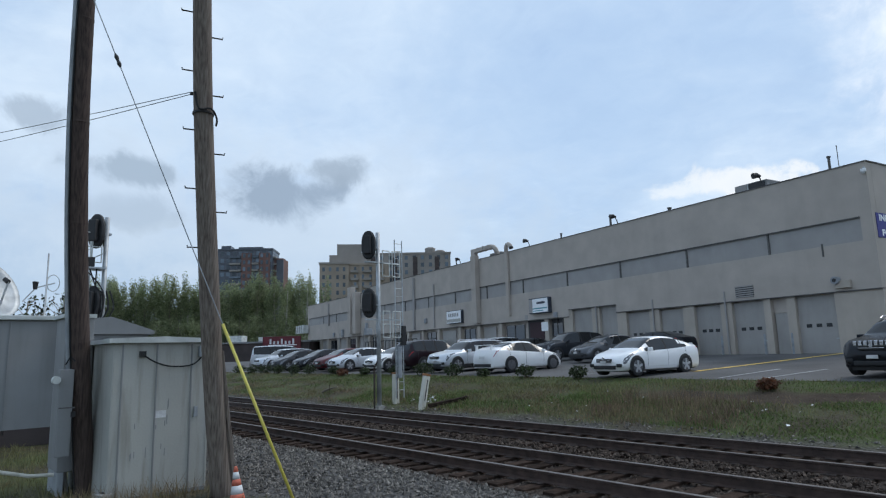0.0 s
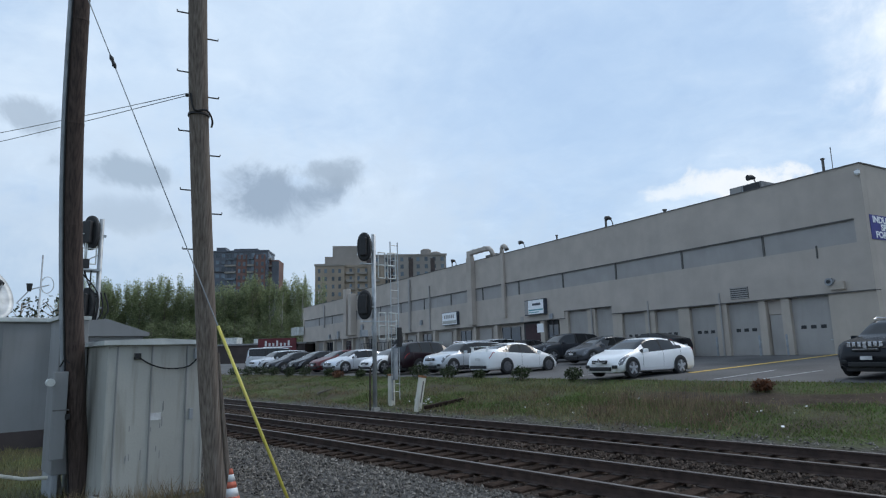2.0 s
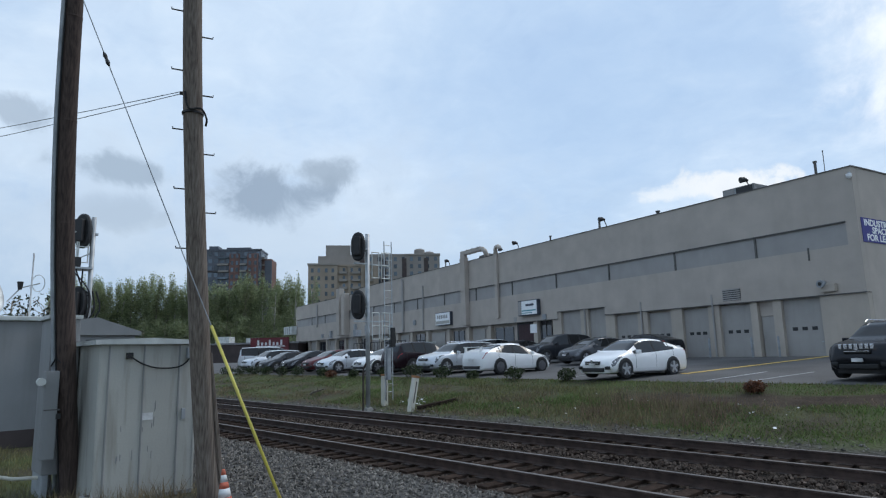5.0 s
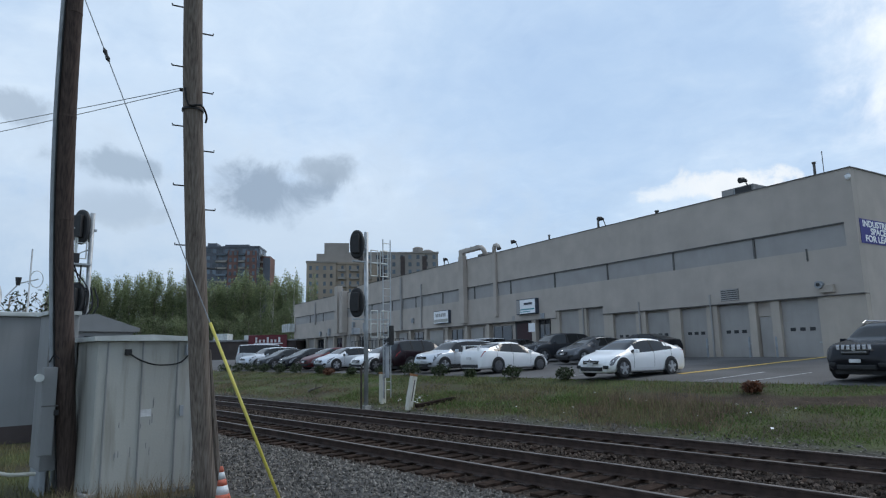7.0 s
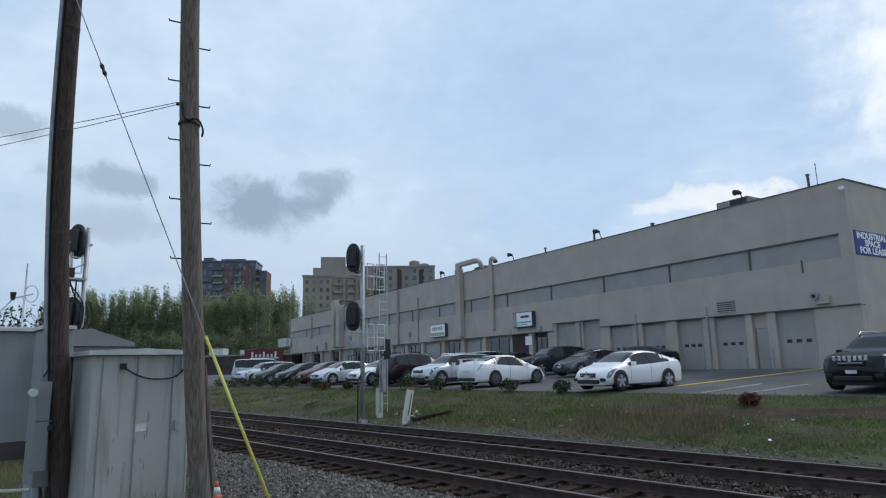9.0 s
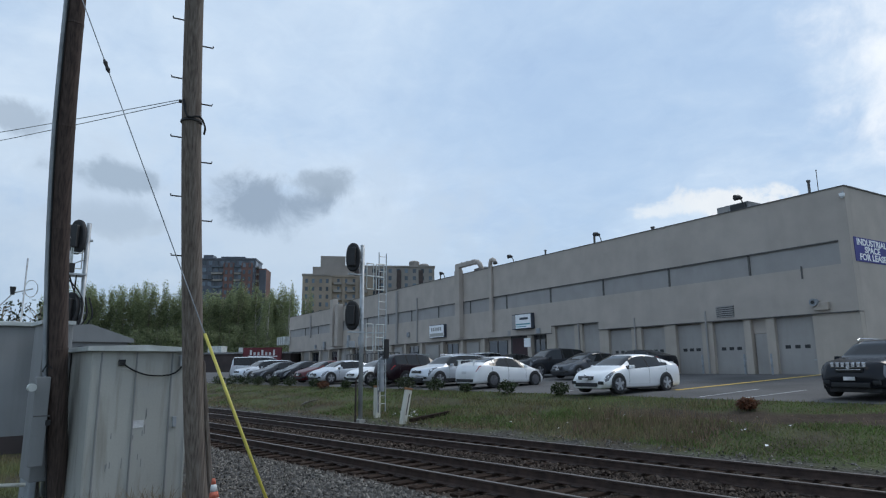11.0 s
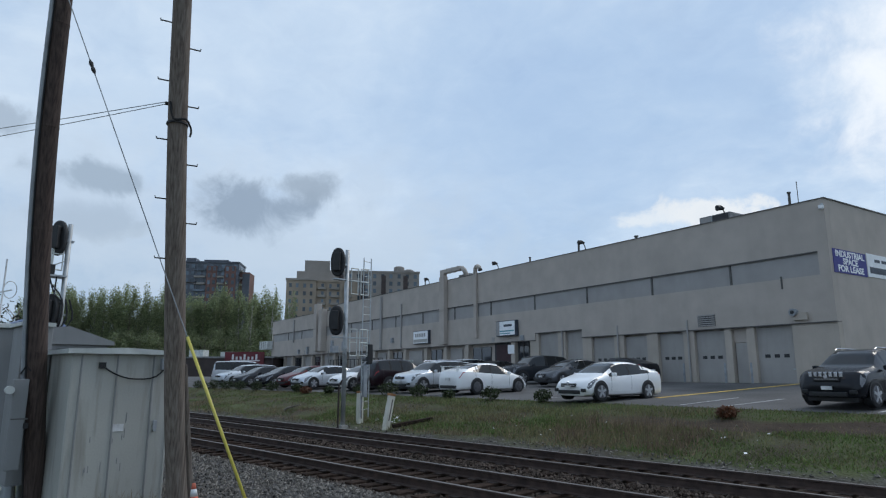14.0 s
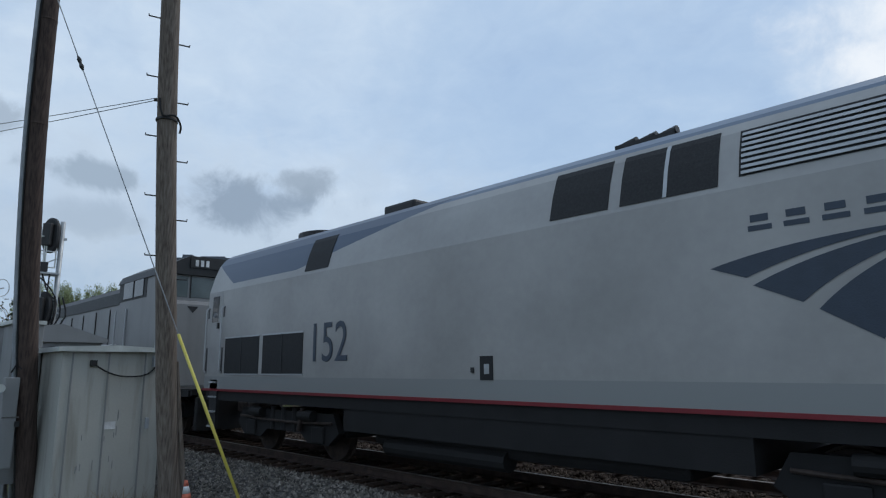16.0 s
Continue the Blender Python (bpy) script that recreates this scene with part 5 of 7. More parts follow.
def build_cabinets():
    c = thing("signal_cabinet", "weathered light grey sheet-steel signal cabinet by the pole", "equipment cabinet")
    x1, x0, y0, y1, z0, z1 = -10.9, -13.0, 2.60, 4.10, -0.22, 2.16
    part("body", box(x0, x1, y0, y1, z0, z1, 0.012), MAT["cabinet"], c)
    bm = plate([(x0 - 0.08, y0 - 0.08, z1), (x0 - 0.08, y1 + 0.06, z1), (x0 - 0.08, y1 + 0.06, z1 + 0.06), (x0 - 0.08, (y0 + y1) / 2, z1 + 0.10), (x0 - 0.08, y0 - 0.08, z1 + 0.07)], x1 - x0 + 0.18, (1, 0, 0))
    part("roof", bm, MAT["cabinet_roof"], c, "pale overhanging metal roof")
    for y in (2.74, 3.25, 3.80):
        part("door_seam", box(x1, x1 + 0.016, y - 0.010, y + 0.010, z0 + 0.05, z1 - 0.02), MAT["shed"], c, "raised upright seam")
    part("sill", box(x1, x1 + 0.02, y0 + 0.02, y1 - 0.02, z0, z0 + 0.06), MAT["shed"], c)
    part("nameplate", box(x1 + 0.001, x1 + 0.012, 3.26, 3.42, 0.98, 1.09), MAT["label"], c, "small blank white plate")
    part("cable", tube(bent([(x1 + 0.05, 3.02, 1.98), (x1 + 0.06, 3.2, 1.86), (x1 + 0.07, 3.45, 1.78), (x1 + 0.07, 3.8, 1.80), (x1 + 0.06, 3.98, 1.98), (x1 + 0.05, 4.02, 2.12)], 16), 0.013, 6), MAT["rubber"], c, "drooping black cable")
    part("cable_gland", box(x1, x1 + 0.06, 2.98, 3.07, 1.94, 2.03), MAT["black"], c)
    part("bracket", box(x1, x1 + 0.10, 3.90, 4.04, 1.92, 2.10, 0.01), MAT["galv_dull"], c)
    part("hasp", box(x1, x1 + 0.03, 3.86, 3.92, 0.95, 1.12, 0.005), MAT["galv_dull"], c, "dull steel hasp")
    for y in (2.62, 4.06):
        part("corner_angle", box(x1, x1 + 0.012, y, y + 0.03, z0, z1 - 0.01), MAT["cabinet"], c)
    rng = random.Random(4)
    for k in range(13):
        y, z, h = rng.uniform(2.8, 3.5), rng.uniform(0.3, 1.3), rng.uniform(0.05, 0.16)
        part("scratch", box(x1 + 0.001, x1 + 0.003, y, y + 0.012, z, z + h), MAT["shed"], c)

    s = thing("equipment_shelter", "large dull grey metal equipment shelter behind the cabinet", "shed")
    part("wall", box(-27.0, -20.0, -3.5, 3.62, -0.3, 3.02, 0.02), MAT["shed"], s)
    part("roof", box(-27.1, -19.9, -3.6, 3.70, 3.02, 3.14, 0.02), MAT["cabinet_roof"], s, "pale flat metal roof edge")
    part("footing", box(-26.8, -19.97, -3.4, 3.5, -0.35, 0.22), MAT["brownwall"], s, "dark skirting at the ground")
    for y in (-1.6, -0.3, 1.0, 2.3):
        part("wall_rib", box(-20.0, -19.97, y, y + 0.03, 0.1, 3.0), MAT["shed"], s)
    s = thing("equipment_shelter", "smaller grey metal shelter with a low gable roof", "shed")
    part("wall", box(-24.5, -19.4, 3.75, 5.55, -0.3, 2.62, 0.02), MAT["shed"], s)
    bm = plate([(-24.6, 3.65, 2.62), (-24.6, 5.68, 2.62), (-24.6, 5.68, 2.72), (-24.6, 4.55, 3.10), (-24.6, 3.65, 3.0)], 5.3, (1, 0, 0))
    part("roof", bm, MAT["shed"], s, "grey low gable roof")
    part("vent", box(-19.4, -19.37, 4.3, 4.55, 2.3, 2.5), MAT["dark"], s)
    b = thing("side_cabinet", "tall narrow grey steel cabinet beside the pole", "equipment cabinet")
    part("body", box(-12.9, -12.1, 2.16, 2.58, 0.15, 2.62, 0.015), MAT["shed"], b)
    part("roof", box(-12.95, -12.05, 2.11, 2.60, 2.62, 2.68), MAT["cabinet_roof"], b)
    part("plate", box(-12.1, -12.09, 2.24, 2.36, 2.25, 2.42), MAT["label"], b, "small pale plate")
    for y in (2.22, 2.52):
        part("leg", box(-12.9, -12.1, y - 0.04, y + 0.04, -0.25, 0.15), MAT["galv_dull"], b)
    # antenna and dish
    a = thing("whip_antenna", "thin white antenna with small loops on the shelter", "antenna", pose(-21.0, 3.2, 3.14))
    part("rod", tube([(0, 0, -0.2), (0, 0, 1.85)], 0.022, 8), MAT["label"], a)
    part("loop", tube([(0, 0.16 + 0.16 * math.cos(t * 0.52), 1.0 + 0.24 * math.sin(t * 0.52)) for t in range(13)], 0.012, 6), MAT["galv"], a)
    part("arm", tube([(0, -0.55, 0.45), (0, -0.25, 0.85), (0, 0.2, 1.0)], 0.02, 6), MAT["galv"], a)
    part("sensor", tube([(0, -0.27, 0.80), (0, -0.27, 1.02)], [0.05, 0.08], 10), MAT["black"], a, "small dark sensor head")
    d = thing("satellite_dish", "large silver satellite dish on a mast behind the shelter", "satellite dish", pose(-26.9, 2.25, 4.35))
    rows = []
    for i in range(9):
        r = 1.12 * i / 8
        rows.append([(0.32 * (r / 1.12) ** 2, r * math.cos(a), r * math.sin(a)) for a in [2 * math.pi * k / 32 for k in range(32)]])
    rows += [[(p[0] + 0.02, p[1] * 1.01, p[2] * 1.01) for p in rows[-1]]] + [[(p[0] + 0.03, p[1], p[2]) for p in r] for r in rows[:0:-1]]
    bm = grid_mesh(rows[1:], None, True)
    rot = pose(0, 0, 0, 0, -25, 40)
    bmesh.ops.transform(bm, matrix=rot, verts=bm.verts)
    part("reflector", bm, MAT["galv"], d, "silver dish with a pale rim", True)
    part("feed_arm", tube([rot @ Vector((0.25, 0, -0.9)), rot @ Vector((1.0, 0, -0.1))], 0.03, 6), MAT["galv"], d)
    part("feed", tube([rot @ Vector((1.0, 0, -0.12)), rot @ Vector((0.9, 0, 0.05))], 0.08, 10), MAT["black"], d)
    part("mast", tube([(-0.1, 0, -4.8), (-0.1, 0, -0.2), (0.05, 0, 0)], 0.08, 10), MAT["galv_dull"], d)


def build_scraps():
    b = thing("broken_pipe", "pale broken pipe and stub lying by the pole", "pipe", pose(-12.6, 1.75, -0.2))
    part("pipe", tube([(0, -0.35, 0.42), (0.1, 0.1, 0.30), (0.2, 0.55, 0.28)], 0.03, 8), MAT["post"], b)
    part("stub", tube([(0.0, -0.36, 0.0), (-0.05, -0.40, 0.62)], 0.025, 8), MAT["post"], b)
    part("stub", tube([(0.25, 0.62, -0.1), (0.2, 0.55, 0.45)], 0.04, 8), MAT["concrete"], b)
    c = thing("concrete_block", "small pale concrete block at the foot of the pole", "concrete block", pose(-11.0, 2.62, -0.2, 0, 4, 20))
    part("block", box(-0.12, 0.12, -0.14, 0.14, -0.05, 0.14, 0.02), MAT["concrete"], c)
    part("core", box(-0.05, 0.05, -0.08, 0.08, 0.141, 0.146), MAT["dark"], c)


def build_posts():
    p = thing("marker_post", "upright dirty white marker post with a rusty cap", "post", pose(-20.3, 14.95, 0.05), "marker posts")
    part("post", box(-0.10, 0.10, -0.10, 0.10, -0.2, 1.05, 0.015), MAT["post"], p)
    part("cap", box(-0.11, 0.11, -0.11, 0.11, 1.05, 1.12, 0.01), MAT["post_top"], p, "rusty brown cap")
    part("groove", box(0.10, 0.104, -0.01, 0.02, 0.1, 0.95), MAT["brownwall"], p)
    p = thing("marker_post", "leaning dirty white marker post with a rusty cap", "post", pose(-18.22, 14.55, -0.10, -10, 3, 0), "marker posts")
    part("post", box(-0.10, 0.10, -0.10, 0.10, -0.2, 1.17, 0.015), MAT["post"], p)
    part("cap", box(-0.11, 0.11, -0.11, 0.11, 1.17, 1.25, 0.01), MAT["post_top"], p, "rusty brown cap")
    part("groove", box(0.10, 0.104, -0.02, 0.02, 0.3, 1.05), MAT["brownwall"], p)
    rng = random.Random(8)
    solid("old_tie", box(-0.11, 0.11, -0.75, 0.75, 0, 0.12, 0.01), MAT["tie"], "old wooden tie lying on the bank", "railway tie", pose(-17.55, 15.25, ground_z(-17.5, 15.25) + 0.03, 8, 0, -20))
    l = thing("fallen_branch", "short dark fallen branch on the grass bank", "branch", pose(-26.5, 15.6, ground_z(-26.5, 15.6) + 0.08))
    part("limb", tube([(-0.9, 0.2, -0.05), (-0.2, 0, 0.1), (0.7, 0.1, 0.28)], [0.05, 0.06, 0.02], 7), MAT["bark"], l)
    part("twig", tube([(0.1, 0.02, 0.15), (0.5, -0.2, 0.42)], [0.025, 0.008], 6), MAT["bark"], l)
    # scattered litter and pale flowers on the bank
    v = []
    f = []
    nrng = np.random.default_rng(9)
    pts = [(-18.8 + nrng.normal(0, 0.45), 15.35 + nrng.normal(0, 0.25)) for _ in range(50)] + [(nrng.uniform(-14, 0), nrng.uniform(14.8, 17.5)) for _ in range(26)]
    for x, y in pts:
        z = ground_z(x, y) + nrng.uniform(0.05, 0.16)
        r = nrng.uniform(0.015, 0.05)
        o = len(v)
        a = nrng.uniform(0, 3)
        v += [(x + r * math.cos(a + k * 1.57), y + r * math.sin(a + k * 1.57), z + nrng.uniform(-0.02, 0.03)) for k in range(4)]
        f.append((o, o + 1, o + 2, o + 3))
    soup("litter", v, f, MAT["label"], "scraps of pale litter and petals on the bank", "litter")


# ---- cars ----
PAINT = {}


def paint(name, col, rough=0.28, metal=0.0):
    if name not in PAINT:
        PAINT[name] = material(name + "_car_paint", col, rough, metal, 0.03, 2.0, 20.0, 0.0, coat=0.5 if max(col) > 0.3 else 0.12, spec=0.5 if max(col) > 0.3 else 0.22)
    return PAINT[name]


MAT["car_glass"] = glass_mat("tinted_car_glass", (0.010, 0.012, 0.014), 0.04, 0.42)
MAT["lamp_clear"] = material("clear_headlamp", (0.15, 0.155, 0.17), 0.15, 0.2, 0.3, 14.0)
MAT["lamp_red"] = material("red_tail_lamp", (0.32, 0.012, 0.015), 0.2, 0, 0.1)
MAT["rim"] = material("silver_alloy_rim", (0.45, 0.46, 0.48), 0.35, 0.7, 0.1)
MAT["rim_dark"] = material("dark_alloy_rim", (0.12, 0.12, 0.13), 0.4, 0.6, 0.1)
MAT["chrome"] = material("chrome_trim", (0.6, 0.6, 0.62), 0.15, 1.0, 0.05)

SHAPES = {
    "sedan": dict(L=4.55, W=0.89, clear=0.19, wheel=0.335, axles=(0.175, 0.765),
                  top=[(0, .50), (.012, .63), (.04, .73), (.09, .81), (.16, .89), (.22, .96), (.27, 1.055), (.36, 1.27), (.42, 1.37), (.48, 1.42), (.55, 1.44), (.62, 1.425), (.70, 1.37), (.79, 1.265), (.87, 1.145), (.93, 1.095), (.965, 1.07), (.985, .98), (1, .72)],
                  belt=[(0, .48), (.1, .70), (.25, .86), (.55, .93), (.80, 1.0), (.88, 1.03), (.96, .99), (1, .70)], screen=(.245, .425), rear=(.70, .86), side=(.285, .83), pillars=((.375, .388), (.545, .562), (.745, .755))),
    "suv": dict(L=4.62, W=0.93, clear=0.24, wheel=0.365, axles=(0.18, 0.775),
                top=[(0, .60), (.012, .85), (.04, 1.0), (.15, 1.08), (.25, 1.14), (.29, 1.22), (.38, 1.55), (.43, 1.65), (.55, 1.71), (.75, 1.69), (.88, 1.63), (.93, 1.50), (.975, 1.10), (1, .80)],
                belt=[(0, .58), (.05, .9), (.25, 1.05), (.6, 1.08), (.9, 1.14), (.97, 1.0), (1, .78)], screen=(.265, .415), rear=(.905, .968), side=(.30, .91), pillars=((.375, .39), (.56, .58), (.73, .75))),
    "wagon": dict(L=4.75, W=0.92, clear=0.22, wheel=0.35, axles=(0.18, 0.77),
                  top=[(0, .55), (.012, .78), (.05, .90), (.15, .99), (.25, 1.06), (.29, 1.14), (.38, 1.44), (.43, 1.54), (.55, 1.60), (.75, 1.59), (.90, 1.54), (.94, 1.42), (.98, 1.05), (1, .75)],
                  belt=[(0, .53), (.05, .82), (.25, .97), (.6, 1.0), (.92, 1.05), (.98, .95), (1, .72)], screen=(.265, .415), rear=(.915, .972), side=(.30, .92), pillars=((.375, .385), (.555, .575), (.735, .755))),
    "van": dict(L=5.1, W=0.96, clear=0.22, wheel=0.35, axles=(0.17, 0.76),
                top=[(0, .60), (.012, .82), (.05, .98), (.12, 1.10), (.16, 1.20), (.27, 1.66), (.33, 1.80), (.45, 1.86), (.75, 1.86), (.93, 1.82), (.965, 1.70), (.985, 1.10), (1, .80)],
                belt=[(0, .58), (.05, .9), (.16, 1.05), (.6, 1.1), (.95, 1.15), (.985, 1.0), (1, .78)], screen=(.145, .31), rear=(.945, .982), side=(.18, .95), pillars=((.27, .29), (.42, .44), (.66, .68))),
}


def car(kind, x, y, heading, body, label, grade=2.2, rim="rim", group="", extras=()):
    S = SHAPES[kind]
    L, W, clear, wr = S["L"], S["W"], S["clear"], S["wheel"]
    z0 = ground_z(x, y) + 0.012
    m = pose(x, y, z0, 0, 0, heading)
    t = thing("car", label, "car", m, group or "parked cars")
    NF = 72
    fs = sorted(set([i / NF for i in range(NF + 1)] + [q for k in ("screen", "rear", "side") for q in S[k]] + [q for p in S["pillars"] for q in p] + [0.006, 0.994]))

    def ring(f):
        top, belt = lerp(f, S["top"]), lerp(f, S["belt"])
        belt = min(belt, top - 0.03)
        ends = min(1.0, f / 0.10, (1 - f) / 0.08)
        w = W * (0.80 + 0.20 * math.sqrt(max(0, 1 - (1 - max(0, ends)) ** 2)))
        low = clear + (0.0 if kind == "sedan" else 0.06) * max(0, 1 - min(f, 1 - f) / 0.12)
        h = max(0.0, top - belt)
        wt = w * (0.86 - 0.22 * min(1.0, h / 0.55))
        sh = belt * 0.55 + low * 0.45
        ctl = [(0, low), (0.80 * w, low), (0.93 * w, low + 0.05), (0.975 * w, low + 0.16), (0.995 * w, sh), (1.0 * w, sh + (belt - sh) * 0.45), (0.975 * w, belt - 0.035), (0.955 * w, belt),
               (wt + (0.955 * w - wt) * 0.55, belt + h * 0.42), (wt + (0.955 * w - wt) * 0.06, belt + h * (0.84 if kind == "sedan" else 0.90)), (wt * 0.93, belt + h * 0.965), (wt * 0.6, belt + h * 0.992), (0, top)]
        return ctl
    rings = [ring(f) for f in fs]
    K = len(rings[0])
    groups = {"body": [], "windshield": [], "rear_window": []}
    allp = []
    for f, r in zip(fs, rings):
        X = L / 2 - f * L
        # front and rear faces bow outwards in plan
        full = [(X, yy, zz) for yy, zz in r] + [(X, -yy, zz) for yy, zz in r[-2:0:-1]]
        full = [(px - (0.16 if f < 0.12 else 0.10) * (abs(py) / W) ** 2 * max(0, 1 - min(f, 1 - f) / 0.12) * (1 if f < 0.5 else -1), py, pz) for px, py, pz in full]
        allp.append(full)
    n = len(allp[0])
    for i in range(len(fs) - 1):
        f = (fs[i] + fs[i + 1]) / 2
        inpil = any(a <= f <= b for a, b in S["pillars"])
        for k in range(n):
            kk = k if k < K - 1 else n - 1 - k
            g = "body"
            if kk in (7, 8) and S["side"][0] < f < S["side"][1] and inpil and f > 0.45:
                g = "pillar_trim %d %d" % (k < K - 1, [a <= f <= b for a, b in S["pillars"]].index(True))
            elif kk in (7, 8) and S["side"][0] < f < S["side"][1] and lerp(f, S["top"]) - lerp(f, S["belt"]) > (0.16 if kind != "sedan" else 0.23 if kk == 7 else 0.36):
                g = "side_window %d %d" % (k < K - 1, sum(f > b for a, b in S["pillars"]))
            elif kk >= 9 and S["screen"][0] < f < S["screen"][1]:
                g = "windshield"
            elif kk >= 9 and S["rear"][0] < f < S["rear"][1]:
                g = "rear_window"
            groups.setdefault(g, []).append((i, k))
    for g, cells in groups.items():
        bm = bmesh.new()
        cache = {}

        def vert(i, k):
            k %= n
            if (i, k) not in cache:
                cache[(i, k)] = bm.verts.new(allp[i][k])
            return cache[(i, k)]
        for i, k in cells:
            bm.faces.new((vert(i, k), vert(i, k + 1), vert(i + 1, k + 1), vert(i + 1, k)))
        if g == "body":
            for e in (0, len(fs) - 1):
                bm.faces.new([vert(e, k) for k in range(n)])
        g = g.split()[0]
        part(g, bm, body if g == "body" else MAT["rubber"] if g == "pillar_trim" else MAT["car_glass"], t, "" if g in ("body", "pillar_trim") else "dark tinted glass", True)
    # wheels with arches
    for ax in S["axles"]:
        X = L / 2 - ax * L
        for s in (-1, 1):
            yo = s * (W + 0.022)
            yi = s * (W - 0.22)
            bm = tube([(X, yi, wr), (X, yi + s * 0.02, wr), (X, yo - s * 0.02, wr), (X, yo, wr)], [wr * 0.95, wr, wr, wr * 0.93], 26)
            tyre = part("wheel", bm, MAT["rubber"], t, "black tyre on an alloy rim")
            part("rim", tube([(X, yo, wr), (X, yo + s * 0.008, wr)], [wr * 0.70, wr * 0.66], 22), MAT["rim_dark"], tyre)
            bm = bmesh.new()
            for k in range(5):
                a = k * 2 * math.pi / 5 + 0.3
                c1, s1 = math.cos(a), math.sin(a)
                px, pz = -s1 * 0.045, c1 * 0.045
                plate([(X + c1 * 0.05 + px, yo + s * 0.010, wr + s1 * 0.05 + pz), (X + c1 * wr * 0.67 + px * 0.8, yo + s * 0.010, wr + s1 * wr * 0.67 + pz * 0.8), (X + c1 * wr * 0.67 - px * 0.8, yo + s * 0.010, wr + s1 * wr * 0.67 - pz * 0.8), (X + c1 * 0.05 - px, yo + s * 0.010, wr + s1 * 0.05 - pz)], 0.02, (0, s, 0), bm)
            part("spokes", bm, MAT[rim], tyre)
            part("hub", tube([(X, yo + s * 0.01, wr), (X, yo + s * 0.034, wr)], 0.06, 12), MAT[rim], tyre)
            # dark liner behind the opening
            arc = [(X + (wr + 0.055) * math.cos(a), s * (W + 0.002), max(clear - 0.01, wr + 0.015 + (wr + 0.055) * math.sin(a))) for a in [math.pi * (-0.12 + 1.24 * k / 24) for k in range(25)]]
            part("wheel_arch", plate(arc, 0.006, (0, s, 0)), MAT["dark"], t, "dark wheel arch")
    part("underbody", box(-L / 2 + 0.25, L / 2 - 0.25, -W + 0.24, W - 0.24, 0.16, 0.62, 0.02), MAT["dark"], t)

    def hug(f, k, out=0.012):
        """A point on the shell, pushed outwards."""
        i = min(range(len(fs)), key=lambda q: abs(fs[q] - f))
        p = Vector(allp[i][k % n])
        c = Vector((p.x, 0, 0.7))
        return p + (p - c).normalized() * out
    i0 = 0.03
    for s in (0, 1):
        def patch(cells, name, mat, label="", sub=None):
            bm = bmesh.new()
            rows = [[hug(f, k if s == 0 else n - k) for k in ks] for f, ks in cells]
            grid_mesh(rows, bm)
            return part(name, bm, mat, t, label, True)
        patch([(0.012, (5, 6, 7)), (0.04, (5, 6, 8)), (0.08, (6, 7, 8)), (0.125, (7, 7, 8)), (0.15, (7, 8, 8))], "headlight", MAT["lamp_clear"], "clear swept-back headlight")
        patch([(0.994, (6, 7)), (0.976, (6, 7)), (0.958, (6, 7)), (0.935, (6, 7))], "tail_light", MAT["lamp_red"], "red tail light")
        sy = 1 if s == 0 else -1
        mx = L / 2 - (S["side"][0] + 0.035) * L
        part("mirror", box(mx - 0.07, mx + 0.05, sy * (W - 0.02) if sy > 0 else -W - 0.16, W + 0.16 if sy > 0 else -W + 0.02, lerp(0.34, S["belt"]) + 0.0, lerp(0.34, S["belt"]) + 0.14, 0.03), body, t)
        for f in (0.52, 0.70):
            p = hug(f, 6 if s == 0 else n - 6, 0.0)
            part("door_handle", box(p.x - 0.09, p.x + 0.09, p.y - 0.02, p.y + 0.02, p.z - 0.07, p.z - 0.04), body, t)
        for f in (S["side"][0] + 0.015, (S["pillars"][1][0] + S["pillars"][1][1]) / 2, S["side"][1] - 0.055):
            i = min(range(len(fs)), key=lambda q: abs(fs[q] - f))
            rows = []
            for dx in (-0.007, 0.007):
                rows.append([Vector(allp[i][k if s == 0 else n - k]) + Vector((dx, 0.004 * sy, 0)) for k in (3, 4, 5, 6, 7)])
            part("door_seam", grid_mesh(rows), MAT["dark"], t)
        rows = [[Vector(allp[i][k if s == 0 else n - k]) + Vector((0, 0.004 * sy, 0)) for k in (2, 3)] for i in range(len(fs)) if S["axles"][0] + 0.09 < fs[i] < S["axles"][1] - 0.09]
        part("sill_strip", grid_mesh(rows), body if kind == "sedan" else MAT["rubber"], t)
    # grille, bumper intake, plates
    fx = L / 2
    zb = lerp(0.02, S["top"])
    part("grille", box(fx - 0.10, fx + 0.012, -0.36, 0.36, zb - 0.16, zb - 0.03, 0.02), MAT["black"], t, "dark radiator grille")
    part("grille_bar", box(fx, fx + 0.02, -0.33, 0.33, zb - 0.105, zb - 0.085), MAT["chrome"], t)
    part("bumper_intake", box(fx - 0.16, fx + 0.006, -0.52, 0.52, clear + 0.06, clear + 0.20, 0.03), MAT["black"], t)
    for s in (-1, 1):
        part("fog_lamp_recess", box(fx - 0.30, fx - 0.045, s * 0.66 - 0.10, s * 0.66 + 0.10, clear + 0.14, clear + 0.26, 0.03), MAT["black"], t, "dark fog lamp recess")
    part("badge", tube([(fx + 0.005, 0, zb - 0.02), (fx + 0.022, 0, zb - 0.02)], 0.055, 12), MAT["chrome"], t)
    part("number_plate", box(fx, fx + 0.024, -0.15, 0.15, clear + 0.26, clear + 0.36), MAT["label"], t, "pale blank number plate")
    part("number_plate", box(-fx - 0.02, -fx + 0.02, -0.15, 0.15, 0.62, 0.74), MAT["label"], t, "pale blank number plate")
    part("bumper_lower", box(-fx - 0.004, -fx + 0.2, -0.6, 0.6, clear + 0.06, clear + 0.2, 0.02), MAT["black"], t)
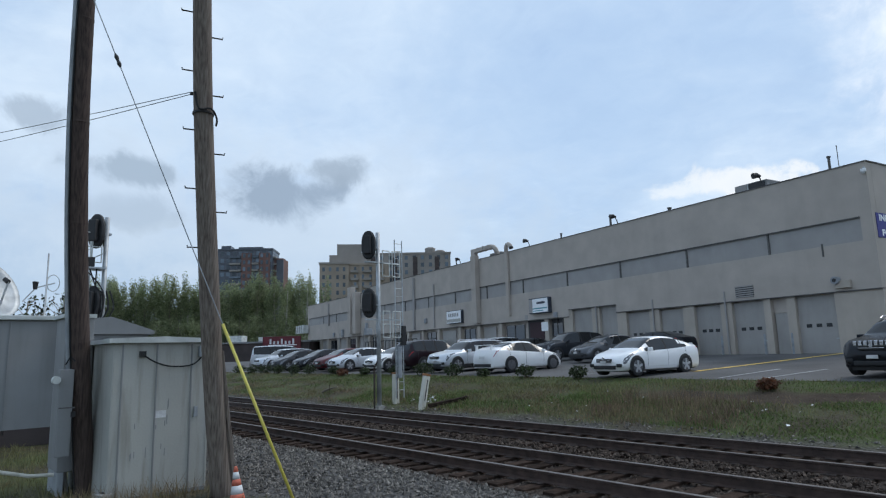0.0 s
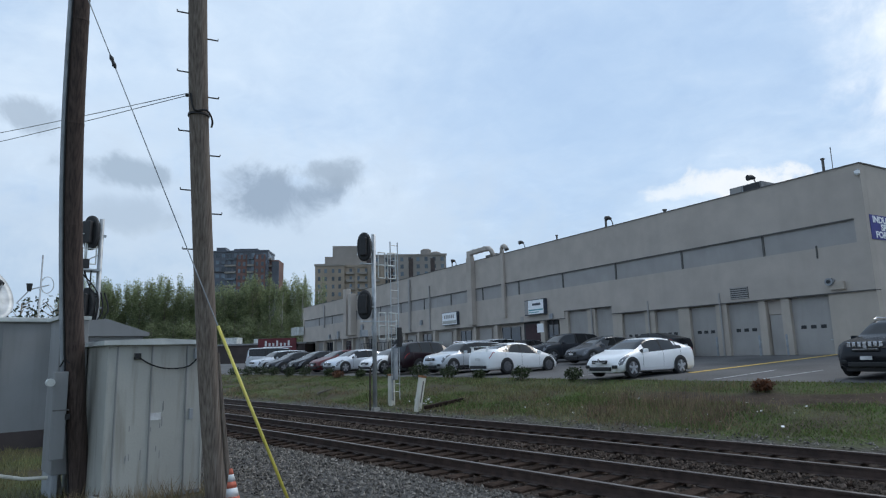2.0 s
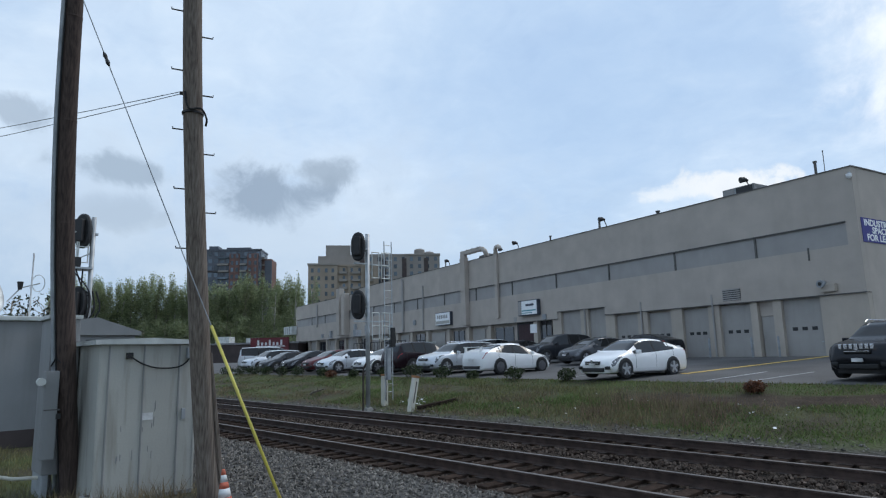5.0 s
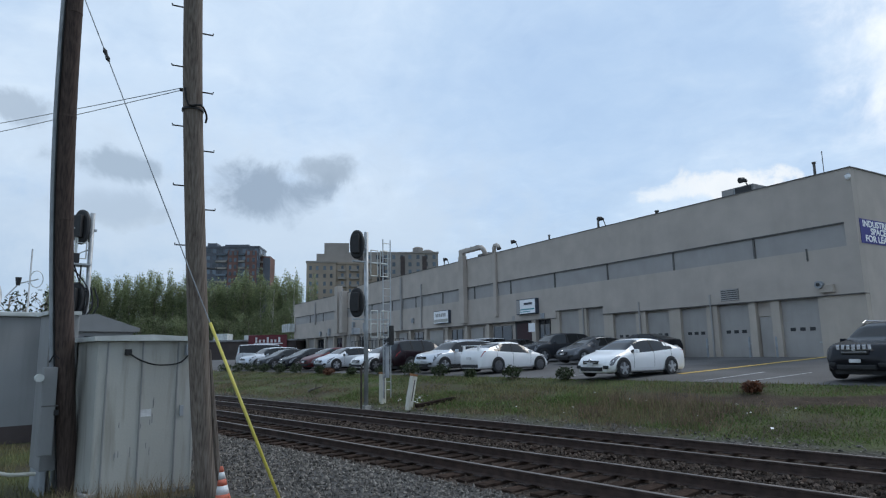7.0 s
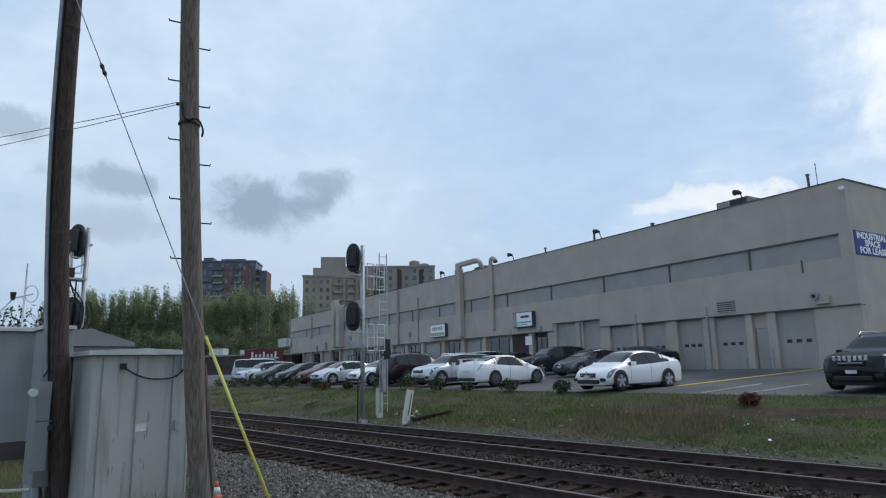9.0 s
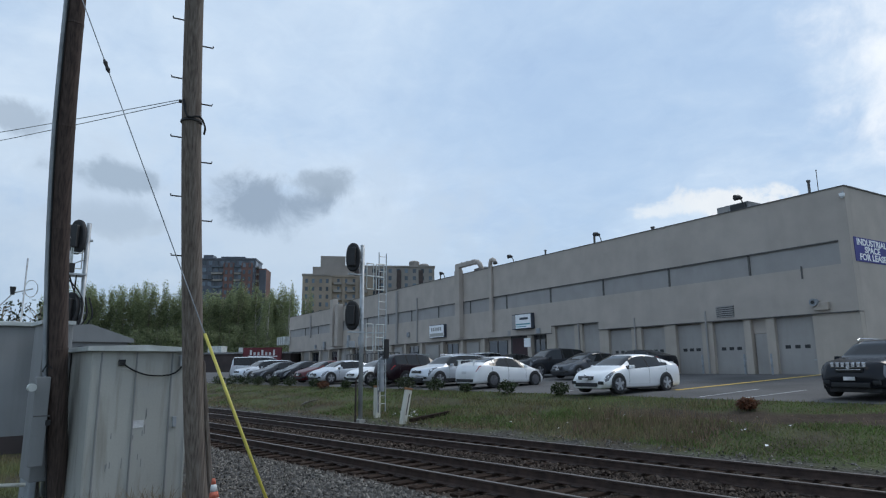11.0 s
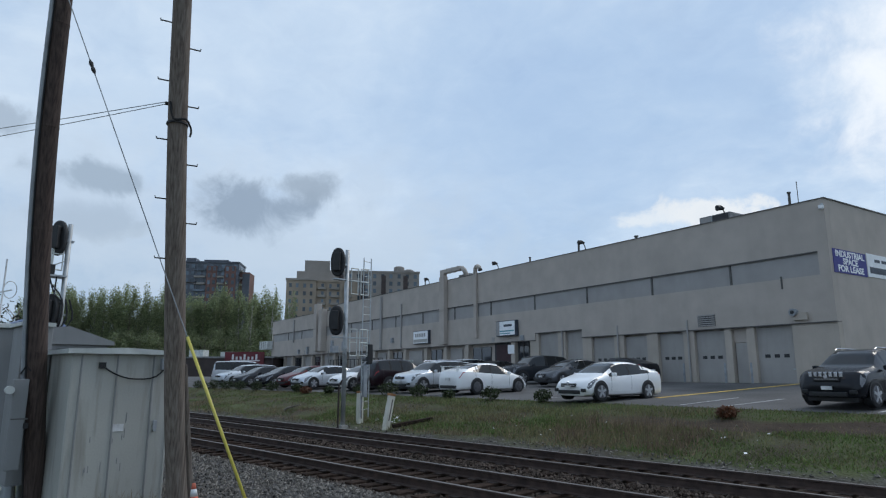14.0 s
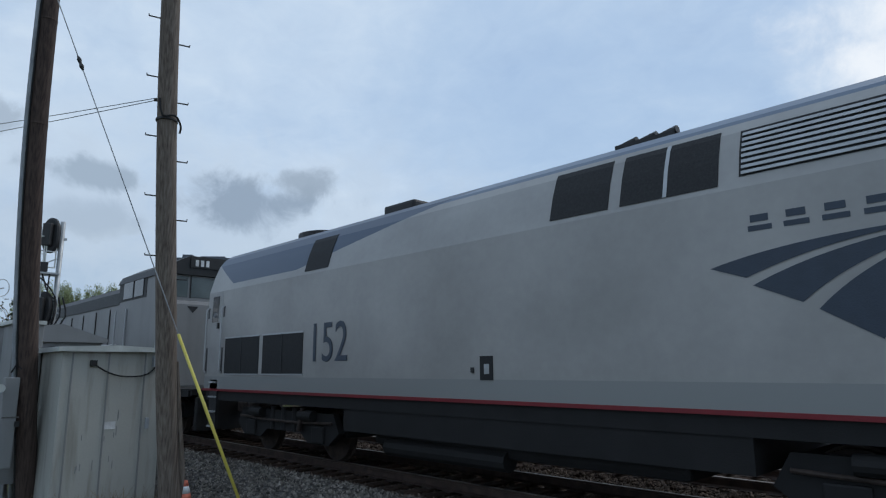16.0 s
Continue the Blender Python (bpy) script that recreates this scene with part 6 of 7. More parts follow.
    if "wing" in extras:
        bm = box(-fx + 0.06, -fx + 0.28, -0.62, 0.62, 1.25, 1.28, 0.012)
        w = part("rear_wing", bm, body, t, "raised rear wing")
        for s in (-1, 1):
            part("wing_stay", box(-fx + 0.10, -fx + 0.24, s * 0.56 - 0.02, s * 0.56 + 0.02, 1.03, 1.26), body, w)
    if "slots" in extras:
        for k in range(7):
            yy = -0.42 + 0.14 * k
            part("grille_slot", box(fx - 0.02, fx + 0.018, yy - 0.045, yy + 0.045, 0.86, 1.0, 0.012), MAT["chrome"], t, "chrome-ringed grille slot")
    if "rails" in extras:
        for s in (-1, 1):
            part("roof_rail", tube([(0.35, s * 0.56, S["top"][8][1] - 0.05), (0.2, s * 0.56, S["top"][8][1] + 0.02), (-1.3, s * 0.56, S["top"][8][1] + 0.01), (-1.5, s * 0.56, S["top"][8][1] - 0.07)], 0.020, 8), MAT["chrome"], t, "silver roof rail")
    if "cladding" in extras:
        for s in (-1, 1):
            part("sill_cladding", box(-L * 0.20, L * 0.26, s * W - 0.03, s * W + 0.015, clear + 0.02, clear + 0.16, 0.01), MAT["rubber"], t)
    return t


def build_cars():
    white, silver = paint("white", (0.86, 0.86, 0.86)), paint("silver", (0.60, 0.63, 0.67), 0.3, 0.3)
    black, dark = paint("black", (0.012, 0.013, 0.017), 0.2), paint("charcoal", (0.03, 0.032, 0.038), 0.25)
    maroon, red = paint("maroon", (0.018, 0.008, 0.011), 0.25), paint("red", (0.10, 0.018, 0.021), 0.3)
    car("sedan", -13.80, 22.15, -99, white, "white four-door sedan parked nose to the tracks")
    car("sedan", -21.55, 23.35, 84, white, "white sports sedan with a raised rear wing, parked tail out", rim="rim_dark", extras=("wing",))
    car("suv", -5.45, 23.1, -100, black, "black compact sport utility car with a slotted grille", extras=("slots", "rails", "cladding"))
    car("wagon", -25.2, 23.5, -94, silver, "silver estate car with dark lower trim", extras=("cladding", "rails"))
    car("suv", -28.2, 23.4, 88, maroon, "dark maroon sport utility car parked tail out")
    car("sedan", -30.9, 23.2, -92, white, "white sedan parked in the row")
    car("sedan", -35.0, 23.2, -92, silver, "silver saloon car parked in the row")
    car("sedan", -37.4, 23.5, -91, red, "dark red saloon car parked in the row")
    car("sedan", -40.2, 23.4, -90, black, "black saloon car parked in the row")
    car("sedan", -43.2, 23.2, -90, dark, "charcoal saloon car parked in the row")
    car("wagon", -46.2, 23.4, -90, silver, "silver estate car parked in the row")
    car("van", -51.2, 25.6, 62, paint("pale", (0.5, 0.52, 0.55)), "pale silver van parked at the far end of the row")
    car("suv", -24.9, 31.7, -108, dark, "charcoal sport utility car parked before the entrance")
    car("sedan", -21.2, 30.4, -105, paint("slate", (0.10, 0.105, 0.115), 0.25, 0.2), "slate grey saloon car parked by the roller doors")
    car("sedan", -20.5, 34.4, 171, black, "black saloon car parked along the roller doors")
    car("wagon", -35.0, 35.5, -88, white, "white estate car parked near the warehouse")
    car("sedan", -32.0, 36.0, -86, dark, "charcoal saloon car parked near the warehouse")


# ---- far trees and buildings ----


def tree(x, y, h, w, seed, trunk="bark", leaves="leaf", n=2600, label="", tall=False):
    rng = np.random.default_rng(seed)
    t = thing("tree", label or "young green leafy tree behind the parked cars", "tree", pose(x, y, 1.2), "row of trees")
    bm = bmesh.new()
    lean = rng.normal(0, 0.02, 2) * h
    top = Vector((lean[0], lean[1], h * 0.92))
    tube(bent([(0, 0, -0.3), (lean[0] * 0.2, lean[1] * 0.3, h * 0.35), top], 8), [0.22 * (1 - k / 9.5) * h / 15 + 0.03 for k in range(9)], 7, bm)
    vs = []
    for k in range(11):
        z = h * (0.22 + 0.06 * k)
        a = rng.uniform(0, 6.28)
        r = w * 0.5 * (0.55 + 0.45 * rng.random()) * (1.0 - 0.4 * (k / 11))
        e = Vector((r * math.cos(a), r * math.sin(a), z + h * rng.uniform(0.10, 0.24)))
        tube([(lean[0] * z / h, lean[1] * z / h, z), (e.x * 0.5, e.y * 0.5, (z + e.z) / 2 + 0.2), e], [0.08 * h / 15, 0.05 * h / 15, 0.02], 5, bm)
        vs.append(leafy(rng, tuple(e), (w * 0.18, w * 0.18, h * 0.17), n // 13, 0.14, 0.05))
    vs.append(leafy(rng, (top.x, top.y, h * 0.80), (w * 0.24, w * 0.24, h * 0.24), n // 8, 0.14, 0.05))
    vs.append(leafy(rng, (0, 0, h * 0.42), (w * 0.46, w * 0.46, h * 0.36), n // 5, 0.15, 0.05))
    part("trunk", bm, MAT[trunk], t, "", True)
    leaf_part("crown", np.concatenate(vs), MAT[leaves], t)


def build_trees():
    rng = random.Random(12)
    for i in range(50):
        f = 0.19 + 0.86 * i / 49
        back = (i % 2) * 6.0
        x, y = -174 + 39 * f - back, 22 + 50 * f + rng.uniform(-1.0, 1.0)
        tree(x, y, rng.uniform(16.0, 18.8) + back * 0.10 - 1.2 * f, rng.uniform(4.6, 6.0), 100 + i, "bark" if i % 3 else "birch", n=4200)
    for i in range(3):
        tree(-131 + 2.6 * i, 66.5 + 3.6 * i, 17.0 + (0.8 if i == 1 else 0), 3.6, 140 + i, "birch", "leaf", 1700, "tall pale-stemmed birch tree in thin leaf")
    for i in range(4):
        tree(-58.6 + 0.6 * i, 6.4 + 1.15 * i, 5.0 + 0.9 * (i % 2), 3.4, 160 + i, "bark", "leaf_dark", 130, "dark bare-twigged tree beyond the shelters")
    for i in range(13):
        tree(-160 + 3.2 * i, 34 + 3.6 * i, 9.0, 8, 180 + i, "bark", "leaf", 1500, "low leafy tree behind the warehouse end")


def far_block(name, label, cx, cy, face, w, d, z1, mat, storeys, cols, win_mat, win_w=0.5, cat="apartment building"):
    """A distant block with storeys of windows on its two seen faces. face: direction of its front, in degrees."""
    t = thing(name, label, cat, pose(cx, cy, 0, 0, 0, face))
    part("wall", box(-w / 2, w / 2, 0, d, 0, z1), mat, t)
    part("roof", box(-w / 2 - 0.4, w / 2 + 0.4, -0.4, d + 0.4, z1, z1 + 1.0), MAT["towerdark"] if mat is not MAT["tan"] and mat is not MAT["brick"] else mat, t)
    h = (z1 - 12) / storeys
    bw = w / cols
    pane = mesh_of("window", box(-bw * win_w / 2, bw * win_w / 2, -0.15, 0.1, 0, h * 0.55), win_mat)
    for r in range(storeys):
        for c in range(cols):
            shared("window", pane, t, pose(-w / 2 + (c + 0.5) * bw, 0, 12 + r * h + h * 0.25))
    nd = max(2, int(d / bw))
    for r in range(storeys):
        for c in range(nd):
            shared("window", pane, t, pose(w / 2, d * (c + 0.5) / nd, 12 + r * h + h * 0.25, 0, 0, 90))
    return t


def build_far():
    # dark and brick tower
    t = far_block("apartment_tower", "dark glass and red brick apartment tower", -384, 165, 52, 37, 20, 69.5, MAT["towerdark"], 13, 10, MAT["towerglass"], 0.6)
    for x0, x1 in ((-1, 5.5), (10, 17)):
        part("brick_bay", box(x0, x1, -0.6, 3, 0, 67.5), MAT["brickred"], t, "red brick bay")
    part("penthouse", box(-15, -9, 4, 12, 70.5, 73.2), MAT["towerdark"], t)
    part("penthouse", box(-4, 11, 4, 16, 70.5, 72.2), MAT["towerdark"], t)
    part("wing", box(18.4, 24.5, 4, 20, 0, 64.5), MAT["brickred"], t, "lower brick wing")
    part("wing_face", box(20.2, 24.7, 3.6, 4, 0, 63.5), MAT["towerdark"], t, "dark glass strip on the wing")
    wm = mesh_of("window", box(-0.8, 0.8, -0.12, 0.1, 0, 2.5), MAT["towerglass"])
    for r in range(13):
        z = 13 + r * 4.3
        for xx in (0.8, 3.8, 11.8, 15.2):
            shared("window", wm, t, pose(xx, -0.62, z))
        for x0, x1 in ((5.7, 9.8), (-8.2, -1.4)):
            part("balcony", box(x0, x1, -1.5, 0, z - 0.2, z + 0.9), MAT["tan"] if r % 3 else MAT["towerglass"], t, "pale balcony front")
        part("balcony", box(18.0, 20.4, 2.4, 4, z - 0.2, z + 0.8), MAT["tan"], t, "pale balcony front")
    # brown block with a balconied half and a tall core behind it
    b = far_block("apartment_block", "tan brick apartment block with small windows and balconies", -293.2, 190.2, 57, 38, 22, 50.5, MAT["brick"], 9, 9, MAT["towerglass"], 0.32)
    part("front_bay", box(-19.2, -3.5, -2.0, 0, 0, 51.0), MAT["brick"], b, "projecting brick bay")
    part("bay_cap", box(-19.6, -3.1, -2.4, 0.4, 51.0, 52.0), MAT["tan"], b)
    wm = mesh_of("window", box(-0.7, 0.7, -0.15, 0.1, 0, 2.2), MAT["towerglass"])
    for r in range(9):
        z = 13 + r * 4.25
        for xx in (-17, -13.5, -9.5, -6):
            shared("window", wm, b, pose(xx, -2.0, z))
        for x0 in (-2.5, 4.5, 11.5):
            part("balcony", box(x0, x0 + 4.2, -1.4, 0, z - 0.6, z + 0.7), MAT["tan"], b, "pale balcony front")
    for x0 in (2.2, 9.2, 16.2):
        part("pier", box(x0, x0 + 1.4, -0.9, 0, 0, 50.5), MAT["brick"], b, "upright brick pier")
    part("stair_tower", box(-10.6, 3.9, 26, 36, 0, 66.8), MAT["tan"], b, "tall tan core")
    part("stair_step", box(-15.0, 9.0, 24, 34, 0, 60.0), MAT["tan"], b)
    c = far_block("apartment_block", "wide tan apartment block with rooftop drums", -296.4, 228.3, 52.3, 52.9, 24, 60.2, MAT["tan"], 11, 11, MAT["towerglass"], 0.38)
    for x0 in (-21, -8, 4, 17):
        part("recess", box(x0, x0 + 2.6, -0.3, 0.2, 0, 58.5), MAT["brownwall"], c, "dark upright recess")
    for x, z in ((14.6, 65.0), (20.5, 63.2)):
        part("roof_drum", tube([(x, 6, 60), (x, 6, z - 0.7), (x, 6, z)], [3.2, 3.2, 1.9], 16), MAT["tan"], c)
    # low dark building with a red sign beyond the lot
    s = thing("low_building", "low dark brown building with a long red sign", "building")
    q = Vector((-5, 5.4, 0)).normalized()
    a = Vector((-99.0, 36.5, 1.2))
    way = Vector((13.5, 11.8, 0)).normalized()
    back = Vector((-way.y, way.x, 0))

    def blk(u0, u1, v0, v1, z0, z1):
        m = Matrix(((way.x, back.x, 0, a.x), (way.y, back.y, 0, a.y), (0, 0, 1, 0), (0, 0, 0, 1)))
        return box(u0, u1, v0, v1, z0, z1, 0, None, m)
    part("wall", blk(-4, 17, 0, 8, 0, 4.0), MAT["brownwall"], s)
    part("roof", blk(-4.3, 17.3, -0.3, 8.3, 4.0, 4.25), MAT["roofing"], s, "flat grey roof")
    g = part("sign_board", blk(9.8, 15.8, -0.5, -0.31, 3.0, 4.9), MAT["signred"], s, "long red sign board")
    for k in range(7):
        part("marking", blk(10.9 + 0.6 * k, 11.2 + 0.6 * k, -0.53, -0.505, 3.75, 4.2 if k % 3 else 4.55), MAT["label"], g)
    part("marking", blk(10.7, 15.2, -0.53, -0.505, 3.55, 3.66), MAT["signwhite"], g)
    for k in range(3):
        part("roof_unit", blk(-2 + 5 * k, 0.2 + 5 * k, 2, 4, 4.25, 5.0 + 0.3 * (k % 2)), MAT["cabinet_roof"], s)


# ---- the train ----
SPEED, PASS = 33.47, 15.2
LEVELS = [  # height, half width, where the side ends, where the nose ends
    (1.40, 1.50, 20.60, 20.95), (2.0, 1.50, 20.60, 20.95), (2.5, 1.50, 20.59, 20.95), (2.72, 1.50, 20.56, 20.92), (2.9, 1.50, 20.48, 20.85), (3.3, 1.495, 20.22, 20.66), (3.86, 1.485, 19.99, 20.55),
    (4.05, 1.43, 19.95, 20.50), (4.3, 1.36, 19.86, 20.42), (4.6, 1.24, 19.66, 20.24), (4.80, 1.09, 19.36, 19.98), (4.93, 0.90, 18.92, 19.58), (5.01, 0.62, 18.5, 19.2), (5.05, 0.27, 18.2, 18.7), (5.055, 0.02, 17.9, 18.1)]


def level(z):
    zs = [l[0] for l in LEVELS]
    return tuple(float(np.interp(z, zs, [l[k] for l in LEVELS])) for k in (1, 2, 3))


def nose(z, t, out=0.0):
    hw, xs, xc = level(z)
    return (xc - (xc - xs) * abs(t) ** 1.6 + out, hw * t * (1 + out * 0.3), z)


def loco_paint():
    """Silver-grey sides with a lower band darkened as if in shade, a blue front that sweeps back over the cab, a blue
    wedge at the tail and a slate roof.
    """
    m = material("silver_and_blue_locomotive_paint", (0.345, 0.335, 0.322), 0.42, 0.15, 0.13, 0.6, 9.0, 0.0)
    nt = m.node_tree
    N, L = nt.nodes.new, nt.links.new
    b = nt.nodes["Principled BSDF"]
    old = b.inputs["Base Color"].links[0].from_socket
    tc, sep = N("ShaderNodeTexCoord"), N("ShaderNodeSeparateXYZ")
    L(tc.outputs["Object"], sep.inputs[0])

    def op(kind, a, c=0.0, d=None):
        n = N("ShaderNodeMath")
        n.operation = kind
        for i, v in enumerate((a, c) if d is None else (a, c, d)):
            if isinstance(v, (int, float)):
                n.inputs[i].default_value = v
            else:
                L(v, n.inputs[i])
        return n.outputs[0]
    X, Z = sep.outputs["X"], sep.outputs["Z"]
    across = op("ABSOLUTE", sep.outputs["Y"])
    ahead = op("MULTIPLY", op("GREATER_THAN", op("MULTIPLY_ADD", X, 0.40, Z), op("MULTIPLY_ADD", across, 0.10, 10.78)), op("GREATER_THAN", X, 15.7))
    rise = op("MULTIPLY", op("MAXIMUM", op("SUBTRACT", 1.4, X), 0.0), 0.5)
    fall = op("MULTIPLY", op("MAXIMUM", op("SUBTRACT", X, 4.4), 0.0), 0.17)
    tail = op("MULTIPLY", op("GREATER_THAN", Z, op("ADD", op("ADD", rise, fall), 4.02)), op("LESS_THAN", X, 9.5))
    roof = op("MULTIPLY", op("GREATER_THAN", Z, 4.74), op("LESS_THAN", X, 18.0))
    step = op("LESS_THAN", Z, 1.70)

    def lay(fac, base, col):
        q = N("ShaderNodeMix")
        q.data_type = "RGBA"
        L(fac, q.inputs[0]); L(base, q.inputs[6]); q.inputs[7].default_value = (*col, 1)
        return q.outputs[2]
    # lowest band of the side: shade put into the colour as a darker grey
    c = lay(step, old, (0.27, 0.275, 0.27))
    c = lay(op("MULTIPLY", op("LESS_THAN", Z, 1.66), op("GREATER_THAN", X, 19.9)), c, (0.10, 0.10, 0.105))
    c = lay(roof, c, (0.15, 0.19, 0.25))
    c = lay(tail, c, (0.075, 0.10, 0.145))
    c = lay(ahead, c, (0.012, 0.047, 0.135))
    L(c, b.inputs["Base Color"])
    return m


def loco_mats():
    MAT["loco"] = loco_paint()
    MAT["loco_door"] = material("silver_grey_door_paint", (0.33, 0.322, 0.312), 0.45, 0.1, 0.12, 1.5)
    MAT["loco_dark"] = material("grimy_underframe_black", (0.006, 0.0055, 0.0055), 0.8, 0.0, 0.4, 3.0)
    MAT["loco_tank"] = material("dirty_dark_grey_tank", (0.007, 0.0065, 0.007), 0.75, 0.0, 0.3, 2.0)
    MAT["stripe"] = material("red_stripe_paint", (0.19, 0.011, 0.018), 0.5, 0, 0.1)
    MAT["mark"] = material("slate_blue_marking_paint", (0.035, 0.05, 0.075), 0.5, 0, 0.1)
    MAT["screen"] = material("dark_grille_mesh", (0.020, 0.020, 0.021), 0.7, 0.2, 0.3, 30.0)
    MAT["frame"] = material("bare_frame_metal", (0.42, 0.43, 0.44), 0.4, 0.4, 0.1)
    MAT["pilot"] = material("scuffed_grey_plough_steel", (0.10, 0.10, 0.105), 0.6, 0.2, 0.4, 3.0)
    MAT["beam"] = material("lit_headlamp", (0.9, 0.85, 0.75), 0.2, 0, 0.05, emit=(1.0, 0.88, 0.72, 2.0))
    MAT["wshield"] = glass_mat("cab_windscreen_glass", (0.13, 0.155, 0.155), 0.12, 0.40)


def side_panel(x0, x1, z0, z1, s, out=0.012, thick=0.02, slant=0.0, bm=None):
    """A panel that lies on the body side; slant moves its top along the body."""
    n = max(1, int((z1 - z0) / 0.08)) if z1 > 3.8 else 1
    outer = []
    for k in range(n + 1):
        f = k / n
        z = z0 + (z1 - z0) * f
        y = s * (level(z)[0] + out)
        outer.append([(x0 + slant * f, y, z), (x1 + slant * f, y, z)])
    inner = [[(p[0], p[1] - s * thick, p[2]) for p in r] for r in outer]
    bm = bm or bmesh.new()
    grid_mesh(outer, bm)
    rim = [r[0] for r in outer] + [r[1] for r in outer[::-1]]
    rim2 = [r[0] for r in inner] + [r[1] for r in inner[::-1]]
    grid_mesh([rim, rim2], bm, True)
    return bm


def truck(parent, xc):
    t = part("bogie", box(xc - 2.0, xc + 2.0, -0.98, 0.98, 0.50, 0.92, 0.05), MAT["loco_dark"], parent, "grimy black bogie")
    for s in (-1, 1):
        part("side_frame", plate([(xc - 2.1, s * 1.12, 0.62), (xc - 1.75, s * 1.12, 0.36), (xc - 1.0, s * 1.12, 0.36), (xc - 0.7, s * 1.12, 0.55), (xc + 0.7, s * 1.12, 0.55), (xc + 1.0, s * 1.12, 0.36), (xc + 1.75, s * 1.12, 0.36), (xc + 2.1, s * 1.12, 0.62), (xc + 1.9, s * 1.12, 0.98), (xc - 1.9, s * 1.12, 0.98)], 0.14, (0, s, 0)), MAT["loco_tank"], t)
        for dx in (-1.4, 1.4):
            part("journal_box", box(xc + dx - 0.22, xc + dx + 0.22, s * 1.26 - 0.05, s * 1.26 + 0.05, 0.38, 0.72, 0.03), MAT["loco_tank"], t)
        part("brake_rod", tube([(xc - 1.9, s * 1.30, 0.80), (xc - 0.7, s * 1.32, 0.76), (xc + 0.7, s * 1.32, 0.76), (xc + 1.9, s * 1.30, 0.80)], 0.028, 8), MAT["steel"], t)
        part("shock_absorber", tube([(xc + 0.75, s * 1.33, 0.60), (xc + 0.95, s * 1.36, 1.10)], 0.055, 10), MAT["steel"], t)
        for dx in (-1.05, 1.05):
            part("brake_cylinder", tube([(xc + dx - 0.25, s * 1.33, 0.92), (xc + dx + 0.25, s * 1.33, 0.92)], 0.11, 12), MAT["loco_dark"], t)
        for dx in (-0.45, 0.0, 0.45):
            part("spring", tube([(xc + dx, s * 1.22, 0.56), (xc + dx, s * 1.22, 1.05)], 0.09, 10), MAT["loco_tank"], t)
    for dx in (-1.4, 1.4):
        part("axle", tube([(xc + dx, -0.95, 0.51), (xc + dx, 0.95, 0.51)], 0.09, 10), MAT["steel"], t)
        for s in (-1, 1):
            part("wheel", tube([(xc + dx, s * 0.68, 0.51), (xc + dx, s * 0.71, 0.51), (xc + dx, s * 0.712, 0.51), (xc + dx, s * 0.82, 0.51)], [0.54, 0.54, 0.51, 0.50], 28), MAT["steel"], t, "steel wheel")


def swoosh(e0, c0, t0, e1, c1, t1, s):
    """A tapering curved bar of the livery mark, between an upper and a lower curve."""
    def curve(a, b, c):
        return [tuple((1 - f) ** 2 * a[k] + 2 * f * (1 - f) * b[k] + f * f * c[k] for k in (0, 1)) for f in [q / 14 for q in range(15)]]
    up, down = curve(e0, c0, t0), curve(e1, c1, t1)
    rows = [[(x, s * 1.508, z) for x, z in up], [(x, s * 1.508, z) for x, z in down]]
    return grid_mesh(rows)


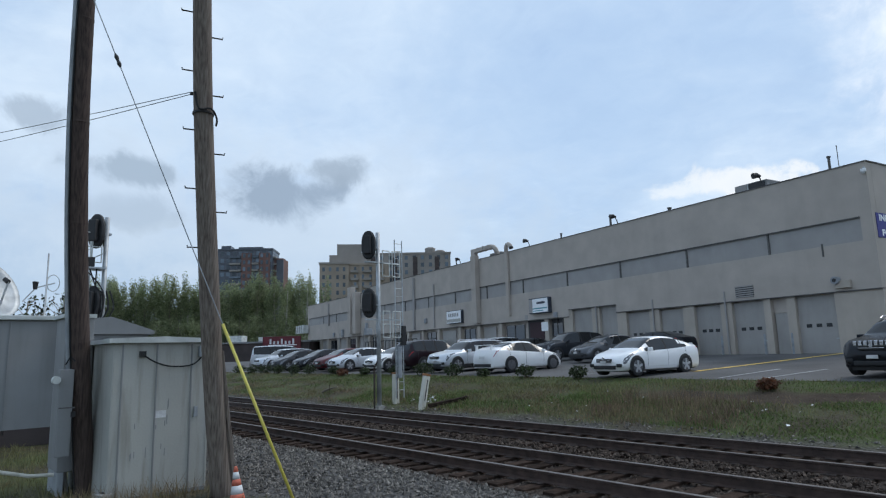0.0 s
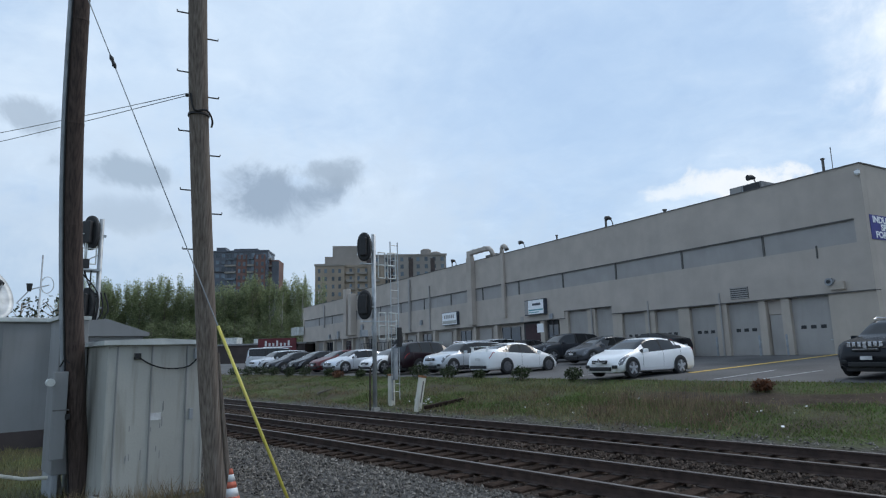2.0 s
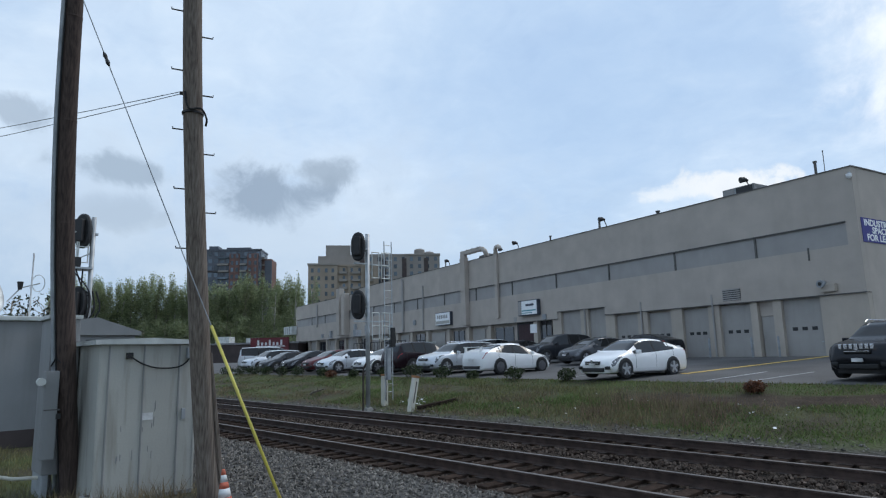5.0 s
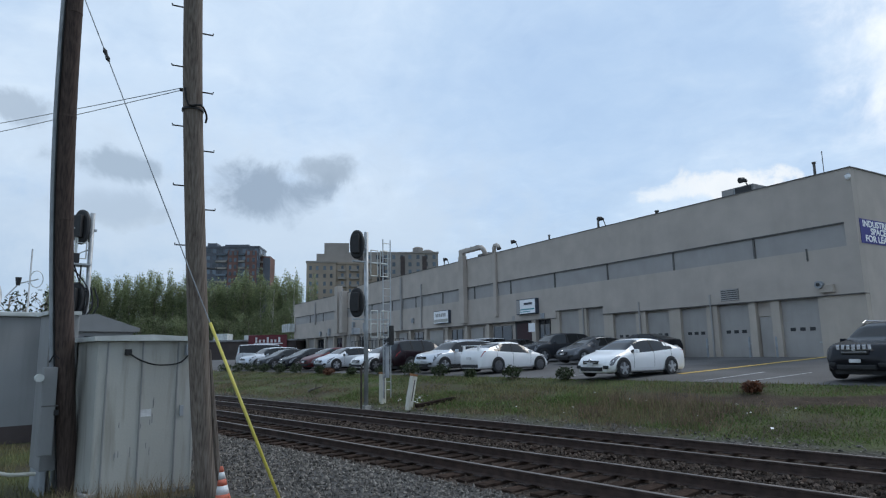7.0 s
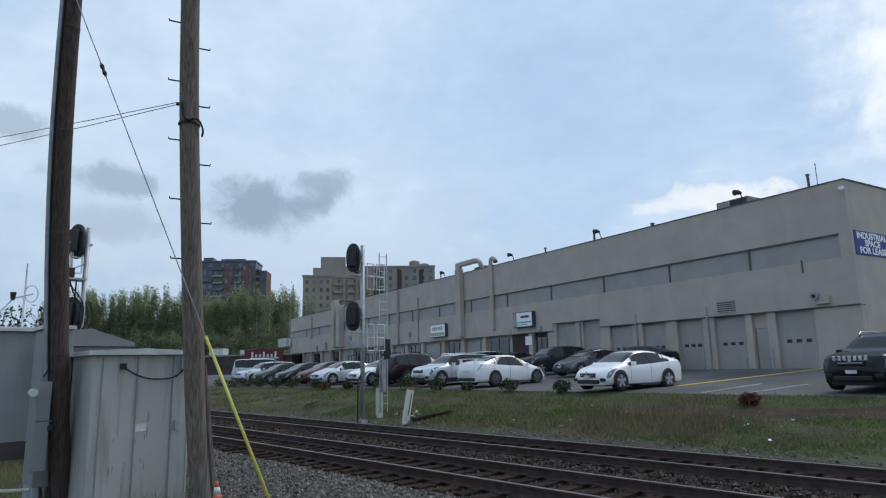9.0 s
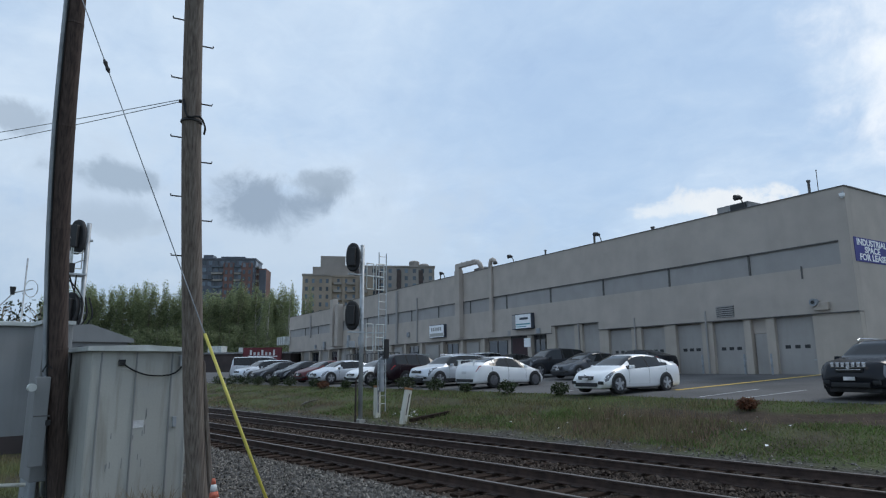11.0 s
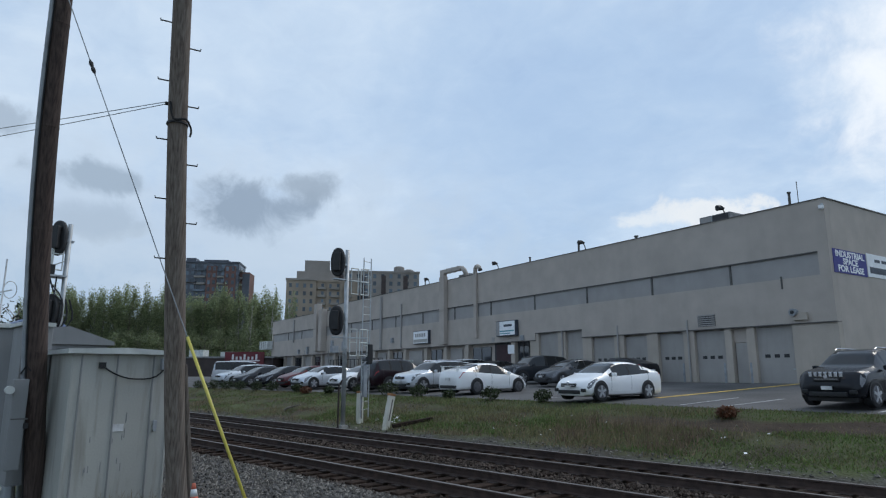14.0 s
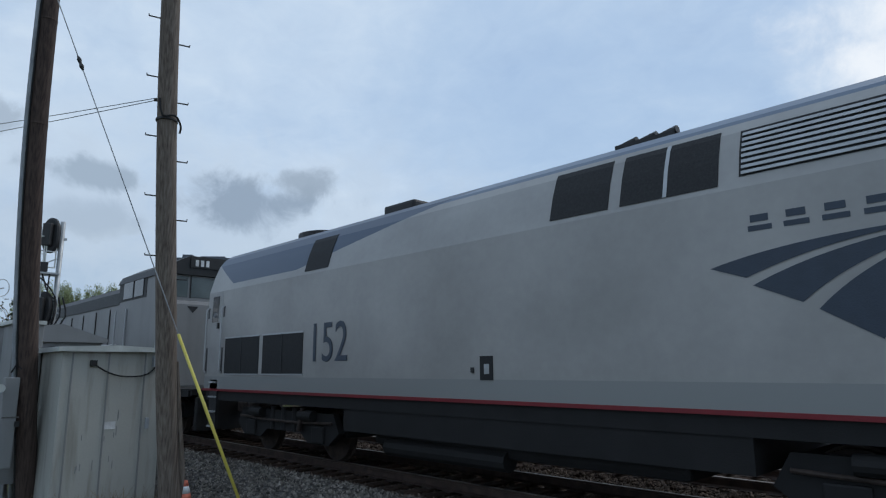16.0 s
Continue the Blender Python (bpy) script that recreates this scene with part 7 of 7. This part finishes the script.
def locomotive(number, label, lit=True):
    t = thing("locomotive", label, "locomotive", group="locomotives of the train")
    # shell: sides, nose and roof as one skin
    zs = sorted(set([l[0] for l in LEVELS] + [1.7, 2.25, 3.1, 3.6, 4.45, 4.7, 4.87, 4.97]))
    rows = []
    for z in zs:
        hw, xs, xc = level(z)
        side = [0.12, 0.16, 4, 9, 14, 16, 17.4]
        r = [(x, -hw + (0.05 if x == 0.12 else 0), z) for x in side] + [nose(z, -1 + k / 12) for k in range(25)] + [(x, hw - (0.05 if x == 0.12 else 0), z) for x in side[::-1]]
        rows.append(r)
    bm = grid_mesh(rows, None, True)
    bm.verts.ensure_lookup_table()
    n = len(rows[0])
    bm.faces.new([bm.verts[i] for i in range(n)])
    bm.faces.new([bm.verts[len(zs) * n - n + i] for i in range(n)])
    body = part("body", bm, MAT["loco"], t, "silver-grey body with a blue front", False)
    for p in body.data.polygons:
        p.use_smooth = True
    body.data.set_sharp_from_angle(angle=radians(15))
    part("skirt", box(0.25, 19.6, -1.46, 1.46, 1.12, 1.40), MAT["loco_tank"], t)
    for s in (-1, 1):
        part("red_stripe", box(0.05, 16.6, s * 1.49 - 0.02, s * 1.49 + 0.02, 1.345, 1.40), MAT["stripe"], t, "thin red stripe")
        part("red_stripe", box(17.2, 19.6, s * 1.49 - 0.02, s * 1.49 + 0.02, 1.345, 1.40), MAT["stripe"], t, "thin red stripe")
        # upper side windows and screens
        part("rear_screen", side_panel(4.80, 5.68, 3.93, 4.66, s), MAT["screen"], t, "dark upper screen")
        part("upper_screen", side_panel(11.28, 12.22, 3.93, 4.66, s), MAT["screen"], t, "dark upper screen")
        u = part("upper_screen", side_panel(12.40, 13.68, 3.93, 4.66, s), MAT["screen"], t, "dark upper screen")
        part("divider", side_panel(13.0, 13.05, 3.93, 4.66, s, 0.018), MAT["frame"], u)
        lv = part("louvre", side_panel(13.92, 15.82, 4.0, 4.60, s, 0.008), MAT["screen"], t, "louvred intake")
        for k in range(8):
            z = 4.02 + 0.072 * k
            part("slat", side_panel(13.95, 15.80, z, z + 0.038, s, 0.030, 0.02), MAT["frame"], lv)
        # cab side window, mirror
        cw = part("cab_window", side_panel(17.15, 18.30, 4.06, 4.62, s, 0.010, 0.02), MAT["wshield"], t, "dark cab side window")
        part("window_post", side_panel(17.86, 17.92, 4.06, 4.62, s, 0.016), MAT["black"], cw)
        part("mirror", box(18.46, 18.60, s * 1.52 - 0.05, s * 1.52 + 0.05, 4.0, 4.62, 0.02), MAT["frame"], t, "pale wind deflector mirror")
        # lower rear grilles
        for a, b2 in ((1.28, 3.0), (3.18, 4.88)):
            g = part("rear_grille", side_panel(a, b2, 1.77, 2.64, s), MAT["screen"], t, "large dark grille")
            part("divider", side_panel((a + b2) / 2 - 0.02, (a + b2) / 2 + 0.02, 1.77, 2.64, s, 0.02), MAT["black"], g)
            for zz in (1.755, 2.645):
                part("grille_frame", side_panel(a - 0.03, b2 + 0.03, zz - 0.015, zz + 0.02, s, 0.018), MAT["frame"], g)
        # rear door
        d = part("rear_door", side_panel(0.36, 1.0, 1.80, 3.86, s, 0.006, 0.015), MAT["loco_door"], t, "grey rear door")
        part("door_window", side_panel(0.44, 0.80, 3.08, 3.74, s, 0.012, 0.01), MAT["glass"], d)
        part("door_handle", box(0.82, 0.88, s * 1.53 - 0.02, s * 1.53 + 0.02, 2.9, 3.05), MAT["black"], d)
        for x in (0.24, 1.12):
            part("grab_rail", tube([(x, s * 1.52, 1.80), (x, s * 1.57, 1.86), (x, s * 1.57, 3.40), (x, s * 1.52, 3.46)], 0.022, 8), MAT["frame"], t, "bright grab rail")
            # flat dark strip on the skin: painted shade behind the rail
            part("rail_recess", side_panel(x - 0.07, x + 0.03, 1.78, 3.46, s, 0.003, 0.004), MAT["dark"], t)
        # front crew door
        d = part("crew_door", side_panel(16.78, 17.26, 1.85, 4.05, s, 0.005, 0.012), MAT["loco_door"], t, "grey crew door")
        for zz in (3.75, 2.72):
            part("hinge", box(16.80, 16.92, s * 1.52 - 0.03, s * 1.52 + 0.03, zz, zz + 0.2), MAT["black"], d)
        # no hollow here: a flat dark sheet paints the shade behind the steps
        part("step_recess", side_panel(16.85, 17.27, 1.86, 2.46, s, 0.008, 0.004), MAT["dark"], t, "flat dark sheet for the shade in the step recess")
        for zz in (2.02, 2.26):
            part("step_bar", box(16.85, 17.27, s * 1.515 - 0.02, s * 1.515 + 0.02, zz, zz + 0.025), MAT["frame"], t)
        for x in (16.64, 17.40):
            part("grab_rail", tube([(x, s * 1.50, 1.80), (x, s * 1.57, 1.86), (x, s * 1.56, 3.85), (x, s * 1.50, 4.12)], 0.024, 8), MAT["frame"], t, "bright grab rail")
            # painted shade again, a dark strip along the cab rail
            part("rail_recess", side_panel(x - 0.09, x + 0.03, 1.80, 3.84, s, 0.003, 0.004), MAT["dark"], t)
        # ladders below the doors
        for x in (0.72, 17.02):
            part("step_well", box(x - 0.20, x + 0.20, s * 1.46 - 0.04, s * 1.46 + 0.04, 0.45, 1.62), MAT["dark"], t)
            for k in range(4):
                part("step", box(x - 0.19, x + 0.19, s * 1.50 - 0.05, s * 1.50 + 0.05, 0.46 + 0.36 * k, 0.50 + 0.36 * k), MAT["frame"], t, "bright step edge")
        # hatch and fittings
        h = part("fuel_hatch", side_panel(9.91, 10.17, 1.69, 2.05, s, 0.010, 0.012), MAT["screen"], t, "small dark hatch")
        part("hatch_gauge", side_panel(10.0, 10.1, 1.78, 1.93, s, 0.016, 0.006), MAT["frame"], h)
        for x, z in ((9.75, 1.80), (18.75, 2.6), (18.95, 2.25), (20.0, 2.05)):
            part("fitting", side_panel(x - 0.035, x + 0.035, z, z + 0.08, s, 0.014, 0.01), MAT["black"], t)
        part("seam", side_panel(19.72, 19.732, 1.75, 2.75, s, 0.003, 0.004), MAT["pilot"], t)
        # livery mark: three plain swooshes and a row of plain bars
        for a in (((13.53, 2.97), (14.5, 3.24), (16.05, 3.21), (13.92, 2.83), (14.7, 3.14), (15.6, 3.185)),
                  ((13.98, 2.74), (14.75, 3.10), (15.72, 3.16), (14.46, 2.52), (15.0, 2.98), (15.92, 3.16)),
                  ((14.60, 2.44), (15.1, 2.95), (16.08, 3.21), (15.12, 2.12), (15.5, 2.68), (16.12, 3.20))):
            part("livery_swoosh", swoosh(*a, s), MAT["mark"], t, "slate blue swoosh")
        for k in range(6):
            x = 13.98 + 0.37 * k
            bm = side_panel(x, x + 0.25, 3.34, 3.40, s, 0.006, 0.01)
            side_panel(x + 0.03, x + 0.22, 3.44, 3.52, s, 0.006, 0.01, 0, bm)
            part("livery_bar", bm, MAT["mark"], t)
        lettering(number, 1.12, MAT["mark"], t, Matrix.Translation((5.80, s * 1.512, 2.36)) @ (pose(0, 0, 0, 90, 0, 0) if s < 0 else pose(0, 0, 0, 90, 0, 180)), "road_number", width=1.18)
    # nose: windscreens, lamps, markings
    for a, b2 in ((-0.86, -0.11), (0.11, 0.86)):
        rows = [[nose(4.04 + 0.50 * i / 5, a + (b2 - a) * k / 8, 0.014) for k in range(9)] for i in range(6)]
        w = part("windscreen", grid_mesh(rows), MAT["wshield"], t, "dark windscreen", True)
        rows = [[nose(4.00, a + (b2 - a) * k / 8, 0.02) for k in range(9)], [nose(4.04, a + (b2 - a) * k / 8, 0.02) for k in range(9)]]
        part("screen_frame", grid_mesh(rows), MAT["black"], w)
        c = (a + b2) / 2
        part("wiper", tube([nose(4.05, c - 0.12, 0.04), nose(4.30, c + 0.10, 0.04)], 0.012, 5), MAT["black"], w)
    rows = [[nose(3.46 + 0.14 * i, -0.30 + 0.6 * k / 6, 0.012) for k in range(7)] for i in range(2)]
    part("number_board", grid_mesh(rows), MAT["label"], t, "pale number board")
    for k in range(3):
        x0 = -0.28 + 0.19 * k
        rows = [[nose(3.13 + 0.09 * i, x0 + (0.14 if i else 0.08) * j + 0.05 * i, 0.014) for j in (0, 1)] for i in (0, 1, 2)]
        part("nose_mark", grid_mesh(rows), MAT["label"], t, "white plain nose mark")
    xc = nose(2.77, 0)[0]
    part("headlight_housing", tube([(xc - 0.06, -0.17, 2.77), (xc - 0.06, 0.17, 2.77)], 0.13, 16), MAT["black"], t)
    for yy in (-0.15, 0.15):
        part("headlight", tube([(xc + 0.02, yy, 2.77), (xc + 0.085, yy, 2.77)], 0.082, 16), MAT["beam"] if lit else MAT["lamp_clear"], t, "lit twin headlight" if lit else "unlit twin headlight")
    for s in (-1, 1):
        p = nose(2.26, s * 0.76)
        part("ditch_light_ring", tube([(p[0] - 0.06, p[1], p[2]), (p[0] + 0.05, p[1], p[2])], 0.125, 16), MAT["frame"], t)
        part("ditch_light", tube([(p[0] + 0.05, p[1], p[2]), (p[0] + 0.065, p[1], p[2])], 0.082, 16), MAT["beam"] if lit else MAT["lamp_clear"], t, "lit ditch light" if lit else "unlit ditch light")
        p = nose(2.75, s * 0.72)
        part("marker_light", tube([(p[0] - 0.05, p[1], p[2]), (p[0] + 0.04, p[1], p[2])], 0.085, 14), MAT["black"], t)
        rows = [[nose(1.72 + 0.36 * i, s * (0.58 + 0.30 * k / 3), 0.014) for k in range(4)] for i in range(2)]
        part("nose_step_opening", grid_mesh(rows), MAT["dark"], t, "dark square step opening")
        part("hose_bracket", box(20.1, 20.45, s * 1.05 - 0.08, s * 1.05 + 0.08, 1.05, 1.62, 0.03), MAT["black"], t)
        part("uncoupling_bar", tube([(20.62, s * 0.55, 1.02), (20.70, s * 0.62, 1.10), (20.55, s * 1.2, 1.14), (20.5, s * 1.25, 1.05)], 0.02, 6), MAT["frame"], t)
    rows = [[nose(1.66 + 0.03 * i, -1 + k / 10, 0.008) for k in range(21)] for i in range(2)]
    part("nose_seam", grid_mesh(rows), MAT["loco_tank"], t)
    # pilot plough
    rows = []
    for f, dx, hw in ((0.0, 0.22, 1.20), (0.3, 0.12, 1.34), (0.75, -0.04, 1.40), (1.0, -0.10, 1.40)):
        rows.append([(21.02 + dx * 0.6 - 0.50 * abs(tt) ** 1.6, hw * tt, 0.16 + f * (0.34 if abs(tt) < 0.42 else 0.72)) for tt in [-1 + k / 10 for k in range(21)]])
    for r in rows[::-1]:
        rows = rows + [[(p[0] - 0.06, p[1], p[2]) for p in r]]
    part("pilot", grid_mesh(rows), MAT["pilot"], t, "scuffed grey steel pilot")
    part("end_plate", box(20.0, 20.38, -1.38, 1.38, 0.55, 1.42, 0.03), MAT["loco_dark"], t, "black end plate")
    for s in (-1, 1):
        for k in range(4):
            y = s * (0.58 + 0.17 * k)
            part("air_hose", tube(bent([(20.36, y, 1.22), (20.62, y, 1.16), (20.72, y, 0.98), (20.64, y + 0.05, 0.72)], 8), 0.028, 7), MAT["rubber"], t, "black hanging air hose")
        part("pilot_step", box(20.25, 20.62, s * 1.16 - 0.20, s * 1.16 + 0.20, 0.90, 0.94, 0.01), MAT["frame"], t, "bright step edge")
        part("mu_box", box(20.36, 20.60, s * 0.98 - 0.13, s * 0.98 + 0.13, 1.18, 1.44, 0.03), MAT["black"], t, "black cable socket box")
    part("anticlimber", box(20.30, 21.0, -0.62, 0.62, 1.40, 1.56, 0.04), MAT["black"], t, "black shelf over the coupler")
    part("coupler_knuckle", tube([(21.16, 0.02, 0.70), (21.16, 0.02, 1.0)], 0.12, 12), MAT["steel"], t, "worn steel knuckle")
    part("pilot_back", box(17.6, 20.0, -1.40, 1.40, 0.40, 1.40, 0.04), MAT["loco_tank"], t)
    part("coupler_pocket", box(20.0, 21.0, -0.46, 0.46, 0.58, 1.52, 0.03), MAT["black"], t)
    part("coupler", box(20.7, 21.18, -0.13, 0.13, 0.72, 0.98, 0.05), MAT["steel"], t)
    part("rear_coupler", box(-0.10, 0.6, -0.13, 0.13, 0.72, 0.98, 0.04), MAT["steel"], t)
    part("diaphragm", box(-0.06, 0.06, -0.75, 0.75, 1.3, 3.8, 0.03), MAT["rubber"], t)
    # underframe
    truck(t, 3.80)
    truck(t, 16.0)
    part("fuel_tank", box(7.0, 13.0, -1.25, 1.25, 0.52, 1.12, 0.10), MAT["loco_tank"], t, "dirty grey fuel tank")
    part("side_skirt", box(6.3, 13.8, -1.44, 1.44, 0.72, 1.34), MAT["loco_tank"], t)
    part("air_tank", tube([(7.4, -1.2, 0.50), (10.2, -1.2, 0.50)], 0.16, 12), MAT["loco_dark"], t)
    # roof fittings
    for x, w2, h2 in ((18.0, 0.45, 0.16), (15.9, 0.3, 0.12), (16.8, 0.15, 0.08)):
        part("roof_antenna", box(x - w2 / 2, x + w2 / 2, -0.7, -0.45, 5.08 - (0.1 if x < 17 else 0.03), 5.08 + h2 - 0.06, 0.02), MAT["black"], t)
    for x in (12.2, 12.5, 12.8):
        part("horn", tube([(x - 0.16, -0.72, 5.03), (x + 0.12, -0.72, 5.05)], [0.03, 0.065], 10), MAT["black"], t)
    part("horn_base", box(12.0, 12.9, -0.8, -0.6, 4.9, 5.03), MAT["black"], t)
    part("exhaust_housing", box(6.55, 7.5, -0.72, 0.72, 4.95, 5.17, 0.06), MAT["black"], t)
    part("fan_housing", tube([(3.5, 0, 4.95), (3.5, 0, 5.12)], 0.75, 24), MAT["black"], t)
    return t


def third_unit():
    """Older blunt-nosed road unit behind the two silver ones."""
    t = thing("locomotive", "grey and black blunt-nosed older locomotive coupled third", "locomotive", group="locomotives of the train")
    grey = streaked("dull_grey_locomotive_paint", (0.24, 0.236, 0.232), (0.15, 0.146, 0.142), 0.5, 0.1, 2.0, 0.1, 0.4)
    part("hood", plate([(-17.0, -1.12, 1.3), (-17.0, -1.12, 4.62), (-17.0, -0.8, 4.86), (-17.0, 0.8, 4.86), (-17.0, 1.12, 4.62), (-17.0, 1.12, 1.3)], 10.9, (1, 0, 0)), grey, t, "long grey hood")
    part("hood_roof", plate([(-17.02, -1.16, 4.22), (-17.02, -1.14, 4.66), (-17.02, -0.8, 4.93), (-17.02, 0.8, 4.93), (-17.02, 1.14, 4.66), (-17.02, 1.16, 4.22)], 10.9, (1, 0, 0)), MAT["black"], t, "black hood roof")
    part("cab", box(-6.1, -2.15, -1.48, 1.48, 1.3, 4.86, 0.06), grey, t)
    part("cab_roof", plate([(-6.2, -1.53, 4.80), (-6.2, -1.40, 5.06), (-6.2, -0.75, 5.40), (-6.2, 0.75, 5.40), (-6.2, 1.40, 5.06), (-6.2, 1.53, 4.80)], 4.2, (1, 0, 0)), MAT["black"], t, "black cab roof")
    part("cab_band", box(-6.12, -3.5, -1.495, 1.495, 4.18, 4.86, 0.01), MAT["black"], t, "black band round the cab side windows")
    nb = part("number_board", box(-2.02, -1.96, -0.75, 0.75, 5.02, 5.34, 0.01), MAT["black"], t)
    for k in range(3):
        part("marking", box(-1.965, -1.95, -0.60 + 0.17 * k, -0.50 + 0.17 * k, 5.08, 5.28), MAT["label"], nb)
    part("nose", box(-2.2, -1.9, -1.30, 1.30, 1.3, 3.98, 0.12), grey, t)
    for y0, y1 in ((-1.30, -0.72), (-0.62, 0.62), (0.72, 1.30)):
        w = part("front_window", box(-2.16, -2.13, y0, y1, 4.10, 4.76, 0.01), MAT["wshield"], t, "grey-looking front window")
        part("window_seal", box(-2.16, -2.125, y0 - 0.03, y0, 4.08, 4.78), MAT["black"], w)
    part("nose_mark", plate([(-1.898, -0.80, 3.80), (-1.898, -0.45, 3.80), (-1.898, -0.62, 3.60)], 0.01, (1, 0, 0)), MAT["black"], t)
    part("nose_door", box(-1.92, -1.885, 0.20, 0.85, 1.5, 3.5, 0.02), grey, t)
    for s in (-1, 1):
        part("side_window", box(-5.6, -4.7, s * 1.50 - 0.02, s * 1.50 + 0.02, 4.24, 4.80, 0.01), MAT["glass"], t, "dark cab side window")
        part("side_window", box(-4.55, -3.75, s * 1.50 - 0.02, s * 1.50 + 0.02, 4.24, 4.80, 0.01), MAT["glass"], t, "dark cab side window")
        part("side_sill", box(-17.2, 0.3, s * 1.48 - 0.03, s * 1.48 + 0.03, 1.15, 1.32), MAT["loco_tank"], t)
        for k in range(9):
            x = -16.6 + 1.2 * k
            part("handrail_post", tube([(x, s * 1.42, 1.35), (x, s * 1.42, 2.75)], 0.02, 6), MAT["label"], t)
        part("handrail", tube([(-16.8, s * 1.42, 2.75), (-6.2, s * 1.42, 2.75)], 0.02, 6), MAT["label"], t)
        for x in (-6.25, -5.2, -2.3):
            part("grab_rail", tube([(x, s * 1.52, 1.4), (x, s * 1.52, 3.9)], 0.028, 6), MAT["frame"], t)
            # dark strip beside the rail, its shade put in as colour
            part("rail_recess", box(x - 0.14, x - 0.05, s * 1.485 - 0.008, s * 1.485 + 0.008, 1.5, 3.9), MAT["dark"], t)
        for k in range(6):
            part("hood_door", box(-16.4 + 1.7 * k, -15.0 + 1.7 * k, s * 1.12 - 0.02, s * 1.12 + 0.02, 1.7, 4.1, 0.01), grey, t)
            part("door_seam", box(-15.0 + 1.7 * k, -14.96 + 1.7 * k, s * 1.12 - 0.03, s * 1.12 + 0.03, 1.7, 4.1), MAT["loco_tank"], t)
    part("walkway", box(-17.4, 0.4, -1.46, 1.46, 1.18, 1.36, 0.02), MAT["loco_dark"], t)
    truck(t, -13.6)
    truck(t, -3.2)
    part("fuel_tank", box(-10.6, -6.2, -1.3, 1.3, 0.45, 1.16, 0.08), MAT["loco_tank"], t)
    part("coupler", box(0.3, 0.95, -0.13, 0.13, 0.72, 0.98, 0.04), MAT["steel"], t)
    part("pilot", box(0.25, 0.42, -1.3, 1.3, 0.25, 1.16, 0.03), MAT["black"], t)
    for x, r in ((-8.5, 0.5), (-10.8, 0.5), (-13, 0.5)):
        part("roof_fan", tube([(x, 0, 4.9), (x, 0, 5.08)], r, 18), MAT["black"], t)
    return t


# ---- everything in its place ----
build_warehouse()
build_warehouse_things()
build_poles()
build_signals()
build_cabinets()
build_posts()
build_scraps()
build_shrubs()
build_cars()
build_trees()
build_far()
loco_mats()
LEAD = locomotive("161", "silver-grey and blue streamlined diesel locomotive, lead unit with lit headlights")
SECOND = locomotive("152", "silver-grey and blue streamlined diesel locomotive coupled second", False)
THIRD = third_unit()
build_tracks()
build_ballast()
build_grass()


def motions():
    times = [float(k) for k in range(15)] + [14.0 + 0.1 * k for k in range(1, 21)]
    for unit, back in ((LEAD, -22.30), (SECOND, -43.33), (THIRD, -44.40)):
        walk(unit, [(t, pose(back + SPEED * (t - PASS), TRACK_Y[0] + 0.02, 0.0)) for t in times])


motions()
